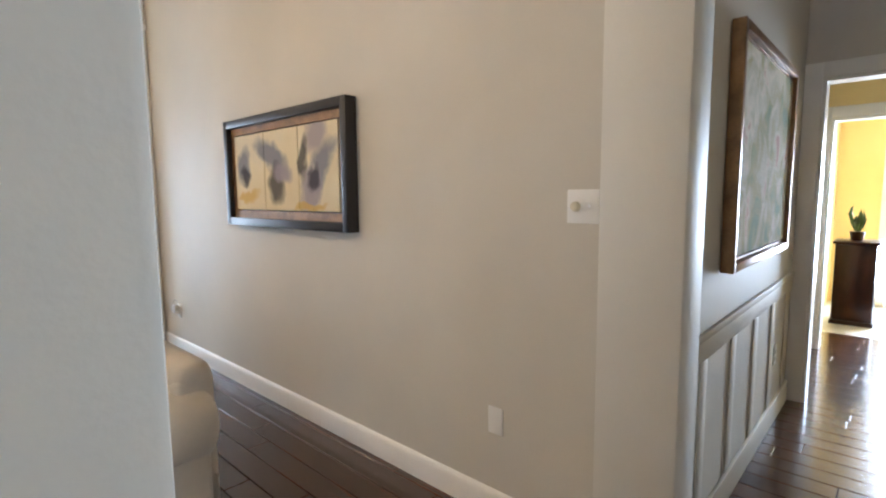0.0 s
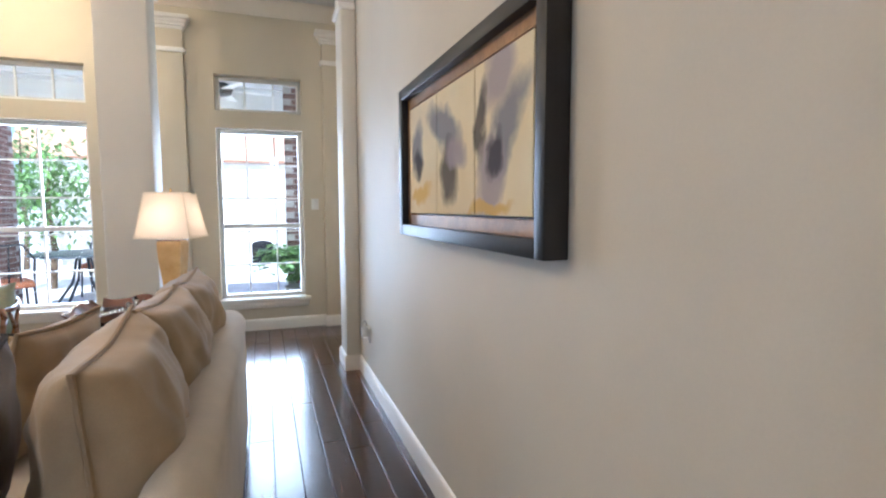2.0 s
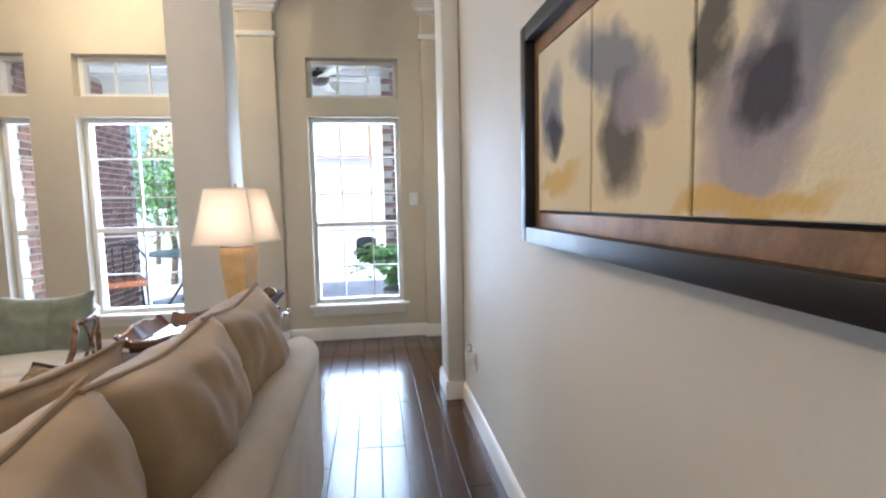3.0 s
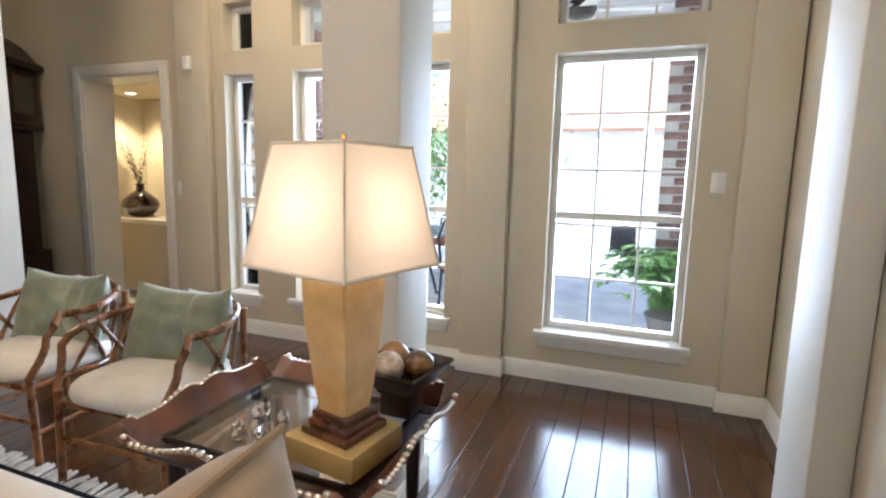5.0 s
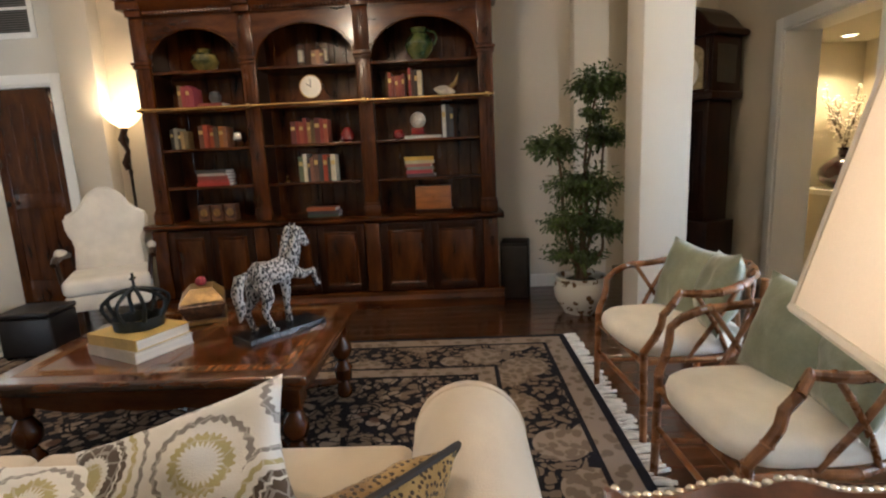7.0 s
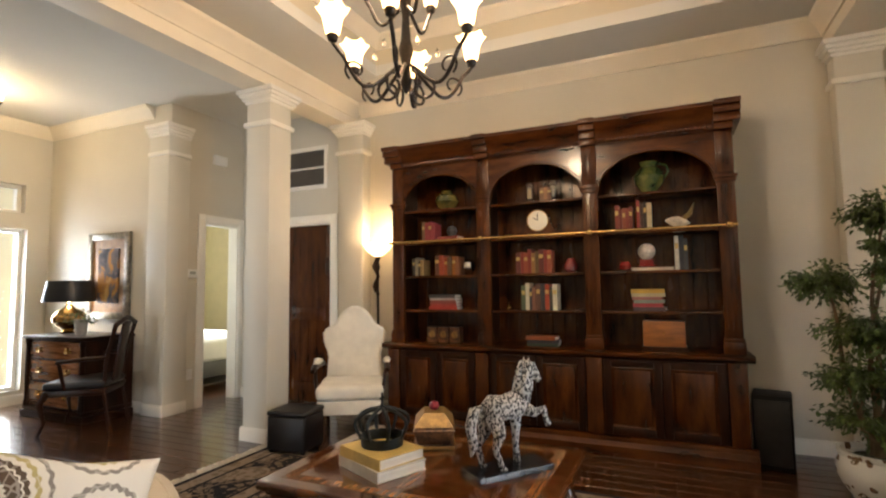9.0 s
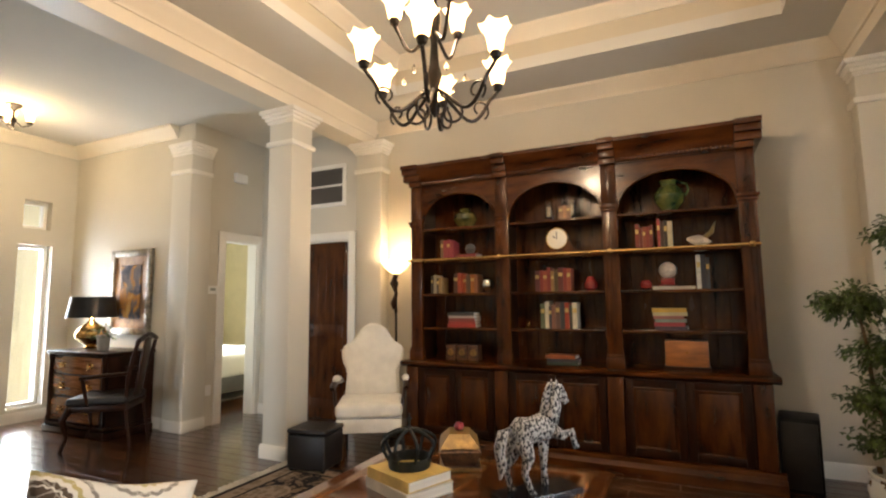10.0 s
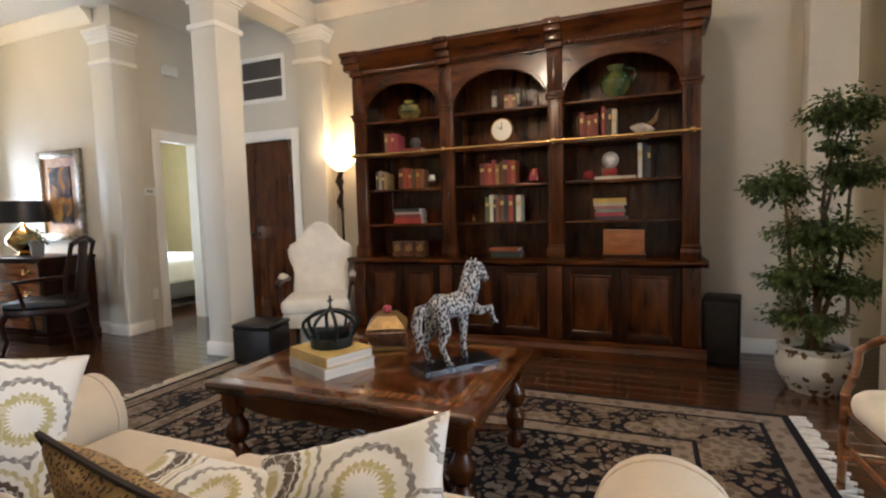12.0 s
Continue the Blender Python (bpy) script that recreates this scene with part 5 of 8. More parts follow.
M_BALLS = [mat("pale_mosaic_ball", (0.55, 0.46, 0.36), 0.5, var=0.4, scale=28, bump=0.5, fine=60), mat("amber_ball", (0.35, 0.18, 0.06), 0.25, var=0.4, scale=16, bump=0.2, coat=0.4), mat("bronze_ball", (0.16, 0.08, 0.03), 0.25, var=0.6, scale=24, bump=0.3, coat=0.4, col2=(0.42, 0.24, 0.09))]


def ball(x, y, z, r, m, label):
    t = thing("decorative_ball", pose(x, y, z), label, "decorative ball", "balls in the bowl")
    prof = [(max(0.0008, r * math.sin(math.pi * k / 14)), -r * math.cos(math.pi * k / 14)) for k in range(15)]
    part("sphere", lathe(nb(), prof, (0, 0, 0), 20), m, t)


ball(-1.165, 4.075, TZ + 0.131, 0.042, M_BALLS[0], "pale mosaic decorative ball in the bowl")
ball(-1.185, 4.155, TZ + 0.133, 0.041, M_BALLS[1], "amber decorative ball in the bowl")
ball(-1.100, 4.125, TZ + 0.131, 0.040, M_BALLS[2], "bronze flecked decorative ball in the bowl")

# ---- picture wall ----


def framed(name, at, w, h, depth, bar, outer, inner, art, label, panels=1, liner=0.045):
    """A framed picture in xz, facing -y, back at y = 0."""
    t = thing(name, at, label, "picture")
    for a, b in (((-w / 2, -h / 2), (-w / 2 + bar, h / 2)), ((w / 2 - bar, -h / 2), (w / 2, h / 2)), ((-w / 2 + bar, h / 2 - bar), (w / 2 - bar, h / 2)), ((-w / 2 + bar, -h / 2), (w / 2 - bar, -h / 2 + bar))):
        part("frame_bar", box(nb(), (a[0], -depth, a[1]), (b[0], -0.004, b[1]), 0.003), outer, t)
    bm = nb()
    i, o = bar, bar + liner
    d = depth * 0.55
    for a, b in (((-w / 2 + i, -h / 2 + i), (-w / 2 + o, h / 2 - i)), ((w / 2 - o, -h / 2 + i), (w / 2 - i, h / 2 - i)), ((-w / 2 + o, h / 2 - o), (w / 2 - o, h / 2 - i)), ((-w / 2 + o, -h / 2 + i), (w / 2 - o, -h / 2 + o))):
        box(bm, (a[0], -d, a[1]), (b[0], -0.006, b[1]))
    part("liner", bm, inner, t, smooth=0)
    part("back_board", box(nb(), (-w / 2 + o, -0.012, -h / 2 + o), (w / 2 - o, -0.005, h / 2 - o)), M_FRAME, t)
    cw, g = (w - 2 * o - 0.016), 0.008
    pwid = (cw - g * (panels - 1)) / panels
    for k in range(panels):
        a = -cw / 2 + k * (pwid + g)
        bm = box(nb(), (a, -d - 0.006, -h / 2 + o + 0.008), (a + pwid, -0.012, h / 2 - o - 0.008), 0.002, 1)
        part("canvas", bm, art, t, "painted canvas panel", 0)
    return t


framed("framed_triptych", pose(0, 2.375, 1.468, 0, 0, -90), 1.32, 0.665, 0.072, 0.048, M_FRAME, M_GOLDLIP, M_LAND, "deep black frame holding an abstract three panel landscape", 3)
framed("floral_painting", pose(1.06, 0.209, 1.475, 0, 0, 0), 1.13, 0.91, 0.05, 0.035, M_GOLDLIP, M_GOLDLIP, M_FLORAL, "large faded floral painting in a thin bronze frame", 1, 0.012)


def plate(at, w, label, knobs):
    """A wall plate in xz facing -y."""
    t = thing("wall_plate", at, label, "switch plate", "white wall plates")
    part("plate", box(nb(), (-w / 2, -0.006, -0.057), (w / 2, 0, 0.057), 0.003), M_PLASTIC, t)
    for kind, u in knobs:
        if kind == "dimmer":
            bm = lathe(nb(), [(0.017, 0), (0.016, 0.012), (0.013, 0.016), (0.002, 0.017)], (0, 0, 0), 18)
            part("dimmer_knob", xf(bm, pose(u, -0.006, 0, 90)), mat("cream_knob", (0.68, 0.62, 0.46), 0.4), t, "cream dimmer knob")
        elif kind == "toggle":
            part("toggle", box(nb(), (u - 0.005, -0.016, -0.004), (u + 0.005, -0.006, 0.012), 0.002), M_PLASTIC, t)
        elif kind == "rocker":
            part("rocker", box(nb(), (u - 0.017, -0.010, -0.034), (u + 0.017, -0.006, 0.034), 0.002), M_PLASTIC, t)
        else:
            for z in (-0.02, 0.02):
                part("socket", box(nb(), (u - 0.016, -0.009, z - 0.014), (u + 0.016, -0.006, z + 0.014), 0.004), M_PLASTIC, t)
    return t


plate(pose(0, 0.507, 1.276, 0, 0, -90), 0.116, "white double plate with dimmer knob and toggle", (("dimmer", -0.024), ("toggle", 0.024)))
plate(pose(0, 0.869, 0.414, 0, 0, -90), 0.072, "white blank cover plate low on the picture wall", ())
plate(pose(-0.175, YB, 1.30, 0, 0, 0), 0.075, "white rocker switch beside the window", (("rocker", 0),))
plate(pose(0, 4.20, 0.36, 0, 0, -90), 0.072, "white socket plate near the pilaster", (("socket", 0),))
plate(pose(-4.88, -1.40, 0.38, 0, 0, 180), 0.072, "white socket plate beside the bedroom door", (("socket", 0),))
plate(pose(1.75, 0.21, 0.40, 0, 0, 0), 0.072, "white socket plate in the hall wainscot", (("socket", 0),))
nl = thing("night_light", pose(-0.012, 4.20, 0.375), "small plugged-in white night light", "night light")
part("body", box(nb(), (-0.045, -0.025, -0.03), (0, 0.025, 0.04), 0.010), M_PLASTIC, nl)
part("lens", lathe(nb(), [(0.016, 0.04), (0.018, 0.06), (0.012, 0.08), (0.002, 0.085)], (-0.022, 0, 0), 12), M_GLASS, nl)
th = thing("thermostat", pose(-4.88, -1.40, 1.47, 0, 0, 180), "small white wall thermostat by the bedroom door", "thermostat")
part("body", box(nb(), (-0.065, -0.025, -0.045), (0.065, 0, 0.045), 0.006), M_PLASTIC, th)
part("display", box(nb(), (-0.035, -0.0265, -0.012), (0.035, -0.024, 0.02)), mat("grey_display", (0.32, 0.34, 0.30), 0.3), th)
sd = thing("door_chime", pose(-5.22, -1.40, 2.80, 0, 0, 180), "white door chime box above the bedroom doorway", "door chime")
part("body", box(nb(), (-0.09, -0.05, -0.055), (0.09, 0, 0.055), 0.010), M_PLASTIC, sd)
sn = thing("motion_sensor", pose(-3.93, YB - 0.07, 2.13), "small white motion sensor on the pilaster", "sensor")
part("body", box(nb(), (-0.032, -0.05, -0.05), (0.032, 0, 0.05), 0.008), M_PLASTIC, sn)
plate(pose(-4.15, YB, 1.16, 0, 0, 0), 0.075, "white switch plate beside the niche opening", (("rocker", 0),))

# wainscot battens in the hall
wains = thing("wainscot", pose(1.1, 0.209, 0), "painted board and batten wainscot along the hall", "wainscot", kind="structure")
pw("chair_rail", box(nb(), (0.18, 0.195, 0.80), (2.19, 0.209, 0.83), 0.004), M_WALL, wains)
pw("bottom_rail", box(nb(), (0.18, 0.192, 0.0), (2.19, 0.209, 0.13), 0.004), M_WALL, wains)
pw("top_rail", box(nb(), (0.18, 0.201, 0.72), (2.19, 0.209, 0.80), 0.004), M_WALL, wains)
for x in (0.30, 0.72, 1.14, 1.56, 1.98):
    pw("batten", box(nb(), (x, 0.202, 0.13), (x + 0.09, 0.209, 0.72), 0.004), M_WALL, wains)

# ---- doors ----


def arched_door(at, w, h, label, material):
    """A plank door with two sunk panels, the upper one arched; in xz, facing -y."""
    t = thing("door", at, label, "door", kind="structure")
    d = 0.04
    part("slab", box(nb(), (-w / 2, 0, 0), (w / 2, d * 0.6, h)), material, t)
    st = 0.11
    part("stile", box(nb(), (-w / 2, -0.012, 0), (-w / 2 + st, 0, h), 0.004), material, t)
    part("stile", box(nb(), (w / 2 - st, -0.012, 0), (w / 2, 0, h), 0.004), material, t)
    part("rail", box(nb(), (-w / 2 + st, -0.012, 0), (w / 2 - st, 0, 0.22), 0.004), material, t)
    part("rail", box(nb(), (-w / 2 + st, -0.012, 0.92), (w / 2 - st, 0, 1.06), 0.004), material, t)
    bm = prism(nb(), arch_poly(-w / 2 + st, w / 2 - st, h, h - 0.24, h - 0.13), "y", -0.012, 0)
    part("rail", bm, material, t)
    n = 4
    for k in range(n):
        a = -w / 2 + st + (w - 2 * st) * k / n
        b = a + (w - 2 * st) / n
        part("plank", box(nb(), (a + 0.003, -0.006, 0.22), (b - 0.003, 0, h - 0.12), 0.003, 1), material, t)
    bm = lathe(nb(), [(0.026, 0), (0.026, 0.006), (0.010, 0.01), (0.010, 0.035), (0.026, 0.045), (0.028, 0.058), (0.018, 0.068), (0.003, 0.07)], (0, 0, 0), 16)
    part("door_knob", xf(bm, pose(-w / 2 + 0.055, -0.012, 0.97, 90)), M_IRON, t, "dark round door knob")
    return t


arched_door(pose(XB - 0.07, -0.43, 0.004, 0, 0, 90), 0.70, 2.008, "closed dark arched-panel wooden door", M_WALNUT).name = "door_1"
arched_door(pose(-3.16, YF - 0.09, 0.004, 0, 0, 180), 0.88, 2.03, "closed reddish wooden front door", M_REDWOOD).name = "door_2"
vent = thing("air_vent", pose(XB, -0.43, 2.675, 0, 0, 90), "white framed return air grille above the wooden door", "vent")
M_VENTIN = mat("vent_dark", (0.05, 0.045, 0.04), 0.8)
part("backing", box(nb(), (-0.27, -0.004, -0.20), (0.27, -0.001, 0.20)), M_VENTIN, vent)
for a, b in (((-0.32, -0.25), (-0.27, 0.25)), ((0.27, -0.25), (0.32, 0.25)), ((-0.27, 0.20), (0.27, 0.25)), ((-0.27, -0.25), (0.27, -0.20)), ((-0.27, -0.012), (0.27, 0.012))):
    part("frame", box(nb(), (a[0], -0.016, a[1]), (b[0], 0, b[1]), 0.004), M_TRIM, vent)
for k in range(20):
    z = -0.185 + 0.37 * k / 19
    if abs(z) > 0.015:
        part("slat", xf(box(nb(), (-0.27, -0.010, -0.0015), (0.27, 0.010, 0.0015)), pose(0, -0.012, z, 35)), mat("vent_slat", (0.22, 0.20, 0.17), 0.5) if k == 0 else bpy.data.materials["vent_slat"], vent)

# ---- chandelier ----
M_FROST = mat("lit_frosted_glass", (0.95, 0.82, 0.62), 0.4, var=0.05, bump=0.0, emit=(1.0, 0.62, 0.28), watts=3.0)
M_BULB = mat("bulb", (1, 0.9, 0.7), 0.4, var=0.0, bump=0, emit=(1.0, 0.78, 0.45), watts=9.0)


def tulip(parent, x, y, z, s=1.0):
    """An upward flared glass shade with a scalloped lip, its holder and bulb."""
    bm = nb()
    seg = 18
    prof = [(0.022, 0.0), (0.034, 0.012), (0.040, 0.045), (0.045, 0.08), (0.060, 0.112), (0.076, 0.130)]
    rings = []
    for i, (r, h) in enumerate(prof):
        ring = []
        for k in range(seg):
            a = 2 * math.pi * k / seg
            lip = max(0, i - 2) / 3
            rr = r * (1 + 0.10 * lip * math.cos(6 * a))
            ring.append(bm.verts.new((x + s * rr * math.cos(a), y + s * rr * math.sin(a), z + s * (h + 0.010 * lip * math.cos(6 * a)))))
        rings.append(ring)
    for a, b in zip(rings, rings[1:]):
        for k in range(seg):
            bm.faces.new((a[k], a[(k + 1) % seg], b[(k + 1) % seg], b[k]))
    bmesh.ops.solidify(bm, geom=bm.faces[:], thickness=0.003)
    sh = part("glass_shade", bm, M_FROST, parent, "lit frosted tulip glass shade")
    part("bulb", lathe(nb(), [(0.008, 0.02), (0.018, 0.045), (0.016, 0.065), (0.003, 0.085)], (x, y, z), 10), M_BULB, sh)
    part("cup", lathe(nb(), [(0.010, -0.035), (0.022, -0.028), (0.026, -0.012), (0.030, -0.004), (0.026, 0.004)], (x, y, z), 14), M_IRON, sh)
    return sh


CX, CY = -2.85, 2.36
ch = thing("chandelier", pose(CX, CY + 0.03, 2.10) @ Matrix.Scale(0.86, 4), "dark iron chandelier with lit tulip glass shades and crystals", "chandelier")
bm = nb()
tube(bm, [(0, 0, 1.80), (0, 0, 0.72)], 0.010, 8)
lathe(bm, [(0.004, 0.02), (0.022, 0.05), (0.030, 0.08), (0.016, 0.12), (0.024, 0.18), (0.040, 0.24), (0.026, 0.30), (0.018, 0.42), (0.030, 0.50), (0.036, 0.56), (0.016, 0.66), (0.010, 0.74)], (0, 0, 0), 16)
part("stem", bm, M_IRON, ch)
part("canopy", lathe(nb(), [(0.07, 1.812), (0.068, 1.79), (0.04, 1.77), (0.012, 1.76)], (0, 0, 0), 20), M_IRON, ch)


def scroll(a, r_end, z_end, z_mid, z_start=0.16):
    pts = []
    for k in range(17):
        f = k / 16
        r = 0.03 + (r_end - 0.03) * (f ** 0.8)
        z = z_start + (z_mid - z_start) * math.sin(math.pi * min(1, f * 1.25) * 0.8) + (z_end - z_start) * (max(0, f - 0.35) / 0.65) ** 1.6
        pts.append((r * math.cos(a), r * math.sin(a), z))
    return pts


for k in range(6):
    a = math.radians(60 * k + 18)
    part("arm", tube(nb(), scroll(a, 0.37, 0.30, 0.02), 0.010, 8), M_IRON, ch)
    e = scroll(a, 0.37, 0.30, 0.02)[-1]
    tulip(ch, e[0], e[1], e[2] + 0.035)
    pts = [(0.37 * math.cos(a) - 0.02 * math.cos(a), 0.35 * math.sin(a), 0.10)]
    curl = []
    for j in range(13):
        b = math.radians(-60 + 300 * j / 12)
        rr = 0.055 * (1 - 0.5 * j / 12)
        curl.append(((0.26 + rr * math.cos(b)) * math.cos(a), (0.26 + rr * math.cos(b)) * math.sin(a), 0.10 + rr * math.sin(b)))
    part("scroll", tube(nb(), curl, 0.006, 6), M_IRON, ch)
for k in range(3):
    a = math.radians(120 * k + 48)
    p = scroll(a, 0.21, 0.58, 0.38, 0.46)
    part("arm", tube(nb(), p, 0.010, 8), M_IRON, ch)
    tulip(ch, p[-1][0], p[-1][1], p[-1][2] + 0.035)
for k in range(6):
    a = math.radians(60 * k + 48)
    curl = []
    for j in range(13):
        b = math.radians(90 - 330 * j / 12)
        rr = 0.06 * (1 - 0.4 * j / 12)
        curl.append(((0.09 + rr * math.cos(b)) * math.cos(a), (0.09 + rr * math.cos(b)) * math.sin(a), 0.04 + rr * math.sin(b)))
    part("lower_scroll", tube(nb(), curl, 0.008, 6), M_IRON, ch)
    part("crystal_drop", lathe(nb(), [(0.002, 0.0), (0.012, 0.012), (0.009, 0.03), (0.002, 0.045)], (0.16 * math.cos(a), 0.16 * math.sin(a), 0.20), 6), M_CRYSTAL, ch, "cut crystal drop", smooth=0)
lamp_point("chandelier_light", (CX, CY, 2.80), 58, (1.0, 0.70, 0.43), 0.10)


def flush_light(x, y, label, watts):
    t = thing("ceiling_light", pose(x, y, H), label, "ceiling light", "semi flush ceiling lights")
    part("canopy", lathe(nb(), [(0.07, -0.001), (0.07, -0.02), (0.03, -0.04), (0.012, -0.06), (0.012, -0.13), (0.03, -0.15), (0.02, -0.17), (0.008, -0.22), (0.018, -0.235), (0.003, -0.255)], (0, 0, 0), 18), M_IRON, t)
    for k in range(3):
        a = math.radians(120 * k + 20)
        part("arm", tube(nb(), [(0.01 * math.cos(a), 0.01 * math.sin(a), -0.16), (0.07 * math.cos(a), 0.07 * math.sin(a), -0.22), (0.13 * math.cos(a), 0.13 * math.sin(a), -0.20)], 0.007, 6), M_IRON, t)
        tulip(t, 0.13 * math.cos(a), 0.13 * math.sin(a), -0.165, 0.9)
    lamp_point("ceiling_light_glow", (x, y, H - 0.30), watts, (1.0, 0.74, 0.42), 0.12)


flush_light(-3.45, -2.55, "iron ceiling light with lit glass tulips in the foyer", 18)
flush_light(-2.62, 5.42, "iron ceiling light with lit glass tulips near the windows", 16)

# ---- seat corner by the door ----


def wing_chair():
    t = thing("wing_chair", pose(-4.84, 0.74, 0, 0, 0, 120) @ Matrix.Scale(0.98, 4), "tall ivory upholstered armchair with shaped back and wooden arms", "armchair")
    bm = nb()
    out = [(-0.27, 0.42), (-0.25, 0.70), (-0.30, 0.80), (-0.31, 0.93), (-0.24, 0.97), (-0.19, 1.00), (-0.15, 1.08), (-0.08, 1.15), (0.0, 1.175)]
    poly = out + [(-x, z) for x, z in reversed(out[:-1])]
    prism(bm, poly, "y", 0.20, 0.30)
    bmesh.ops.bevel(bm, geom=bm.edges[:], offset=0.022, segments=3, affect="EDGES")
    part("backrest", xf(bm, pose(0, 0, 0, -6) @ pose(0, 0.02, 0)), M_IVORY, t)
    part("seat", box(nb(), (-0.29, -0.30, 0.34), (0.29, 0.24, 0.47), 0.045, 4), M_IVORY, t)
    part("seat_frame", box(nb(), (-0.28, -0.28, 0.22), (0.28, 0.24, 0.34), 0.012), M_IVORY, t)
    for s in (-1, 1):
        part("armrest", tube(nb(), [(s * 0.29, 0.22, 0.60), (s * 0.315, 0.05, 0.615), (s * 0.32, -0.14, 0.61), (s * 0.325, -0.21, 0.585)], [0.022, 0.026, 0.028, 0.02], 10), M_DARKWOOD, t)
        part("arm_pad", tube(nb(), [(s * 0.30, 0.15, 0.63), (s * 0.317, 0.02, 0.642), (s * 0.32, -0.10, 0.632)], [0.018, 0.034, 0.018], 10), M_IVORY, t)
        part("arm_post", tube(nb(), [(s * 0.31, -0.17, 0.60), (s * 0.30, -0.20, 0.52), (s * 0.28, -0.24, 0.40)], 0.016, 8), M_DARKWOOD, t)
        part("leg", tube(nb(), [(s * 0.27, -0.25, 0.24), (s * 0.29, -0.28, 0.14), (s * 0.27, -0.27, 0.06), (s * 0.29, -0.30, 0.0)], [0.03, 0.024, 0.016, 0.02], 10), M_DARKWOOD, t)
        part("leg", tube(nb(), [(s * 0.25, 0.24, 0.26), (s * 0.25, 0.28, 0.0)], 0.018, 8), M_DARKWOOD, t)


wing_chair()
ot = thing("storage_cube", pose(-4.26, 0.60, 0, 0, 0, 8) @ Matrix.Scale(0.88, 4), "black leather storage cube on short feet", "ottoman")
part("body", box(nb(), (-0.17, -0.19, 0.03), (0.17, 0.19, 0.33), 0.018, 3), M_BLACK, ot)
part("lid", box(nb(), (-0.175, -0.195, 0.332), (0.175, 0.195, 0.375), 0.016, 3), M_BLACK, ot)
for x, y in ((-0.14, -0.16), (0.14, -0.16), (-0.14, 0.16), (0.14, 0.16)):
    part("foot", lathe(nb(), [(0.018, 0), (0.02, 0.03)], (x, y, 0), 8), M_BLACKPL, ot)
sp = thing("floor_speaker", pose(-5.26, 4.01, 0, 0, 0, 80), "black floor speaker box beside the bookcase", "speaker")
part("cabinet", box(nb(), (-0.12, -0.12, 0.0), (0.12, 0.14, 0.50), 0.012), M_BLACKPL, sp)
part("grille", box(nb(), (-0.105, -0.132, 0.03), (0.105, -0.121, 0.47), 0.006), M_BLACK, sp, "black cloth grille")

tf = thing("torchiere", pose(-5.38, 0.68, 0), "slim bronze torchiere floor lamp with lit glass bowl", "floor lamp")
part("base", lathe(nb(), [(0.13, 0), (0.13, 0.012), (0.09, 0.03), (0.03, 0.045), (0.015, 0.06)], (0, 0, 0), 20), M_IRON, tf)
part("pole", lathe(nb(), [(0.012, 0.05), (0.012, 1.20), (0.02, 1.22), (0.012, 1.25), (0.014, 1.45), (0.026, 1.50), (0.012, 1.54), (0.030, 1.60)], (0, 0, 0), 12), M_IRON, tf)
part("ornament", tube(nb(), [(0, 0, 1.62), (0.03, -0.02, 1.50), (0.025, 0.02, 1.40), (0.035, -0.01, 1.30), (0.03, 0.0, 1.24)], [0.012, 0.03, 0.018, 0.03, 0.02], 8), M_DARKWOOD, tf, "carved wooden ornament")
bm = lathe(nb(), [(0.03, 1.60), (0.07, 1.625), (0.115, 1.665), (0.150, 1.72), (0.155, 1.735)], (0, 0, 0), 24)
bmesh.ops.delete(bm, geom=[f for f in bm.faces if len(f.verts) > 4 and f.calc_center_median().z > 1.7], context="FACES")
bmesh.ops.solidify(bm, geom=bm.faces[:], thickness=0.004)
part("glass_bowl", bm, M_FROST, tf, "lit frosted glass bowl")
lamp_point("torchiere_bulb", (-5.38, 0.68, 1.76), 8, (1.0, 0.70, 0.40), 0.06)

# ---- ficus tree ----
M_LEAF = mat("ficus_leaf", (0.045, 0.095, 0.025), 0.4, var=0.35, scale=7, bump=0.05, island=0.5, col2=(0.13, 0.20, 0.045))
M_BARK = mat("ficus_bark", (0.16, 0.11, 0.065), 0.85, var=0.3, scale=14, bump=0.4, fine=50)
M_SOIL = mat("moss", (0.05, 0.055, 0.025), 0.95, var=0.4, scale=20, bump=0.6)
FX, FY = -4.80, 4.46


def leaf(bm, p, d, n_, L, W):
    d = d.normalized()
    s = d.cross(n_).normalized()
    up = s.cross(d).normalized()
    v = [p, p + d * L * 0.35 + s * W + up * 0.004, p + d * L * 0.75 + s * W * 0.6, p + d * L - up * L * 0.18, p + d * L * 0.75 - s * W * 0.6, p + d * L * 0.35 - s * W + up * 0.004]
    m1, m2 = p + d * L * 0.35 - up * 0.003, p + d * L * 0.75 - up * L * 0.06
    q = [bm.verts.new(c) for c in v]
    a, b = bm.verts.new(m1), bm.verts.new(m2)
    for f in ((q[0], q[1], a), (q[1], q[2], b, a), (q[2], q[3], b), (q[3], q[4], b), (q[4], q[5], a, b), (q[5], q[0], a)):
        bm.faces.new(f)


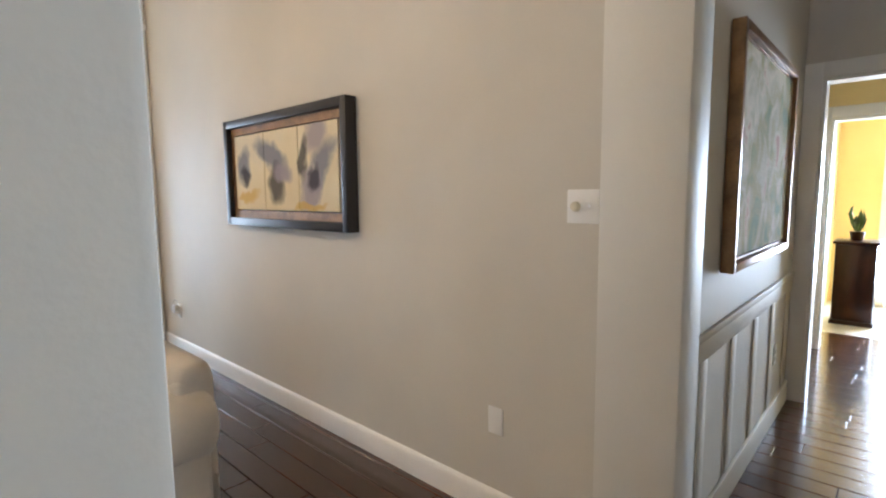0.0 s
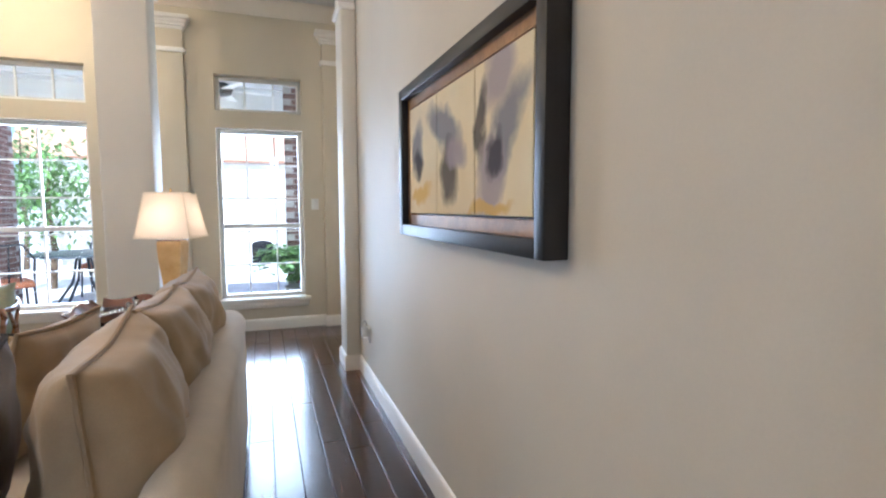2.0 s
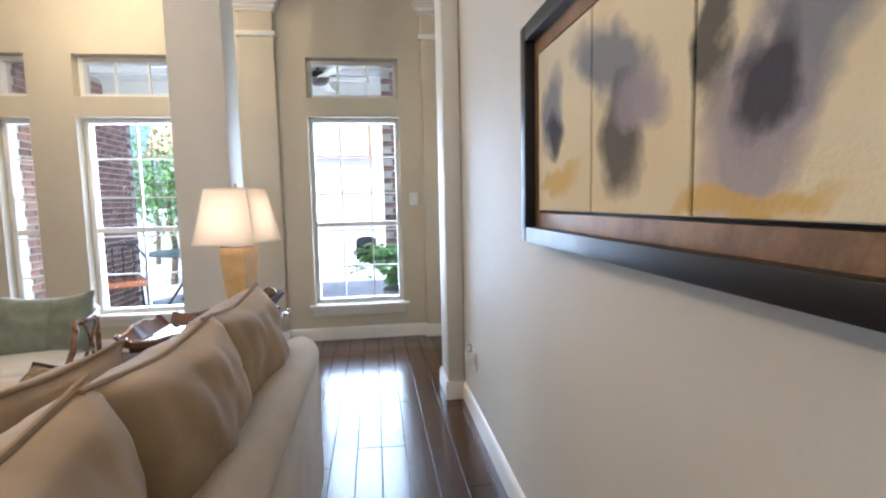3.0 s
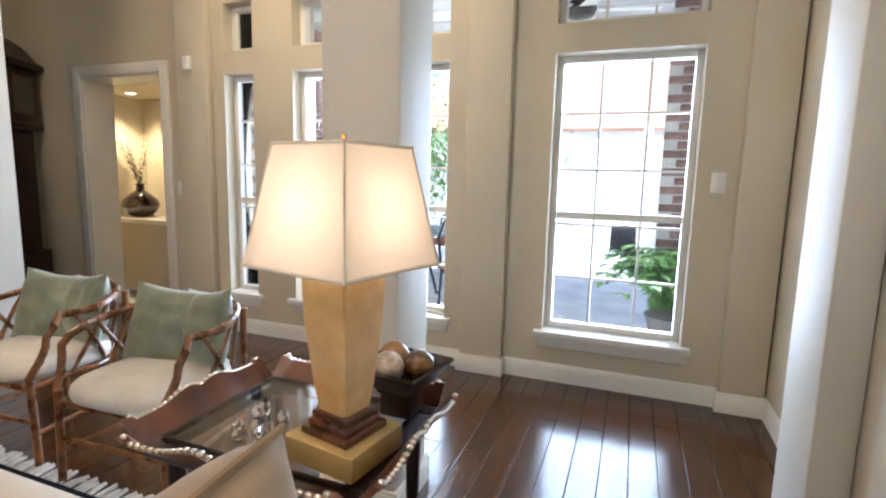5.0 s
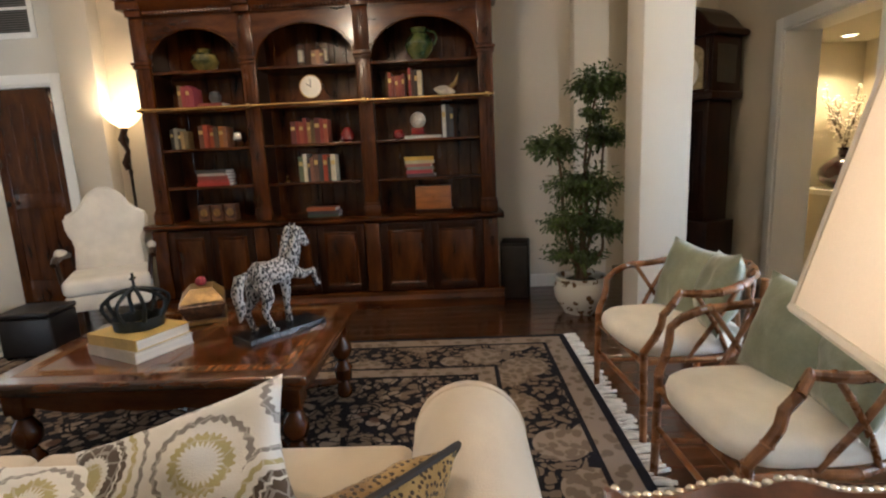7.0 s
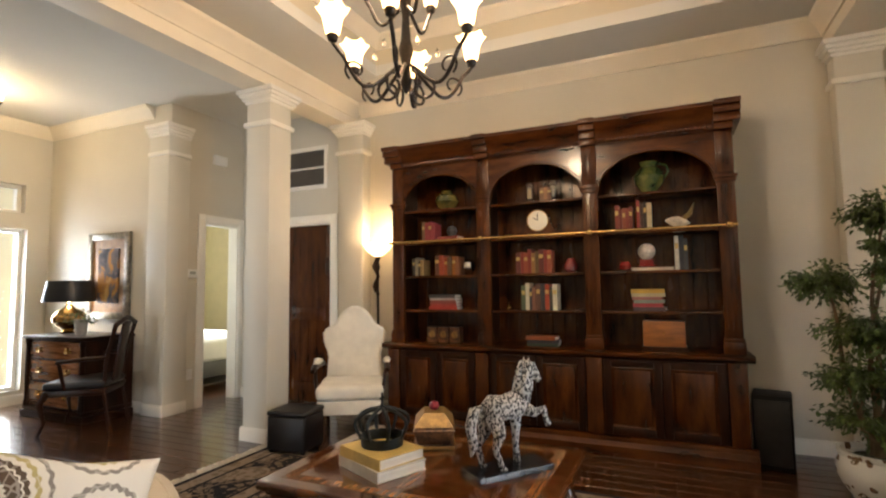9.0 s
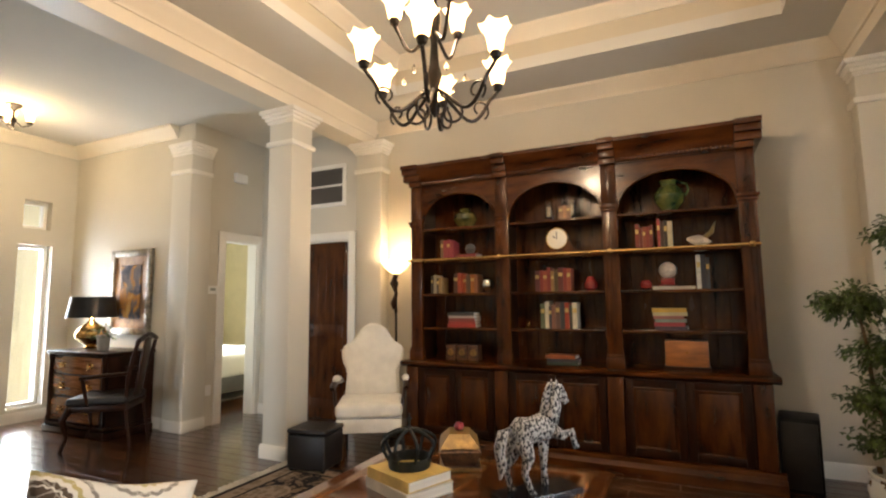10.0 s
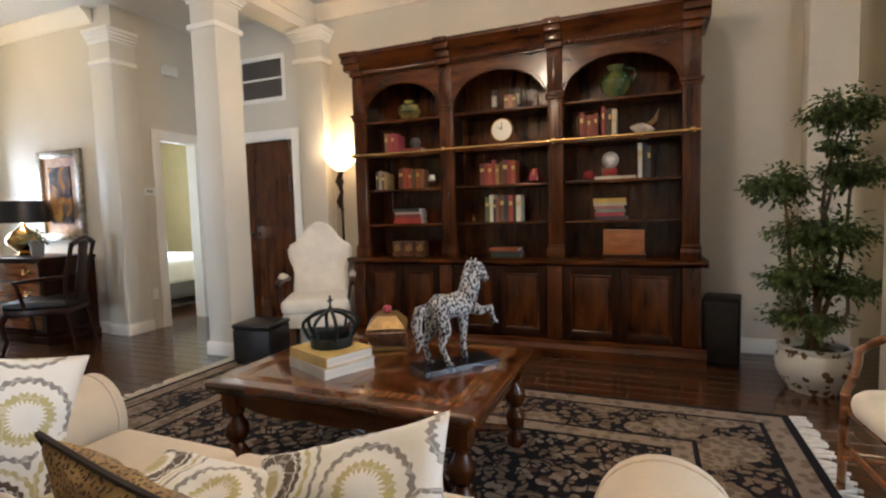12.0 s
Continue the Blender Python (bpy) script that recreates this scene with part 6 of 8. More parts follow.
tree = thing("ficus_tree", pose(FX, FY, 0), "silk ficus tree with tiered leafy clumps in a porcelain pot", "potted tree")
pot = part("pot", lathe(nb(), [(0.13, 0.0), (0.135, 0.02), (0.17, 0.06), (0.205, 0.14), (0.205, 0.20), (0.185, 0.25), (0.195, 0.27), (0.195, 0.285), (0.175, 0.285), (0.17, 0.25)], (0, 0, 0), 28), M_PORC, tree, "white porcelain pot painted with flowers")
part("soil", lathe(nb(), [(0.172, 0.235), (0.10, 0.255), (0.01, 0.262)], (0, 0, 0), 20), M_SOIL, pot, "mossy soil")
clumps = [((0.02, 0.12, 1.70), 0.23, 420), ((0.0, -0.20, 1.28), 0.22, 400), ((0.04, 0.16, 1.34), 0.20, 260), ((0.02, 0.02, 0.98), 0.29, 560), ((0.05, -0.10, 0.72), 0.24, 360), ((0.03, 0.16, 0.66), 0.20, 220), ((0.0, -0.06, 0.46), 0.24, 260), ((0.02, 0.10, 1.50), 0.12, 90)]
for i, (c, r, n) in enumerate(clumps):
    b0 = Vector((random.uniform(-0.04, 0.04), random.uniform(-0.04, 0.04), 0.24))
    pts = []
    for k in range(9):
        f = k / 8
        p = b0.lerp(Vector(c), f)
        wob = 0.05 * math.sin(f * math.pi)
        pts.append(p + Vector((math.sin(f * 5 + i) * wob, math.cos(f * 4 + i * 2) * wob, 0)))
    part("trunk" if i < 4 else "limb", tube(nb(), pts, [0.018 - 0.011 * k / 8 for k in range(9)], 7), M_BARK, tree)
bm = nb()
for c, r, n in clumps:
    twigs = []
    for k in range(n // 2):
        v = Vector((random.gauss(0, 1), random.gauss(0, 1), random.gauss(0, 0.55))).normalized()
        tip = Vector(c) + Vector((v.x * r * random.uniform(0.5, 1.15), v.y * r * random.uniform(0.5, 1.15), v.z * r * 0.8 * random.uniform(0.4, 1.1)))
        st = Vector(c) + (tip - Vector(c)) * 0.25
        for j in range(7):
            p = st.lerp(tip, (j + 0.5) / 7) + Vector((random.uniform(-1, 1), random.uniform(-1, 1), random.uniform(-1, 1))) * 0.012
            d = (tip - st).normalized() + Vector((random.uniform(-1, 1), random.uniform(-1, 1), random.uniform(-1.3, 0.2)))
            leaf(bm, p, d, Vector((random.uniform(-0.5, 0.5), random.uniform(-0.5, 0.5), 1)), random.uniform(0.026, 0.046), random.uniform(0.008, 0.013))
tagged(part("crown", bm, M_LEAF, tree, "small dark green leaves", 0), kind="stuff")

# ---- lit niche beyond the cased opening ----
NY = YB + 0.28
wall("wall_niche_left", "y", NY, NY + 0.95, -6.17, -6.05, 0, 2.3, (), M_WALL_WARM, "tan plaster side wall of the niche")
wall("wall_niche_right", "y", NY, NY + 0.95, -4.10, -3.98, 0, 2.3, (), M_WALL_WARM, "tan plaster side wall of the niche")
wall("wall_niche_back", "x", -6.17, -3.98, NY + 0.95, NY + 1.05, 0, 2.3, (), M_WALL_WARM, "tan plaster back wall of the niche")
slab("ceiling_niche", -6.17, -3.98, NY, NY + 1.05, 2.12, 2.2, M_WALL_WARM, "low plaster ceiling of the niche", "ceiling")
slab("wall_niche_ledge", -6.05, -4.10, NY + 0.40, NY + 0.949, 0.0, 0.74, M_WALL_WARM, "tan plaster ledge wall under the niche shelf", "wall")
slab("trim_niche_shelf", -6.05, -4.10, NY + 0.37, NY + 0.948, 0.74, 0.785, M_TRIM, "white painted niche shelf", "shelf")
cl = thing("downlight", pose(-5.73, NY + 0.55, 2.119), "small recessed downlight over the niche", "downlight")
part("trim_ring", tube(nb(), [(0.06 * math.cos(2 * math.pi * k / 20), 0.06 * math.sin(2 * math.pi * k / 20), -0.003) for k in range(20)], 0.008, 6, True), M_TRIM, cl)
part("lens", lathe(nb(), [(0.055, -0.004), (0.05, -0.001)], (0, 0, 0), 20), M_BULB, cl)
spot = bpy.data.lights.new("niche_downlight", "SPOT")
spot.energy, spot.color, spot.spot_size, spot.spot_blend, spot.shadow_soft_size = 58, (1.0, 0.72, 0.36), radians(110), 0.7, 0.05
new("niche_downlight", spot).matrix_world = look((-5.73, NY + 0.55, 2.10), (-5.75, NY + 0.66, 0.9))
M_VASE = mat("dark_glazed_vase", (0.035, 0.010, 0.012), 0.10, var=0.3, scale=8, bump=0.01, coat=0.7)
M_BLOSSOM = mat("cream_blossom", (0.80, 0.72, 0.58), 0.7, var=0.1, scale=30)
vz = NY + 0.62
va = thing("vase", pose(-5.76, vz, 0.785), "round dark glazed vase holding pale blossom twigs", "vase")
part("body", lathe(nb(), [(0.07, 0), (0.10, 0.01), (0.165, 0.07), (0.19, 0.13), (0.175, 0.19), (0.10, 0.26), (0.045, 0.30), (0.04, 0.35), (0.055, 0.37), (0.045, 0.37), (0.035, 0.34)], (0, 0, 0), 28), M_VASE, va)
tw, bl = nb(), nb()
for k in range(16):
    a, s = random.uniform(0, 6.28), random.uniform(0.10, 0.30)
    tip = Vector((s * math.cos(a), 0.45 * s * math.sin(a), random.uniform(0.62, 0.95)))
    pts = [Vector((0, 0, 0.34)).lerp(tip, f / 6) + Vector((0.03 * math.sin(f * 2 + k), 0.02 * math.cos(f + k), 0)) * (f / 6) for f in range(7)]
    tube(tw, pts, 0.003, 5)
    for p in pts[2:]:
        for j in range(5):
            q = p + Vector((random.gauss(0, 0.022), random.gauss(0, 0.018), random.gauss(0, 0.022)))
            r = random.uniform(0.008, 0.015)
            lathe(bl, [(0.001, -r), (r, 0), (0.001, r * 0.7)], q, 5)
part("twigs", tw, M_BARK, va)
tagged(part("blossoms", bl, M_BLOSSOM, va, "pale cream blossoms"), kind="stuff")

# ---- tall clock ----
M_DIAL = mat("brass_dial", (0.62, 0.52, 0.30), 0.35, metal=0.4, var=0.2, scale=20)
M_IVDIAL = mat("ivory_dial", (0.80, 0.76, 0.64), 0.4, var=0.04)
gc = thing("grandfather_clock", pose(-5.92, YB - 0.36, 0, 0, 0, 28) @ Matrix.Scale(1.07, 4), "dark mahogany grandfather clock with arched hood", "clock")
part("plinth", box(box(nb(), (-0.29, -0.20, 0), (0.29, 0.20, 0.10), 0.01), (-0.26, -0.17, 0.10), (0.26, 0.19, 0.50), 0.008), M_DARKWOOD, gc)
part("trunk", box(nb(), (-0.20, -0.13, 0.50), (0.20, 0.17, 1.52), 0.006), M_DARKWOOD, gc)
part("trunk_door", box(nb(), (-0.15, -0.142, 0.58), (0.15, -0.130, 1.44), 0.006), M_DARKWOOD, gc)
bm = box(nb(), (-0.27, -0.19, 1.52), (0.27, 0.20, 1.58), 0.012)
box(bm, (-0.25, -0.17, 1.58), (0.25, 0.19, 2.02), 0.006)
part("hood", bm, M_DARKWOOD, gc)
bm = nb()
pts = [(-0.31, 2.02), (0.31, 2.02), (0.31, 2.06), (0.24, 2.10), (0.16, 2.20), (0.06, 2.275), (0.0, 2.285), (-0.06, 2.275), (-0.16, 2.20), (-0.24, 2.10), (-0.31, 2.06)]
prism(bm, pts, "y", -0.22, 0.20)
bmesh.ops.bevel(bm, geom=bm.edges[:], offset=0.008, segments=2, affect="EDGES")
part("bonnet", bm, M_DARKWOOD, gc)
part("dial_plate", prism(nb(), arch_poly(-0.17, 0.17, 1.61, 1.88, 1.98)[::-1], "y", -0.182, -0.171), M_DIAL, gc, "brass dial plate")
dl = lathe(nb(), [(0.135, 0), (0.135, 0.004), (0.13, 0.006)], (0, 0, 0), 32)
part("dial", xf(dl, pose(0, -0.182, 1.75, 90)), M_IVDIAL, gc, "ivory clock dial")
for s in (-1, 1):
    part("hood_column", lathe(nb(), [(0.018, 1.59), (0.014, 1.64), (0.014, 1.95), (0.018, 2.0)], (s * 0.215, -0.185, 0), 12), M_DARKWOOD, gc)
    part("hood_side_glass", box(nb(), (s * 0.251, -0.12, 1.65), (s * 0.254, 0.12, 1.95)), M_GLASS, gc)
part("lenticle", box(nb(), (-0.10, -0.146, 0.75), (0.10, -0.142, 1.35)), M_GLASS, gc)

# ---- foyer chest, lamp, picture, chair ----
M_CHEST = mat("chest_veneer", (0.26, 0.10, 0.035), 0.22, var=0.3, scale=6, bump=0.03, fine=40, stretch=(1, 3, 8), coat=0.6, col2=(0.42, 0.18, 0.065))
CD = thing("chest_of_drawers", pose(-4.33, -2.38, 0, 0, 0, 90) @ Matrix.Diagonal((1, 1, 1.08, 1)), "low mahogany chest with three brass handled drawers", "chest of drawers")
cw, cdp = 0.50, 0.25
part("carcass", box(nb(), (-cw, -cdp + 0.02, 0.10), (cw, cdp, 0.74)), M_DARKWOOD, CD)
part("top", box(nb(), (-cw - 0.03, -cdp - 0.02, 0.74), (cw + 0.03, cdp, 0.775), 0.010, 3), M_DARKWOOD, CD)
bm = box(nb(), (-cw - 0.03, -cdp - 0.02, 0), (cw + 0.03, cdp, 0.06), 0.008)
box(bm, (-cw - 0.015, -cdp - 0.008, 0.06), (cw + 0.015, cdp, 0.10), 0.012)
part("plinth", bm, M_DARKWOOD, CD)
for s in (-1, 1):
    bm = lathe(nb(), [(0.03, 0.10), (0.03, 0.14), (0.022, 0.16), (0.026, 0.40), (0.022, 0.68), (0.03, 0.70), (0.03, 0.74)], (s * (cw - 0.035), -cdp + 0.01, 0), 14)
    part("corner_column", bm, M_DARKWOOD, CD)
for z0, z1 in ((0.12, 0.335), (0.35, 0.545), (0.56, 0.725)):
    dr = part("drawer", box(nb(), (-cw + 0.08, -cdp, z0), (cw - 0.08, -cdp + 0.02, z1), 0.005), M_CHEST, CD, "polished veneer drawer front")
    for u in (-0.24, 0.24):
        zc = (z0 + z1) / 2
        bm = box(nb(), (u - 0.05, -cdp - 0.004, zc - 0.025), (u + 0.05, -cdp, zc + 0.025), 0.003)
        tube(bm, [(u - 0.04, -cdp - 0.006, zc + 0.008), (u - 0.03, -cdp - 0.02, zc - 0.018), (u, -cdp - 0.024, zc - 0.025), (u + 0.03, -cdp - 0.02, zc - 0.018), (u + 0.04, -cdp - 0.006, zc + 0.008)], 0.005, 6)
        part("handle", bm, M_BRASS, dr, "brass bail handle")
M_DARKSHADE = mat("black_paper_shade", (0.018, 0.020, 0.024), 0.35, var=0.15, scale=8, bump=0.02)
bl_ = thing("brass_lamp", pose(-4.34, -2.62, 0.838) @ Matrix.Scale(0.9, 4), "round brass table lamp with black drum shade", "table lamp")
part("body", lathe(nb(), [(0.07, 0), (0.075, 0.015), (0.05, 0.03), (0.10, 0.07), (0.165, 0.14), (0.17, 0.19), (0.13, 0.26), (0.06, 0.31), (0.03, 0.34), (0.035, 0.36), (0.012, 0.38), (0.012, 0.62)], (0, 0, 0), 28), M_BRASS, bl_)
bm = lathe(nb(), [(0.27, 0.38), (0.23, 0.63)], (0, 0, 0), 32, 1.0, 1.0)
bmesh.ops.delete(bm, geom=[f for f in bm.faces if len(f.verts) > 4], context="FACES")
bmesh.ops.solidify(bm, geom=bm.faces[:], thickness=0.004)
part("shade", bm, M_DARKSHADE, bl_, "black drum shade")
part("spider", tube(nb(), [(-0.23, 0, 0.615), (0.23, 0, 0.615)], 0.003, 6), M_BRASS, bl_)
lamp_point("brass_lamp_bulb", (-4.34, -2.62, 0.838 + 0.45), 7, (1.0, 0.76, 0.46), 0.04)
bk = thing("small_planter", pose(-4.26, -2.25, 0.838), "small grey pot with trailing ivy on the chest", "potted plant")
part("pot", lathe(nb(), [(0.05, 0), (0.06, 0.10), (0.07, 0.16), (0.062, 0.16)], (0, 0, 0), 16), mat("grey_pot", (0.30, 0.30, 0.29), 0.5), bk)
bm = nb()
for k in range(90):
    a = random.uniform(0, 6.28)
    r = random.uniform(0.0, 0.13)
    leaf(bm, Vector((r * math.cos(a), r * math.sin(a), 0.17 + random.uniform(-0.02, 0.10) - r * 0.3)), Vector((math.cos(a), math.sin(a), random.uniform(-0.8, 0.6))), Vector((0, 0, 1)), 0.05, 0.016)
part("leaves", bm, M_LEAF, bk, "small green leaves", 0)
M_SILVER = mat("antique_silver_frame", (0.34, 0.30, 0.23), 0.35, metal=0.7, var=0.35, scale=20, bump=0.3)
framed("foyer_picture", pose(-4.60, -2.34, 1.46, 0, 0, 90), 0.72, 0.96, 0.04, 0.075, M_SILVER, M_GOLDLIP, M_GARDEN, "wide silver framed autumn picture above the chest", 1, 0.10)


def side_chair(at):
    t = thing("desk_armchair", at, "dark carved wooden armchair with black leather seat", "armchair")
    part("seat", box(nb(), (-0.27, -0.26, 0.40), (0.27, 0.24, 0.47), 0.025, 3), M_BLACK, t)
    part("seat_rail", box(nb(), (-0.26, -0.25, 0.34), (0.26, 0.24, 0.40), 0.008), M_DARKWOOD, t)
    for s in (-1, 1):
        part("leg", tube(nb(), [(s * 0.24, -0.23, 0.38), (s * 0.27, -0.27, 0.28), (s * 0.25, -0.24, 0.12), (s * 0.27, -0.28, 0.0)], [0.034, 0.028, 0.015, 0.02], 8), M_DARKWOOD, t)
        part("leg", tube(nb(), [(s * 0.23, 0.22, 0.40), (s * 0.23, 0.28, 0.0)], 0.018, 8), M_DARKWOOD, t)
        part("back_post", tube(nb(), [(s * 0.23, 0.22, 0.40), (s * 0.24, 0.24, 0.66), (s * 0.25, 0.31, 0.98)], 0.02, 8), M_DARKWOOD, t)
        part("armrest", tube(nb(), [(s * 0.24, 0.25, 0.68), (s * 0.29, 0.05, 0.67), (s * 0.30, -0.14, 0.65)], 0.018, 8), M_DARKWOOD, t)
        part("arm_post", tube(nb(), [(s * 0.30, -0.12, 0.65), (s * 0.28, -0.10, 0.52), (s * 0.26, -0.08, 0.40)], 0.016, 8), M_DARKWOOD, t)
    part("top_rail", tube(nb(), [(-0.25, 0.31, 0.97), (-0.1, 0.32, 1.01), (0, 0.32, 1.03), (0.1, 0.32, 1.01), (0.25, 0.31, 0.97)], 0.024, 8), M_DARKWOOD, t)
    part("splat", xf(box(nb(), (-0.09, -0.01, 0.0), (0.09, 0.01, 0.56), 0.004), pose(0, 0.24, 0.44, -8)), M_DARKWOOD, t)


side_chair(pose(-4.03, -1.72, 0, 0, 0, 38))

# ---- bedroom seen through the doorway ----
wall("wall_bedroom_back", "x", -8.2, -4.74, -5.3, -5.16, 0, 2.9, (), mat("bedroom_paint", (0.55, 0.47, 0.27), 0.7, var=0.04), "olive yellow painted bedroom wall")
wall("wall_bedroom_side", "y", -5.16, -1.44, -8.2, -8.06, 0, 2.9, (), bpy.data.materials["bedroom_paint"], "olive yellow painted bedroom wall")
wall("wall_bedroom_near", "x", -8.2, XB - 0.2, -1.54, -1.40, 0, 2.9, (), bpy.data.materials["bedroom_paint"], "olive yellow painted bedroom wall")
wall("wall_bedroom_east", "y", -5.16, -3.83, -4.74, -4.60, 0, 2.9, (), bpy.data.materials["bedroom_paint"], "olive yellow painted bedroom wall")
slab("ceiling_bedroom", -8.2, -4.70, -5.3, -1.44, 2.9, 3.0, M_CEIL, "plain bedroom ceiling", "ceiling")
slab("floor_bedroom", -8.2, -6.6, -5.3, -1.3, -0.12, 0.0, M_SUBFLOOR, "dark bedroom floor", "floor")
slab("floor_bedroom_south", -6.6, -4.60, -5.3, -3.9, -0.12, 0.0, M_SUBFLOOR, "dark bedroom floor", "floor")
M_LINEN = mat("white_bedding", (0.72, 0.68, 0.60), 0.9, var=0.05, scale=5, bump=0.2, fine=60)
bed = thing("bed", pose(-6.2, -3.15, 0, 0, 0, 0) @ Matrix.Scale(1.08, 4), "made bed with white cover and pillows in the bedroom", "bed")
part("bed_frame", box(nb(), (-0.9, -0.8, 0.12), (1.0, 0.85, 0.34), 0.02), mat("bed_grey", (0.12, 0.11, 0.10), 0.6), bed)
part("cover", box(nb(), (-0.92, -0.82, 0.30), (1.02, 0.87, 0.58), 0.06, 4), M_LINEN, bed)
part("headboard", box(nb(), (-0.95, -0.98, 0.0), (1.05, -0.84, 0.95), 0.03, 3), mat("headboard_tan", (0.42, 0.30, 0.16), 0.7), bed)
part("pillow", xf(pillow(nb(), 0.6, 0.42, 0.18, 12, 0.06, 71), pose(0.3, -0.62, 0.76, -18)), M_LINEN, bed)
part("pillow", xf(pillow(nb(), 0.6, 0.42, 0.18, 12, 0.06, 72), pose(-0.4, -0.62, 0.76, -18)), M_LINEN, bed)
br_ = thing("bedroom_rug", pose(-6.15, -2.75, 0.002), "pale bordered rug on the bedroom floor", "rug")
part("rug_body", box(nb(), (-0.9, -0.5, 0), (0.7, 0.35, 0.010), 0.003, 1), mat("bedroom_rug_wool", (0.42, 0.38, 0.31), 0.95, var=0.25, scale=14, bump=0.3, fine=160), br_)
cu = thing("curtain", pose(-6.75, -5.10, 0), "dark grey floor length curtain", "curtain")
bm = nb()
pr = []
for k in range(41):
    pr.append((-0.35 + 0.7 * k / 40, 0.05 + 0.025 * math.sin(k * 0.9)))
pr += [(x, y + 0.012) for x, y in reversed(pr)]
part("drape", prism(bm, pr, "z", 0.02, 2.6), mat("grey_curtain", (0.10, 0.10, 0.11), 0.8), cu)
window_light("skylight_e", (-7.9, -3.2, 1.6), 90, -90, 1.2, 1.4, 110)

# ---- breakfast room at the end of the hall ----
ds = thing("tall_cabinet", pose(4.92, 0.09, 0, 0, 0, -90), "dark wooden cabinet in the breakfast room", "cabinet")
part("body", box(nb(), (-0.12, -0.2, 0.04), (0.20, 0.2, 0.80), 0.006), M_DARKWOOD, ds)
part("top", box(nb(), (-0.14, -0.22, 0.80), (0.22, 0.22, 0.83), 0.006), M_DARKWOOD, ds)
part("plinth", box(nb(), (-0.13, -0.21, 0), (0.21, 0.21, 0.04)), M_DARKWOOD, ds)
sn_ = thing("snake_plant", pose(4.92, 0.06, 0.83), "small upright green plant in a dark pot", "potted plant")
part("pot", lathe(nb(), [(0.05, 0), (0.065, 0.09), (0.058, 0.09)], (0, 0, 0), 14), M_DARKWOOD, sn_)
bm = nb()
for k in range(14):
    a = k * 2.4
    leaf(bm, Vector((0.02 * math.cos(a), 0.02 * math.sin(a), 0.08)), Vector((0.35 * math.cos(a), 0.35 * math.sin(a), 1)), Vector((math.cos(a), math.sin(a), 0.2)), random.uniform(0.16, 0.28), 0.022)
part("leaves", bm, M_LEAF, sn_, "upright green leaves", 0)
gd = thing("door_3", pose(6.02, -0.63, 0, 0, 0, -90), "white glazed door to the garden", "door", kind="structure")
for a, b in (((-0.46, 0.0), (-0.34, 1.97)), ((0.34, 0.0), (0.46, 1.97)), ((-0.34, 1.85), (0.34, 1.97)), ((-0.34, 0.0), (0.34, 0.25))):
    part("door_frame", box(nb(), (a[0], 0, a[1]), (b[0], 0.045, b[1]), 0.005), M_TRIM, gd)
pg = part("pane", box(nb(), (-0.34, 0.02, 0.25), (0.34, 0.026, 1.85)), M_PANE, gd, "clear door glass", 0)
pg.visible_shadow = False
part("handle", tube(nb(), [(-0.40, -0.04, 1.0), (-0.40, -0.04, 0.98), (-0.30, -0.04, 0.98)], 0.009, 6), M_BRASS, gd, "brass lever handle")
casing("door_casing_garden", "y", -1.1, -0.16, 6.0, -1, 1.98, 0.10, "white casing round the garden door", jamb=False)
pc = thing("hall_picture", pose(3.2, 0.335, 1.25, 0, 0, 0), "small dark framed picture in the passage", "picture")
part("frame", box(nb(), (-0.12, -0.02, -0.18), (0.12, 0, 0.18), 0.004), M_GOLDLIP, pc)
part("print", box(nb(), (-0.09, -0.023, -0.15), (0.09, -0.02, 0.15)), M_FLORAL, pc, smooth=0)

# ---- things on the coffee table ----
M_PAGES = mat("book_pages", (0.84, 0.81, 0.72), 0.85, var=0.08, scale=4, bump=0.3, fine=200, stretch=(1, 1, 14))
TT = 0.5012


def flat_book(x, y, z, w, d, h, rz_, col, label, group, name="book"):
    t = thing(name, pose(x, y, z, 0, 0, rz_), label, "book", group)
    key = "cover_%02d%02d%02d" % tuple(int(c * 99) for c in col)
    m = bpy.data.materials.get(key) or mat(key, col, 0.5, var=0.15, scale=12, bump=0.05)
    c = min(0.004, h * 0.12)
    bm = box(nb(), (-w / 2, -d / 2, 0), (w / 2, d / 2, c))
    box(bm, (-w / 2, -d / 2, h - c), (w / 2, d / 2, h))
    box(bm, (-w / 2, -d / 2, c), (-w / 2 + c, d / 2, h - c))
    part("cover", bm, m, t, smooth=0)
    part("page_block", box(nb(), (-w / 2 + c, -d / 2 + 0.004, c), (w / 2 - 0.004, d / 2 - 0.004, h - c)), M_PAGES, t, smooth=0)
    return t


g = "books on the coffee table"
flat_book(-2.93, 2.21, TT, 0.25, 0.31, 0.045, 155, (0.62, 0.60, 0.52), "thick white art book lying flat on the table", g)
flat_book(-2.93, 2.21, TT + 0.045, 0.24, 0.29, 0.045, 158, (0.62, 0.46, 0.14), "thick yellow and white art book under the crown", g)
M_VERD = mat("verdigris_iron", (0.030, 0.040, 0.045), 0.45, metal=0.6, var=0.4, scale=16, bump=0.15)
cw_ = thing("metal_crown", pose(-2.95, 2.20, TT + 0.09) @ Matrix.Scale(0.9, 4), "dark blue grey metal crown ornament on the books", "ornament")
ringp = [(0.10 * math.cos(2 * math.pi * k / 28), 0.10 * math.sin(2 * math.pi * k / 28)) for k in range(28)]
bm = lathe(nb(), [(0.098, 0), (0.102, 0.0), (0.108, 0.05), (0.104, 0.05)], (0, 0, 0), 28)
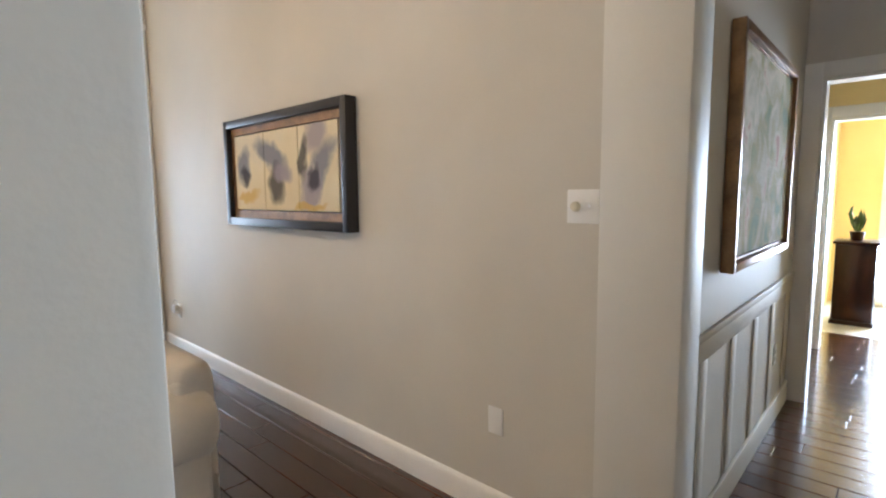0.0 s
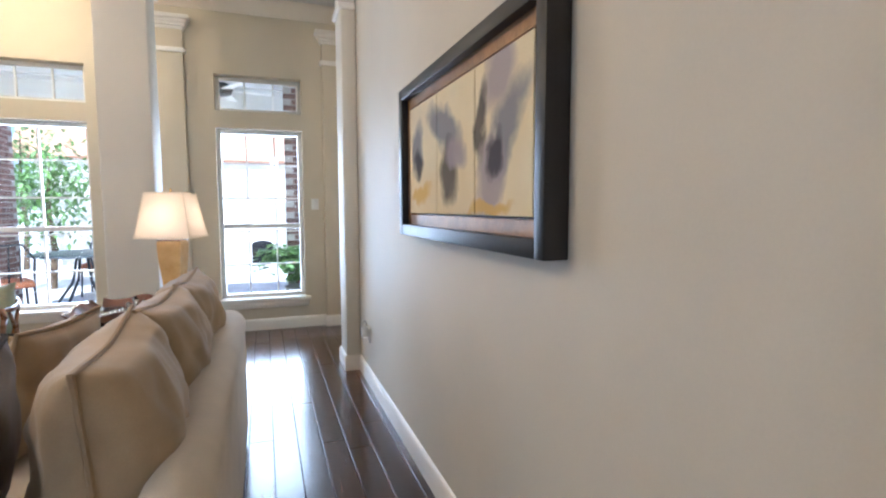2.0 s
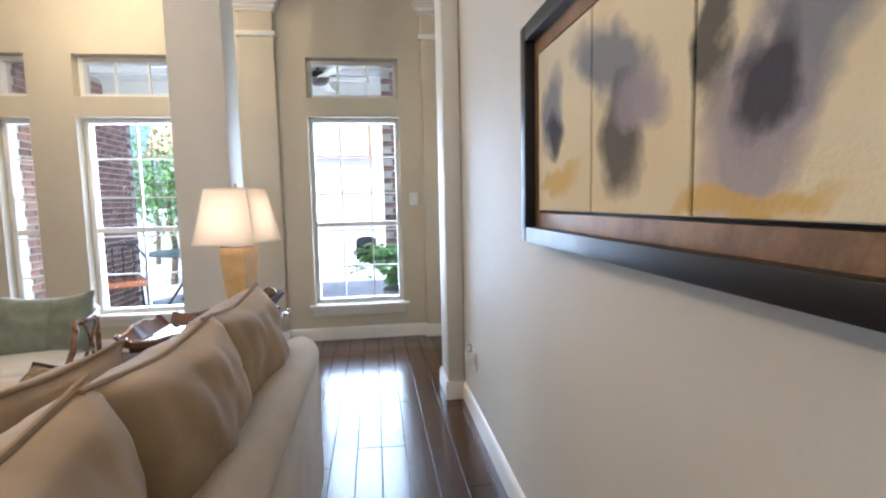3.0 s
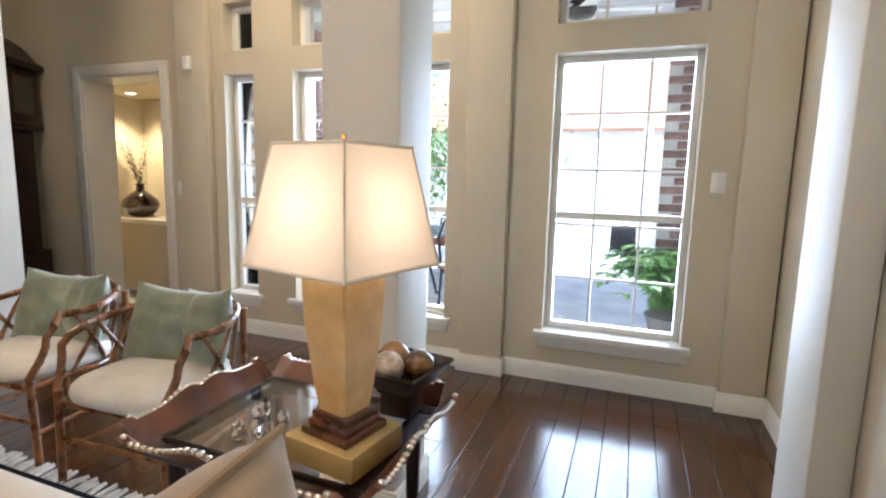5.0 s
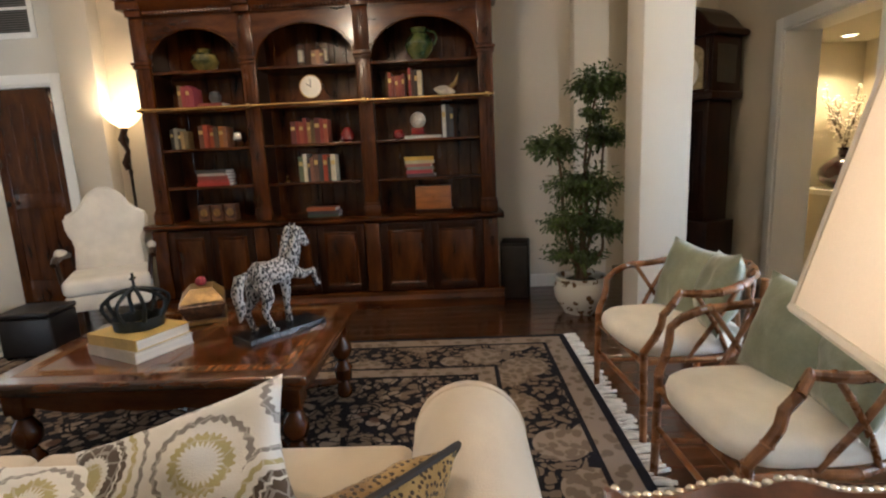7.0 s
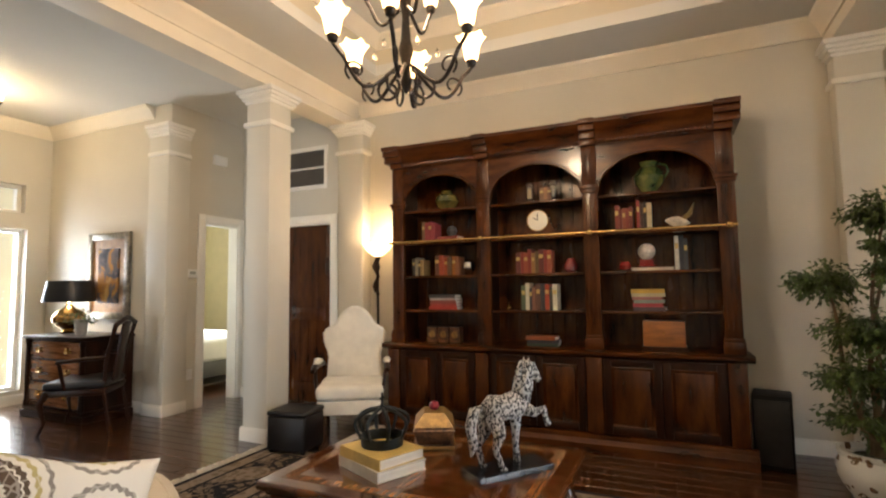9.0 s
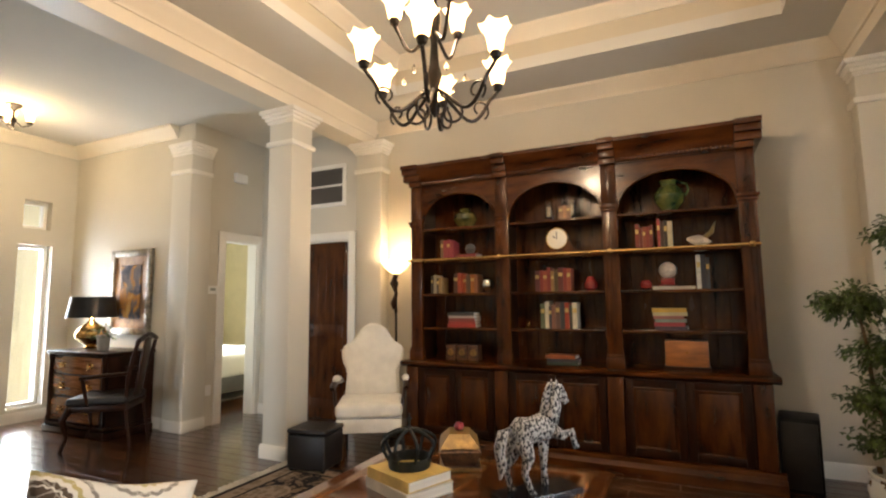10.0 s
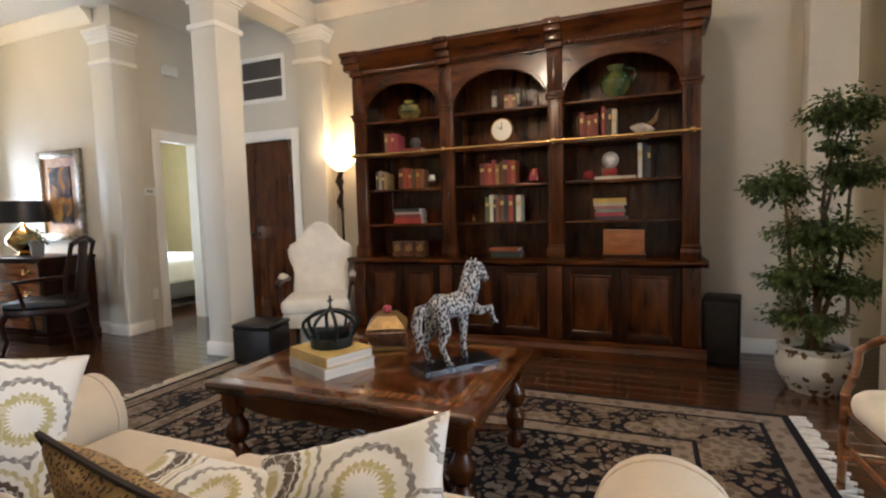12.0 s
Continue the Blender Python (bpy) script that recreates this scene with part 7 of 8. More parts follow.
bmesh.ops.delete(bm, geom=[f for f in bm.faces if len(f.verts) > 4], context="FACES")
bmesh.ops.solidify(bm, geom=bm.faces[:], thickness=0.004)
part("band", bm, M_VERD, cw_)
for k in range(8):
    a = 2 * math.pi * k / 8
    pts = []
    for j in range(11):
        f = j / 10
        r = 0.104 + 0.035 * math.sin(math.pi * min(1, f * 1.25)) - 0.10 * max(0, f - 0.35) / 0.65
        pts.append((r * math.cos(a), r * math.sin(a), 0.04 + 0.135 * math.sin(f * math.pi / 2 * 1.12)))
    part("arch_strap", tube(nb(), pts, [0.009] * 10 + [0.004], 6), M_VERD, cw_)
part("cross_finial", box(box(lathe(nb(), [(0.004, 0.165), (0.018, 0.18), (0.004, 0.198)], (0, 0, 0), 10), (-0.004, -0.004, 0.195), (0.004, 0.004, 0.25)), (-0.018, -0.004, 0.22), (0.018, 0.004, 0.23)), M_VERD, cw_)

M_CASKET = mat("tooled_casket", (0.10, 0.030, 0.022), 0.35, var=0.6, scale=26, bump=0.4, fine=70, coat=0.3, col2=(0.28, 0.13, 0.06))
M_CASKTRIM = mat("aged_gold", (0.30, 0.19, 0.06), 0.4, metal=0.4, var=0.3, scale=20, bump=0.2)
jb = thing("jewel_casket", pose(-3.34, 2.27, TT, 0, 0, 25), "tooled red and gold casket with a ball on its lid", "box")
bm = nb()
for a, b, z0, z1 in ((0.24, 0.26, 0.0, 0.02), (0.21, 0.28, 0.02, 0.09), (0.28, 0.24, 0.09, 0.105)):
    q = frustum(nb(), a, b, z0, z1)
    me_ = bpy.data.meshes.new("tmp")
    q.to_mesh(me_)
    q.free()
    bm.from_mesh(me_)
    bpy.data.meshes.remove(me_)
for v in bm.verts:
    v.co.y *= 0.72
part("body", bm, M_CASKET, jb, smooth=0)
bm = frustum(nb(), 0.27, 0.14, 0.106, 0.16)
for v in bm.verts:
    v.co.y *= 0.72
part("lid", bm, M_CASKTRIM, jb, "sloped gold lid", 0)
part("base", box(nb(), (-0.135, -0.10, 0), (0.135, 0.10, 0.018), 0.004), M_CASKTRIM, jb)
part("ball_knob", lathe(nb(), [(0.001, 0.158), (0.02, 0.166), (0.026, 0.182), (0.02, 0.198), (0.001, 0.206)], (0, 0, 0), 14), mat("pink_ball", (0.55, 0.08, 0.12), 0.25, var=0.5, scale=40), jb, "pink and white ball knob")

# prancing horse statue, one mesh with its plinth
bm = nb()
tube(bm, [(-0.105, 0, 0.235), (-0.07, 0, 0.245), (-0.02, 0, 0.242), (0.04, 0, 0.25), (0.075, 0, 0.265)], [0.03, 0.052, 0.048, 0.052, 0.035], 12)
tube(bm, [(0.06, 0, 0.27), (0.085, 0, 0.32), (0.10, 0, 0.365), (0.105, 0, 0.39)], [0.045, 0.036, 0.028, 0.022], 10)
tube(bm, [(0.085, 0, 0.40), (0.115, 0, 0.385), (0.14, 0, 0.355), (0.155, 0, 0.33)], [0.018, 0.026, 0.019, 0.013], 10)
for s in (-1, 1):
    tube(bm, [(0.095, s * 0.013, 0.40), (0.098, s * 0.016, 0.425)], [0.008, 0.002], 6)
tube(bm, [(0.075, 0, 0.415), (0.06, 0, 0.37), (0.045, 0, 0.32), (0.03, 0, 0.285)], [0.008, 0.014, 0.014, 0.008], 6)
tube(bm, [(-0.08, 0.03, 0.22), (-0.085, 0.035, 0.15), (-0.115, 0.035, 0.10), (-0.095, 0.035, 0.03), (-0.085, 0.035, 0.018)], [0.036, 0.024, 0.013, 0.011, 0.014], 8)
tube(bm, [(-0.08, -0.03, 0.22), (-0.06, -0.035, 0.15), (-0.08, -0.035, 0.10), (-0.05, -0.035, 0.03), (-0.04, -0.035, 0.018)], [0.036, 0.024, 0.013, 0.011, 0.014], 8)
tube(bm, [(0.055, 0.028, 0.23), (0.06, 0.03, 0.15), (0.058, 0.03, 0.09), (0.062, 0.03, 0.02)], [0.028, 0.018, 0.012, 0.014], 8)
tube(bm, [(0.065, -0.028, 0.235), (0.11, -0.03, 0.215), (0.155, -0.03, 0.225), (0.165, -0.03, 0.18), (0.175, -0.03, 0.16)], [0.028, 0.018, 0.013, 0.011, 0.013], 8)
tube(bm, [(-0.115, 0, 0.255), (-0.15, 0, 0.245), (-0.165, 0, 0.19), (-0.155, 0, 0.12), (-0.165, 0, 0.08)], [0.010, 0.020, 0.022, 0.018, 0.004], 8)
nh = len(bm.faces)
box(bm, (-0.17, -0.07, 0.0), (0.17, 0.07, 0.022), 0.003)
me_ = bpy.data.meshes.new("horse_statue")
bm.to_mesh(me_)
bm.free()
me_.materials.append(M_HORSE)
me_.materials.append(mat("black_stone_plinth", (0.014, 0.017, 0.022), 0.2, var=0.2, scale=12))
for i, f in enumerate(me_.polygons):
    f.use_smooth = i < nh
    f.material_index = 0 if i < nh else 1
hs = new("horse_statue", me_)
hs.matrix_basis = pose(-3.09, 2.735, TT, 0, 0, 142) @ Matrix.Scale(1.10, 4)
tagged(hs, "silver and black mosaic horse statue on a dark plinth", "statue")

# ---- things on the bookcase shelves ----
REDS, DARKS, MIXED = [(0.21, 0.030, 0.018), (0.15, 0.022, 0.014), (0.24, 0.055, 0.022)], [(0.03, 0.03, 0.035), (0.05, 0.06, 0.05), (0.09, 0.05, 0.03)], [(0.32, 0.09, 0.03), (0.30, 0.16, 0.05), (0.10, 0.05, 0.03), (0.55, 0.50, 0.38), (0.05, 0.09, 0.06), (0.28, 0.05, 0.03)]
GB = "books on the bookcase"


def books_up(y0, z, n, cols, label, h0=0.19, w0=0.026, x=-5.33):
    y = y0
    for k in range(n):
        w = w0 * random.uniform(0.75, 1.3)
        h = h0 * random.uniform(0.86, 1.06)
        col = cols[k % len(cols)]
        t = thing("book", pose(x + random.uniform(-0.015, 0.015), y + w / 2, z + h / 2, 0, 90, 180) @ pose(0, 0, 0), label, "book", GB)
        key = "cover_%02d%02d%02d" % tuple(int(c * 99) for c in col)
        m = bpy.data.materials.get(key) or mat(key, col, 0.5, var=0.15, scale=12, bump=0.05)
        t.matrix_basis = pose(x + random.uniform(-0.015, 0.015), y + w / 2, z)
        d = 0.15
        bm = box(nb(), (-d / 2, -w / 2, 0), (d / 2 - 0.003, -w / 2 + 0.003, h))
        box(bm, (-d / 2, w / 2 - 0.003, 0), (d / 2 - 0.003, w / 2, h))
        box(bm, (d / 2 - 0.004, -w / 2, 0), (d / 2, w / 2, h), 0.0018, 1)
        part("cover", bm, m, t, smooth=0)
        part("page_block", box(nb(), (-d / 2 + 0.004, -w / 2 + 0.003, 0.003), (d / 2 - 0.004, w / 2 - 0.003, h - 0.004)), M_PAGES, t, smooth=0)
        if k % 2 == 0:
            part("spine_label", box(nb(), (d / 2, -w / 2 + 0.003, h * 0.62), (d / 2 + 0.0008, w / 2 - 0.003, h * 0.78)), M_GILT, t, "gilt spine label", 0)
        y += w + 0.001
    return y


def books_flat(y, z, n, cols, label, w=0.16, d=0.24, x=-5.33):
    for k in range(n):
        h = random.uniform(0.020, 0.032)
        flat_book(x + random.uniform(-0.01, 0.01), y + random.uniform(-0.012, 0.012), z, w, d * random.uniform(0.88, 1.05), h, 180 + random.uniform(-4, 4), cols[k % len(cols)], label, GB)
        z += h + 0.0005
    return z


S1, S2, S3, S4 = SHELF_Z
# right bay
books_up(3.004, S3, 5, REDS, "red bound book standing on the shelf", 0.215, 0.03)
books_up(3.169, S3, 4, [(0.30, 0.04, 0.03), (0.06, 0.03, 0.02), (0.04, 0.03, 0.02), (0.55, 0.46, 0.28)], "tall dark bound book standing on the shelf", 0.235, 0.028)
books_up(3.432, S2, 3, [(0.60, 0.58, 0.50), (0.03, 0.03, 0.04), (0.05, 0.05, 0.055)], "tall narrow book with pale spine on the shelf", 0.25, 0.03)
books_flat(3.269, S2, 1, [(0.50, 0.46, 0.36)], "pale book lying flat on the shelf", 0.16, 0.30)
books_flat(3.228, S1, 6, [(0.06, 0.04, 0.05), (0.34, 0.04, 0.05), (0.20, 0.24, 0.20), (0.30, 0.12, 0.10), (0.45, 0.40, 0.24), (0.52, 0.34, 0.05)], "book in a flat colourful stack on the shelf")
# middle bay
books_up(2.168, S2, 9, [(0.12, 0.025, 0.02), (0.24, 0.03, 0.02), (0.30, 0.07, 0.03), (0.22, 0.03, 0.02), (0.30, 0.17, 0.05), (0.12, 0.08, 0.03)], "old leather bound book standing on the shelf", 0.20, 0.034)
books_up(2.209, S1, 9, [(0.10, 0.12, 0.06), (0.60, 0.55, 0.40), (0.04, 0.04, 0.05), (0.22, 0.10, 0.06), (0.12, 0.06, 0.04), (0.05, 0.05, 0.06), (0.34, 0.05, 0.02), (0.05, 0.07, 0.06), (0.60, 0.56, 0.40)], "mixed book standing on the shelf", 0.22, 0.031)
books_flat(2.375, 0.772, 3, [(0.03, 0.06, 0.04), (0.04, 0.04, 0.045), (0.30, 0.09, 0.03)], "dark book lying in a low stack", 0.16, 0.28)
# left bay
books_up(1.255, S3, 4, [(0.20, 0.12, 0.05), (0.30, 0.05, 0.05), (0.28, 0.04, 0.05), (0.30, 0.05, 0.06)], "wine red book standing on the shelf", 0.20, 0.032)
zz = books_flat(1.520, S3, 2, [(0.45, 0.38, 0.28), (0.24, 0.05, 0.04)], "book lying flat on the shelf", 0.15, 0.22)
books_up(1.142, S2, 4, [(0.05, 0.04, 0.03), (0.30, 0.26, 0.18), (0.06, 0.05, 0.035), (0.30, 0.20, 0.08)], "small dark book with gilt lettering", 0.17, 0.03)
books_up(1.387, S2, 6, [(0.10, 0.04, 0.02), (0.30, 0.05, 0.02), (0.32, 0.07, 0.02), (0.10, 0.06, 0.03), (0.32, 0.12, 0.02), (0.24, 0.10, 0.04)], "red and orange bound book on the shelf", 0.185, 0.036)
books_flat(1.453, S1, 5, [(0.34, 0.03, 0.02), (0.30, 0.04, 0.03), (0.20, 0.05, 0.04), (0.40, 0.38, 0.34), (0.05, 0.05, 0.05)], "book in a red stack on the shelf", 0.16, 0.27)
for k in range(3):
    t = thing("carved_block", pose(-5.33, 1.331 + 0.115 * k, 0.772), "small carved brown block in a row", "ornament", "carved blocks")
    part("block", box(nb(), (-0.05, -0.05, 0), (0.05, 0.05, 0.14), 0.006), M_CASKET, t)
    part("motif", lathe(nb(), [(0.035, -0.002), (0.03, 0.004), (0.01, 0.008)], (0, 0, 0), 12), M_CASKTRIM, t).matrix_basis = pose(0.05, 0, 0.07, 0, 90, 0)


def turned(name, x, y, z, prof, material, label, category, seg=20):
    t = thing(name, pose(x, y, z), label, category)
    part("body", lathe(nb(), prof, (0, 0, 0), seg), material, t)
    return t


M_OLIVE = mat("olive_gold_glaze", (0.10, 0.11, 0.03), 0.18, var=0.4, scale=12, bump=0.03, coat=0.6, col2=(0.26, 0.20, 0.05))
M_EMER = mat("green_glaze", (0.02, 0.09, 0.035), 0.12, var=0.4, scale=8, bump=0.02, coat=0.7, col2=(0.20, 0.20, 0.05))
M_REDLAC = mat("red_lacquer", (0.22, 0.012, 0.010), 0.2, var=0.2, coat=0.5)
M_CHROME = mat("polished_chrome", (0.75, 0.75, 0.74), 0.08, metal=1, var=0.05, bump=0)
M_MARBLE = mat("marble_ball", (0.62, 0.56, 0.48), 0.3, var=0.25, scale=30, bump=0.05)
turned("squat_vase", -5.33, 1.482, S4, [(0.05, 0), (0.09, 0.03), (0.115, 0.08), (0.10, 0.13), (0.06, 0.155), (0.05, 0.175), (0.06, 0.18), (0.05, 0.18)], M_OLIVE, "squat olive gold vase on the top shelf", "vase")
jug = turned("green_jug", -5.32, 3.269, S4, [(0.06, 0), (0.065, 0.02), (0.11, 0.08), (0.12, 0.13), (0.09, 0.19), (0.06, 0.215), (0.075, 0.25), (0.065, 0.25), (0.05, 0.21)], M_EMER, "bulbous green glazed jug on the top shelf", "jug")
part("handle", tube(nb(), [(0, 0.07, 0.235), (0, 0.13, 0.22), (0, 0.145, 0.17), (0, 0.115, 0.12)], 0.010, 8), M_EMER, jug)
for y, r in ((2.30, 0.04), (2.50, 0.04)):
    t = thing("glass_candle_holder", pose(-5.28, y, S4), "clear faceted glass candle holder", "candle holder", "glass candle holders")
    part("glass", lathe(nb(), [(0.03, 0), (0.034, 0.02), (0.042, 0.17), (0.038, 0.17), (0.03, 0.03)], (0, 0, 0), 8), M_CRYSTAL, t, smooth=0)
    part("candle", lathe(nb(), [(0.02, 0.031), (0.02, 0.12), (0.018, 0.122)], (0, 0, 0), 10), mat("candle_wax", (0.80, 0.68, 0.48), 0.6) if y < 2.4 else bpy.data.materials["candle_wax"], t)
books_up(2.392, S4, 3, [(0.20, 0.10, 0.05), (0.30, 0.14, 0.06), (0.16, 0.07, 0.04)], "small brown book between the candle holders", 0.13, 0.03)
mc = thing("mantel_clock", pose(-5.28, 2.375, S3), "wooden mantel clock with a round white dial", "clock")
pts = [(-0.20, 0), (0.20, 0), (0.20, 0.03), (0.15, 0.045), (0.115, 0.09), (0.095, 0.14), (0.085, 0.19), (0.05, 0.225), (0, 0.235), (-0.05, 0.225), (-0.085, 0.19), (-0.095, 0.14), (-0.115, 0.09), (-0.15, 0.045), (-0.20, 0.03)]
part("case", prism(nb(), pts, "x", -0.05, 0.05), M_WALNUT, mc)
dd = lathe(nb(), [(0.088, 0), (0.088, 0.006), (0.08, 0.009)], (0, 0, 0), 28)
dial = part("dial", xf(dd, pose(0.05, 0, 0.135, 0, 90, 0)), M_IVDIAL, mc, "white clock dial")
bm = box(nb(), (0.0595, -0.003, 0.133), (0.061, 0.003, 0.195))
tube(bm, [(0.060, 0, 0.135), (0.060, -0.035, 0.16)], 0.003, 5)
part("clock_hands_pair", bm, M_BLACKPL, dial).name = "pointers"
part("bezel", tube(nb(), [(0.056, 0.09 * math.cos(2 * math.pi * k / 24), 0.135 + 0.09 * math.sin(2 * math.pi * k / 24)) for k in range(24)], 0.005, 6, True), M_BRASS, mc, "brass bezel")
turned("grey_orb", -5.33, 1.529, zz, [(0.001, 0), (0.035, 0.01), (0.05, 0.05), (0.035, 0.09), (0.001, 0.10)], mat("slate_orb", (0.09, 0.09, 0.09), 0.4), "dark grey orb on stacked books", "ornament")
turned("chrome_sphere", -5.30, 1.709, S2, [(0.02, 0), (0.025, 0.015), (0.03, 0.02), (0.058, 0.05), (0.062, 0.075), (0.05, 0.115), (0.02, 0.135), (0.001, 0.138)], M_CHROME, "polished metal sphere on a small foot", "ornament")
turned("red_vessel", -5.30, 2.632, S2, [(0.03, 0), (0.055, 0.02), (0.06, 0.06), (0.04, 0.10), (0.03, 0.12), (0.001, 0.122)], M_REDLAC, "small red lacquer vessel", "vessel")
turned("red_apple_vessel", -5.28, 3.065, S2, [(0.02, 0), (0.045, 0.015), (0.05, 0.045), (0.035, 0.075), (0.01, 0.07)], M_REDLAC, "small red lacquer apple", "ornament")
stn = thing("marble_ball_stand", pose(-5.30, 3.228, S2 + 0.030), "pale ball on a small red stand", "ornament")
part("stand", box(box(nb(), (-0.05, -0.06, 0), (0.05, 0.06, 0.012), 0.003), (-0.035, -0.05, 0.012), (0.035, 0.05, 0.06), 0.004), M_REDLAC, stn)
part("ball", lathe(nb(), [(max(0.001, 0.065 * math.sin(math.pi * k / 12)), 0.122 - 0.065 * math.cos(math.pi * k / 12)) for k in range(13)], (0, 0, 0), 20), M_MARBLE, stn, "pale marbled ball")
bs_ = thing("shell_bird", pose(-5.29, 3.463, S3 + 0.02), "white and amber bird figure on a flat book", "figurine")
part("body", xf(lathe(nb(), [(0.001, -0.09), (0.03, -0.05), (0.042, 0.0), (0.03, 0.05), (0.006, 0.09)], (0, 0, 0), 14), pose(0, 0, 0.04, 80, 0, 0)), M_MARBLE, bs_)
part("wing", tube(nb(), [(0, 0.03, 0.05), (0.01, 0.09, 0.10), (0.01, 0.12, 0.18)], [0.02, 0.018, 0.003], 8), M_CASKTRIM, bs_, "amber raised wing")
flat_book(-5.30, 3.452, S3, 0.15, 0.30, 0.02, 180, (0.50, 0.46, 0.36), "pale thin book under the bird figure", GB)
wb_ = thing("wooden_box", pose(-5.30, 3.330, 0.772), "orange brown wooden box on a dark stand", "box")
part("stand", box(nb(), (-0.09, -0.16, 0), (0.09, 0.16, 0.03), 0.004), M_DARKWOOD, wb_)
part("body", box(nb(), (-0.08, -0.15, 0.03), (0.08, 0.15, 0.225), 0.006), mat("orange_wood", (0.34, 0.12, 0.03), 0.3, var=0.25, scale=8, stretch=(1, 1, 6), coat=0.4), wb_)
part("clasp", lathe(nb(), [(0.008, 0), (0.006, 0.006)], (0, 0, 0), 10), M_BRASS, wb_).matrix_basis = pose(0.08, 0, 0.135, 0, 90, 0)
turned("small_figure", -5.30, 2.085, S1, [(0.02, 0), (0.025, 0.02), (0.01, 0.04), (0.018, 0.06), (0.001, 0.08)], M_BRASS, "tiny dark brass figure", "figurine")

# ---- outside the windows ----
M_SOFFIT = mat("porch_soffit", (0.68, 0.67, 0.64), 0.8, var=0.06, scale=2, bump=0.1)
slab("porch_ceiling", -3.85, 2.2, 6.47, 8.3, 2.80, 2.92, M_SOFFIT, "pale boarded porch ceiling", "porch ceiling")
for k in range(5):
    slab("trim_porch_batten", -3.8, 2.2, 6.8 + k * 0.32, 6.83 + k * 0.32, 2.78, 2.80, M_SOFFIT, "pale porch ceiling batten", "batten")
slab("porch_beam", -3.85, 2.2, 8.1, 8.3, 2.55, 2.80, M_SOFFIT, "pale porch beam", "beam")
fan = thing("ceiling_fan", pose(-1.12, 7.4, 2.80), "dark and white porch ceiling fan at rest", "ceiling fan")
part("rod", tube(nb(), [(0, 0, 0), (0, 0, -0.05)], 0.015, 8), M_IRON, fan)
part("motor", lathe(nb(), [(0.04, -0.20), (0.10, -0.18), (0.13, -0.13), (0.12, -0.08), (0.05, -0.04)], (0, 0, 0), 20), M_IRON, fan)
for k in range(5):
    part("blade", xf(box(nb(), (0.13, -0.065, -0.004), (0.62, 0.065, 0.004), 0.003), pose(0, 0, -0.13, 8, 0, 72 * k + 10)), M_TRIM, fan, "white fan blade")
fern = thing("potted_fern", pose(-0.26, 7.0, -0.06), "lush green fern in a tall grey patio pot", "potted plant")
part("pot", lathe(nb(), [(0.16, 0), (0.18, 0.05), (0.15, 0.08), (0.19, 0.30), (0.22, 0.38), (0.20, 0.38)], (0, 0, 0), 20), mat("stone_pot", (0.30, 0.27, 0.24), 0.8, bump=0.2), fern)
M_FERN = mat("fern_leaf", (0.16, 0.34, 0.07), 0.5, var=0.3, scale=6, island=0.35, col2=(0.30, 0.50, 0.14))
bm = nb()
for k in range(70):
    a, s = random.uniform(0, 6.28), random.uniform(0.28, 0.55)
    for j in range(8):
        f = (j + 1) / 8
        p = Vector((s * f * math.cos(a), s * f * math.sin(a), 0.38 + 0.58 * math.sin(f * 2.2) * random.uniform(0.7, 1.05) - 0.12 * f))
        for sd_ in (-1, 1):
            leaf(bm, p, Vector((math.cos(a + sd_ * 0.9), math.sin(a + sd_ * 0.9), -0.1)), Vector((0, 0, 1)), 0.17 * (1.1 - 0.5 * f), 0.03)
tagged(part("fronds", bm, M_FERN, fern, "arching bright green fronds", 0), kind="stuff")


def patio_tree(x, y, z, s, label):
    t = thing("patio_tree", pose(x, y, -0.06), label, "tree")
    part("trunk", tube(nb(), [(0, 0, 0), (0.05, 0.02, z * 0.5), (0, 0, z), (0.05, 0, z + s)], [0.06, 0.05, 0.04, 0.01], 8), M_BARK, t)
    bm = nb()
    for k in range(900):
        v = Vector((random.gauss(0, 0.5), random.gauss(0, 0.5), random.gauss(0, 0.5)))
        p = Vector((0, 0, z + s * 0.4)) + v * s
        leaf(bm, p, Vector((random.uniform(-1, 1), random.uniform(-1, 1), random.uniform(-1, 0.4))), Vector((0, 0, 1)), 0.14, 0.035)
    tagged(part("crown", bm, M_FERN, t, "light green leaves", 0), kind="stuff")


patio_tree(-4.0, 10.6, 1.3, 0.75, "young leafy tree at the edge of the patio")
patio_tree(-3.0, 12.6, 1.5, 0.9, "leafy tree behind the patio")
patio_tree(-5.6, 14.0, 1.8, 1.2, "larger leafy tree behind the patio")
M_PIRON = mat("patio_iron", (0.03, 0.035, 0.045), 0.5, metal=0.3, var=0.2)
pt = thing("patio_table", pose(-3.00, 8.70, -0.06), "round dark iron patio table", "table")
part("tabletop", lathe(nb(), [(0.58, 0.70), (0.60, 0.71), (0.60, 0.73), (0.57, 0.735)], (0, 0, 0), 32), mat("blue_grey_top", (0.16, 0.20, 0.26), 0.3), pt)
for k in range(4):
    a = math.radians(45 + 90 * k)
    part("leg", tube(nb(), [(0.08 * math.cos(a), 0.08 * math.sin(a), 0.70), (0.15 * math.cos(a), 0.15 * math.sin(a), 0.35), (0.42 * math.cos(a), 0.42 * math.sin(a), 0.0)], 0.018, 8), M_PIRON, pt)


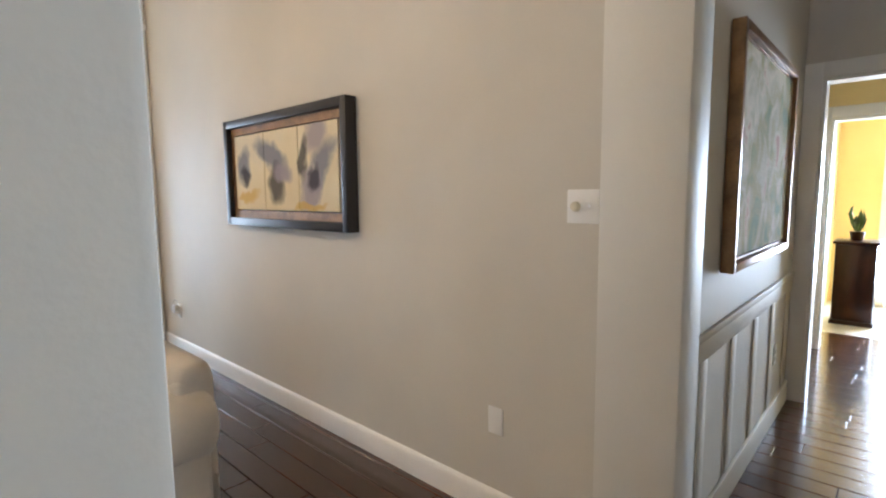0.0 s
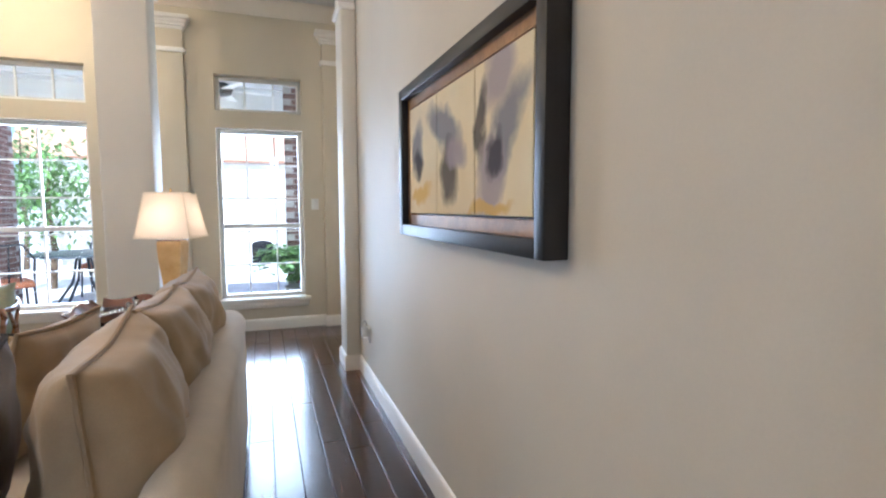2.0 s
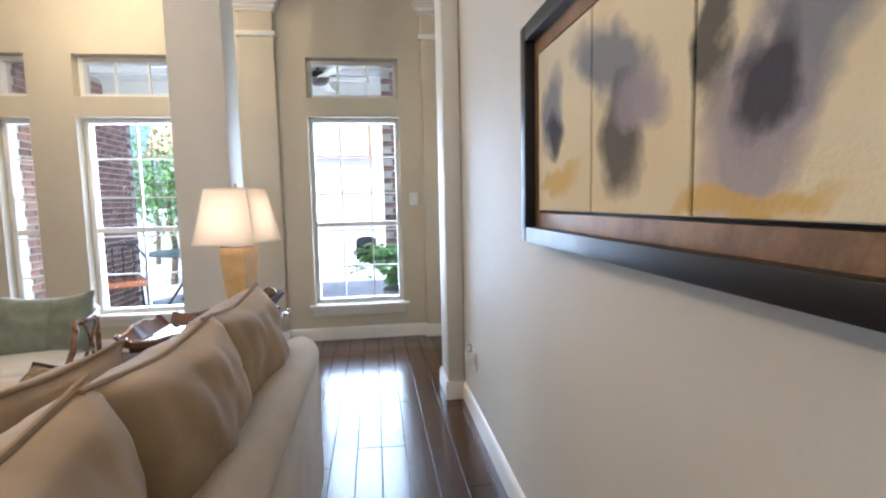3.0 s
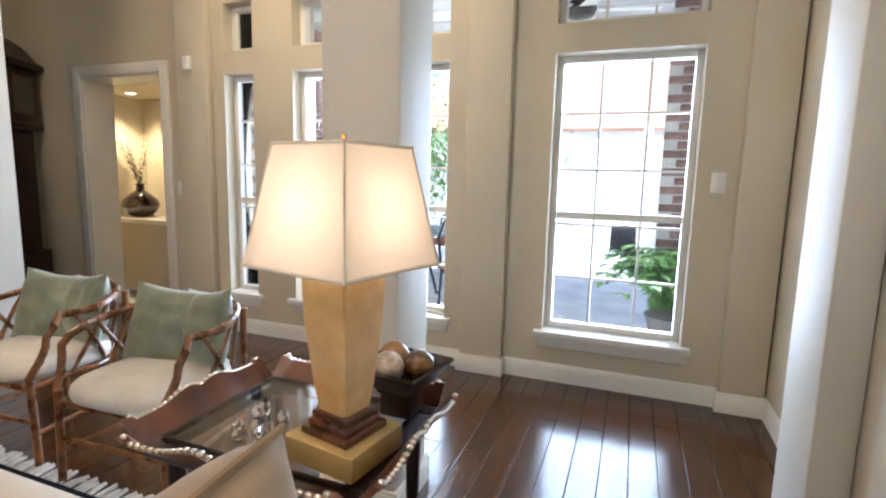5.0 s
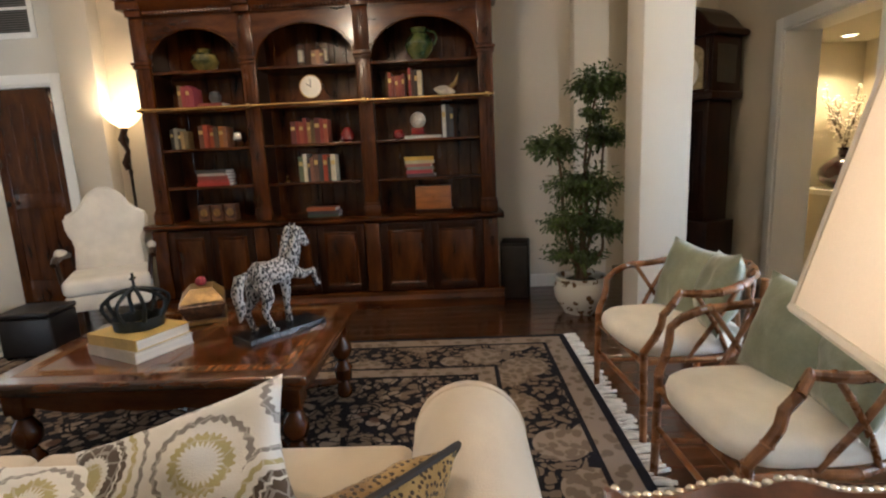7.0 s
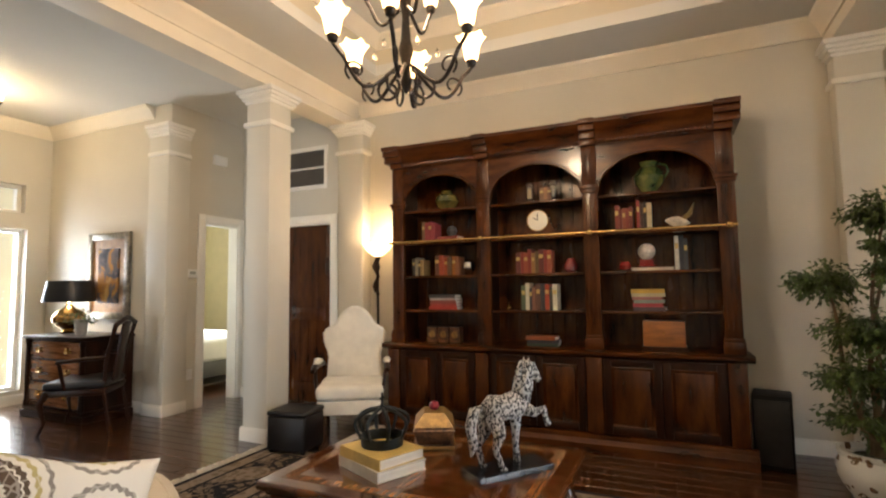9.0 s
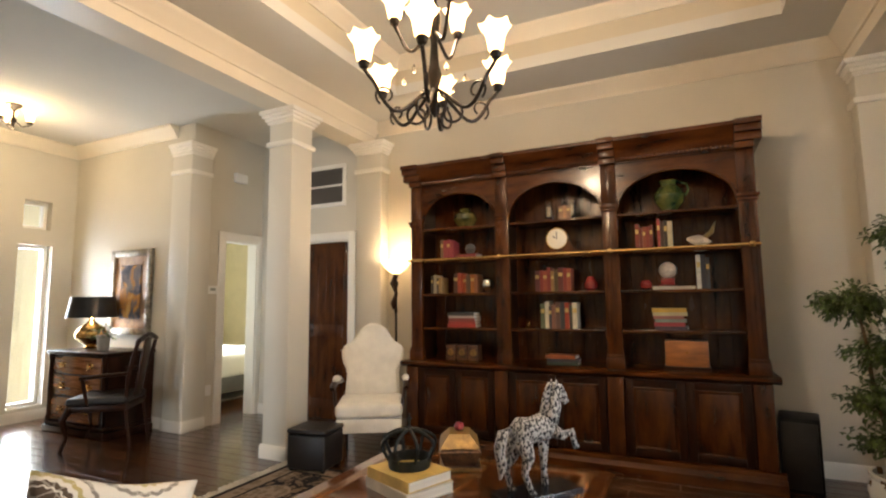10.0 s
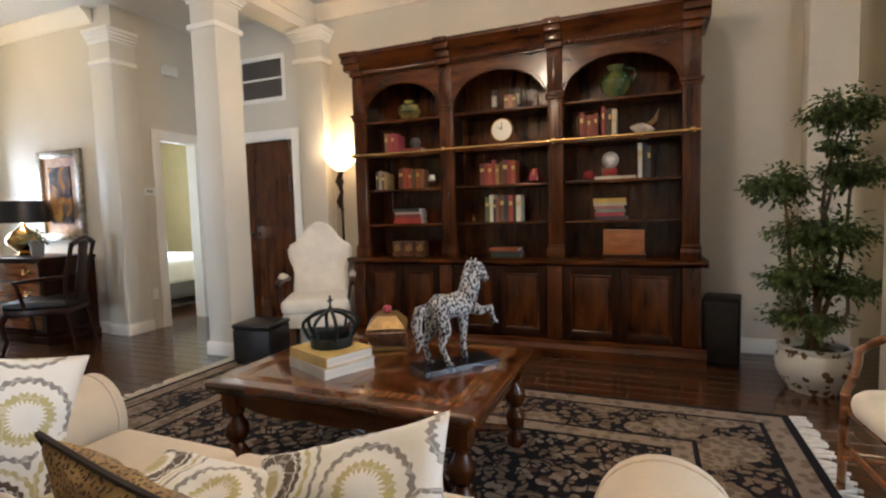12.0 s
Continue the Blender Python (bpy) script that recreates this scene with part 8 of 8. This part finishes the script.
def patio_chair(at):
    t = thing("patio_chair", at, "dark iron patio chair with terracotta cushion", "chair", "patio chairs")
    part("cushion", box(nb(), (-0.24, -0.24, 0.42), (0.24, 0.24, 0.50), 0.025, 3), mat("terracotta_cushion", (0.42, 0.16, 0.08), 0.9) if "terracotta_cushion" not in bpy.data.materials else bpy.data.materials["terracotta_cushion"], t)
    for x, y in ((-0.22, -0.22), (0.22, -0.22), (-0.22, 0.22), (0.22, 0.22)):
        part("leg", tube(nb(), [(x, y, 0.42), (x * 1.08, y * 1.08, 0)], 0.014, 6), M_PIRON, t)
    part("back_frame", tube(nb(), [(-0.22, 0.22, 0.42), (-0.23, 0.27, 0.75), (-0.12, 0.31, 0.92), (0.12, 0.31, 0.92), (0.23, 0.27, 0.75), (0.22, 0.22, 0.42)], 0.014, 6), M_PIRON, t)
    for u in (-0.1, 0, 0.1):
        part("back_bar", tube(nb(), [(u, 0.22, 0.44), (u, 0.30, 0.90)], 0.008, 6), M_PIRON, t)
    return t


pcx = patio_chair(pose(-3.05, 9.75, -0.06, 0, 0, 0))
copy_thing(pcx, pose(-2.15, 7.95, -0.06, 0, 0, 160))
copy_thing(pcx, pose(-3.5, 7.75, -0.06, 0, 0, -150))
pp = thing("patio_planter", pose(-2.75, 10.2, -0.06), "green planter box behind the patio table", "planter")
part("box", box(nb(), (-0.35, -0.2, 0), (0.35, 0.2, 0.75), 0.02), mat("planter_stone", (0.35, 0.34, 0.30), 0.8), pp)
bm = nb()
for k in range(260):
    leaf(bm, Vector((random.uniform(-0.4, 0.4), random.uniform(-0.25, 0.25), 0.75 + random.uniform(0, 0.25))), Vector((random.uniform(-1, 1), random.uniform(-1, 1), random.uniform(-0.2, 1))), Vector((0, 0.2, 1)), 0.12, 0.03)
part("leaves", bm, M_FERN, pp, "green shrub leaves", 0)
M_STUCCO = mat("peach_stucco", (0.62, 0.36, 0.24), 0.9, var=0.1, scale=3, bump=0.2)
M_WHITEWALL = mat("sunlit_stucco", (0.80, 0.77, 0.72), 0.9, var=0.06, scale=2, bump=0.2)
pv = thing("garden_pavilion", pose(0.3, 15.0, -0.06), "pale garden pavilion with a peach tiled roof", "pavilion")
part("wall", box(nb(), (-6, 0, 0), (5, 0.3, 2.5)), M_WHITEWALL, pv)
part("roof", prism(nb(), [(-0.15, 2.55), (0.8, 3.9), (3.0, 4.6), (3.0, 2.6), (-0.1, 2.5)], "x", -6.4, 5.4), M_STUCCO, pv, "peach tiled roof")
for x in (-3.0, -0.8, 1.4):
    part("post", box(nb(), (x, -0.9, 0), (x + 0.18, -0.72, 2.6), 0.01), M_WHITEWALL, pv)
gr = thing("barbecue_grill", pose(-0.75, 13.6, -0.06) @ Matrix.Scale(0.6, 4), "dark covered barbecue grill on the patio", "grill")
part("cart", box(nb(), (-0.4, -0.25, 0.0), (0.4, 0.25, 0.75), 0.02), M_BLACKPL, gr)
part("hood", lathe(nb(), [(0.40, 0.75), (0.36, 0.82), (0.2, 0.88), (0.02, 0.90)], (0, 0, 0), 20, 1.0, 0.6), M_BLACKPL, gr)

# ---- small repeated pieces ----


def brick_wall(name, axis, a0, a1, p, out, z0, z1, limit, label):
    """Brick veneer on the plane p along axis; out is the way out."""
    t = thing(name, Matrix(), label, "wall", kind="structure")
    q0, q1 = sorted((p - 0.10 * out, p))
    core = (a0, q0, z0, a1, q1, z1) if axis == "x" else (q0, a0, z0, q1, a1, z1)
    part("mortar_bed", box(nb(), core[:3], core[3:]), M_MORTAR, t, smooth=0)
    L, h, g = 0.194, 0.058, 0.012
    bm = box(nb(), (-L / 2, -0.006, -h / 2), (L / 2, 0.006, h / 2), 0.003, 1)
    src = None
    row = 0
    made = 0
    rest = nb()
    z = z0 + h / 2 + g
    me = bpy.data.meshes.new("brick")
    bm.to_mesh(me)
    bm.free()
    me.materials.append(M_BRICK)
    while z < z1 - h / 2:
        a = a0 + (L / 2 if row % 2 else 0)
        while a + L <= a1 + 0.02:
            c = a + L / 2
            m = pose(c, p + 0.004 * out, z) if axis == "x" else pose(p + 0.004 * out, c, z, 0, 0, 90)
            if made < limit:
                o = new("brick", me)
                o.parent = t
                o.matrix_basis = m
                made += 1
            else:
                r = box(nb(), (-L / 2, -0.006, -h / 2), (L / 2, 0.006, h / 2))
                xf(r, m)
                tmp = bpy.data.meshes.new("tmp")
                r.to_mesh(tmp)
                r.free()
                rest.from_mesh(tmp)
                bpy.data.meshes.remove(tmp)
            a += L + g
        z += h + g
        row += 1
    if len(rest.verts):
        tagged(part("bricks", rest, M_BRICK, t, smooth=0), kind="stuff")
    else:
        rest.free()
    return t


brick_wall("wall_brick_wing", "y", 6.48, 8.75, -3.72, 1, -0.06, 2.80, 290, "red brown brick wall of the house wing outside")
brick_wall("wall_brick_pier", "x", -0.42, 0.25, 7.35, -1, -0.06, 2.80, 120, "red brown brick porch pier")

# hardwood planks
PW = 0.124
plank_me = {}
for L in (0.9, 1.2, 1.5):
    bm = box(nb(), (-PW / 2 + 0.0012, -L / 2 + 0.0012, -0.012), (PW / 2 - 0.0012, L / 2 - 0.0012, 0.0))
    tops = [e for e in bm.edges if all(v.co.z > -0.001 for v in e.verts)]
    bmesh.ops.bevel(bm, geom=tops, offset=0.0025, segments=1, affect="EDGES")
    me = bpy.data.meshes.new("plank")
    bm.to_mesh(me)
    bm.free()
    me.materials.append(M_FLOOR)
    plank_me[L] = me
hardwood = thing("floor_hardwood", Matrix(), "dark glossy hand-scraped hardwood plank floor", "floor", kind="structure")
verts, faces = [], []
made = 0
x = -6.5
row = 0
while x < 4.2:
    xc = x + PW / 2
    y = -3.54 - (0.31 * row % 1.1)
    while y < 6.44:
        L = random.choice((0.9, 1.2, 1.5))
        yc = y + L / 2
        hall = xc > 0.16
        ylo, yhi = (-2.0, 0.45) if hall else (-3.8, 6.44)
        if y + L > ylo + 0.02 and y < yhi - 0.02:
            near = -1.9 < xc < 0.16 and yc > -0.4
            if near and made < 290 and y > ylo and y + L < yhi:
                o = new("plank", plank_me[L])
                o.parent = hardwood
                o.location = (xc, yc, 0)
                made += 1
            else:
                b = len(verts)
                u0, u1, v0, v1 = x + 0.0012, x + PW - 0.0012, max(y, ylo) + 0.0012, min(y + L, yhi) - 0.0012
                c = 0.0025
                verts += [(u0, v0, -c), (u1, v0, -c), (u1, v1, -c), (u0, v1, -c), (u0 + c, v0 + c, 0), (u1 - c, v0 + c, 0), (u1 - c, v1 - c, 0), (u0 + c, v1 - c, 0)]
                faces += [(b + 4, b + 5, b + 6, b + 7), (b, b + 1, b + 5, b + 4), (b + 1, b + 2, b + 6, b + 5), (b + 2, b + 3, b + 7, b + 6), (b + 3, b, b + 4, b + 7)]
        y += L
    x += PW
    row += 1
me = bpy.data.meshes.new("planks")
me.from_pydata(verts, [], faces)
me.materials.append(M_FLOOR_J)
o = new("planks", me)
o.parent = hardwood
tagged(o, kind="stuff")
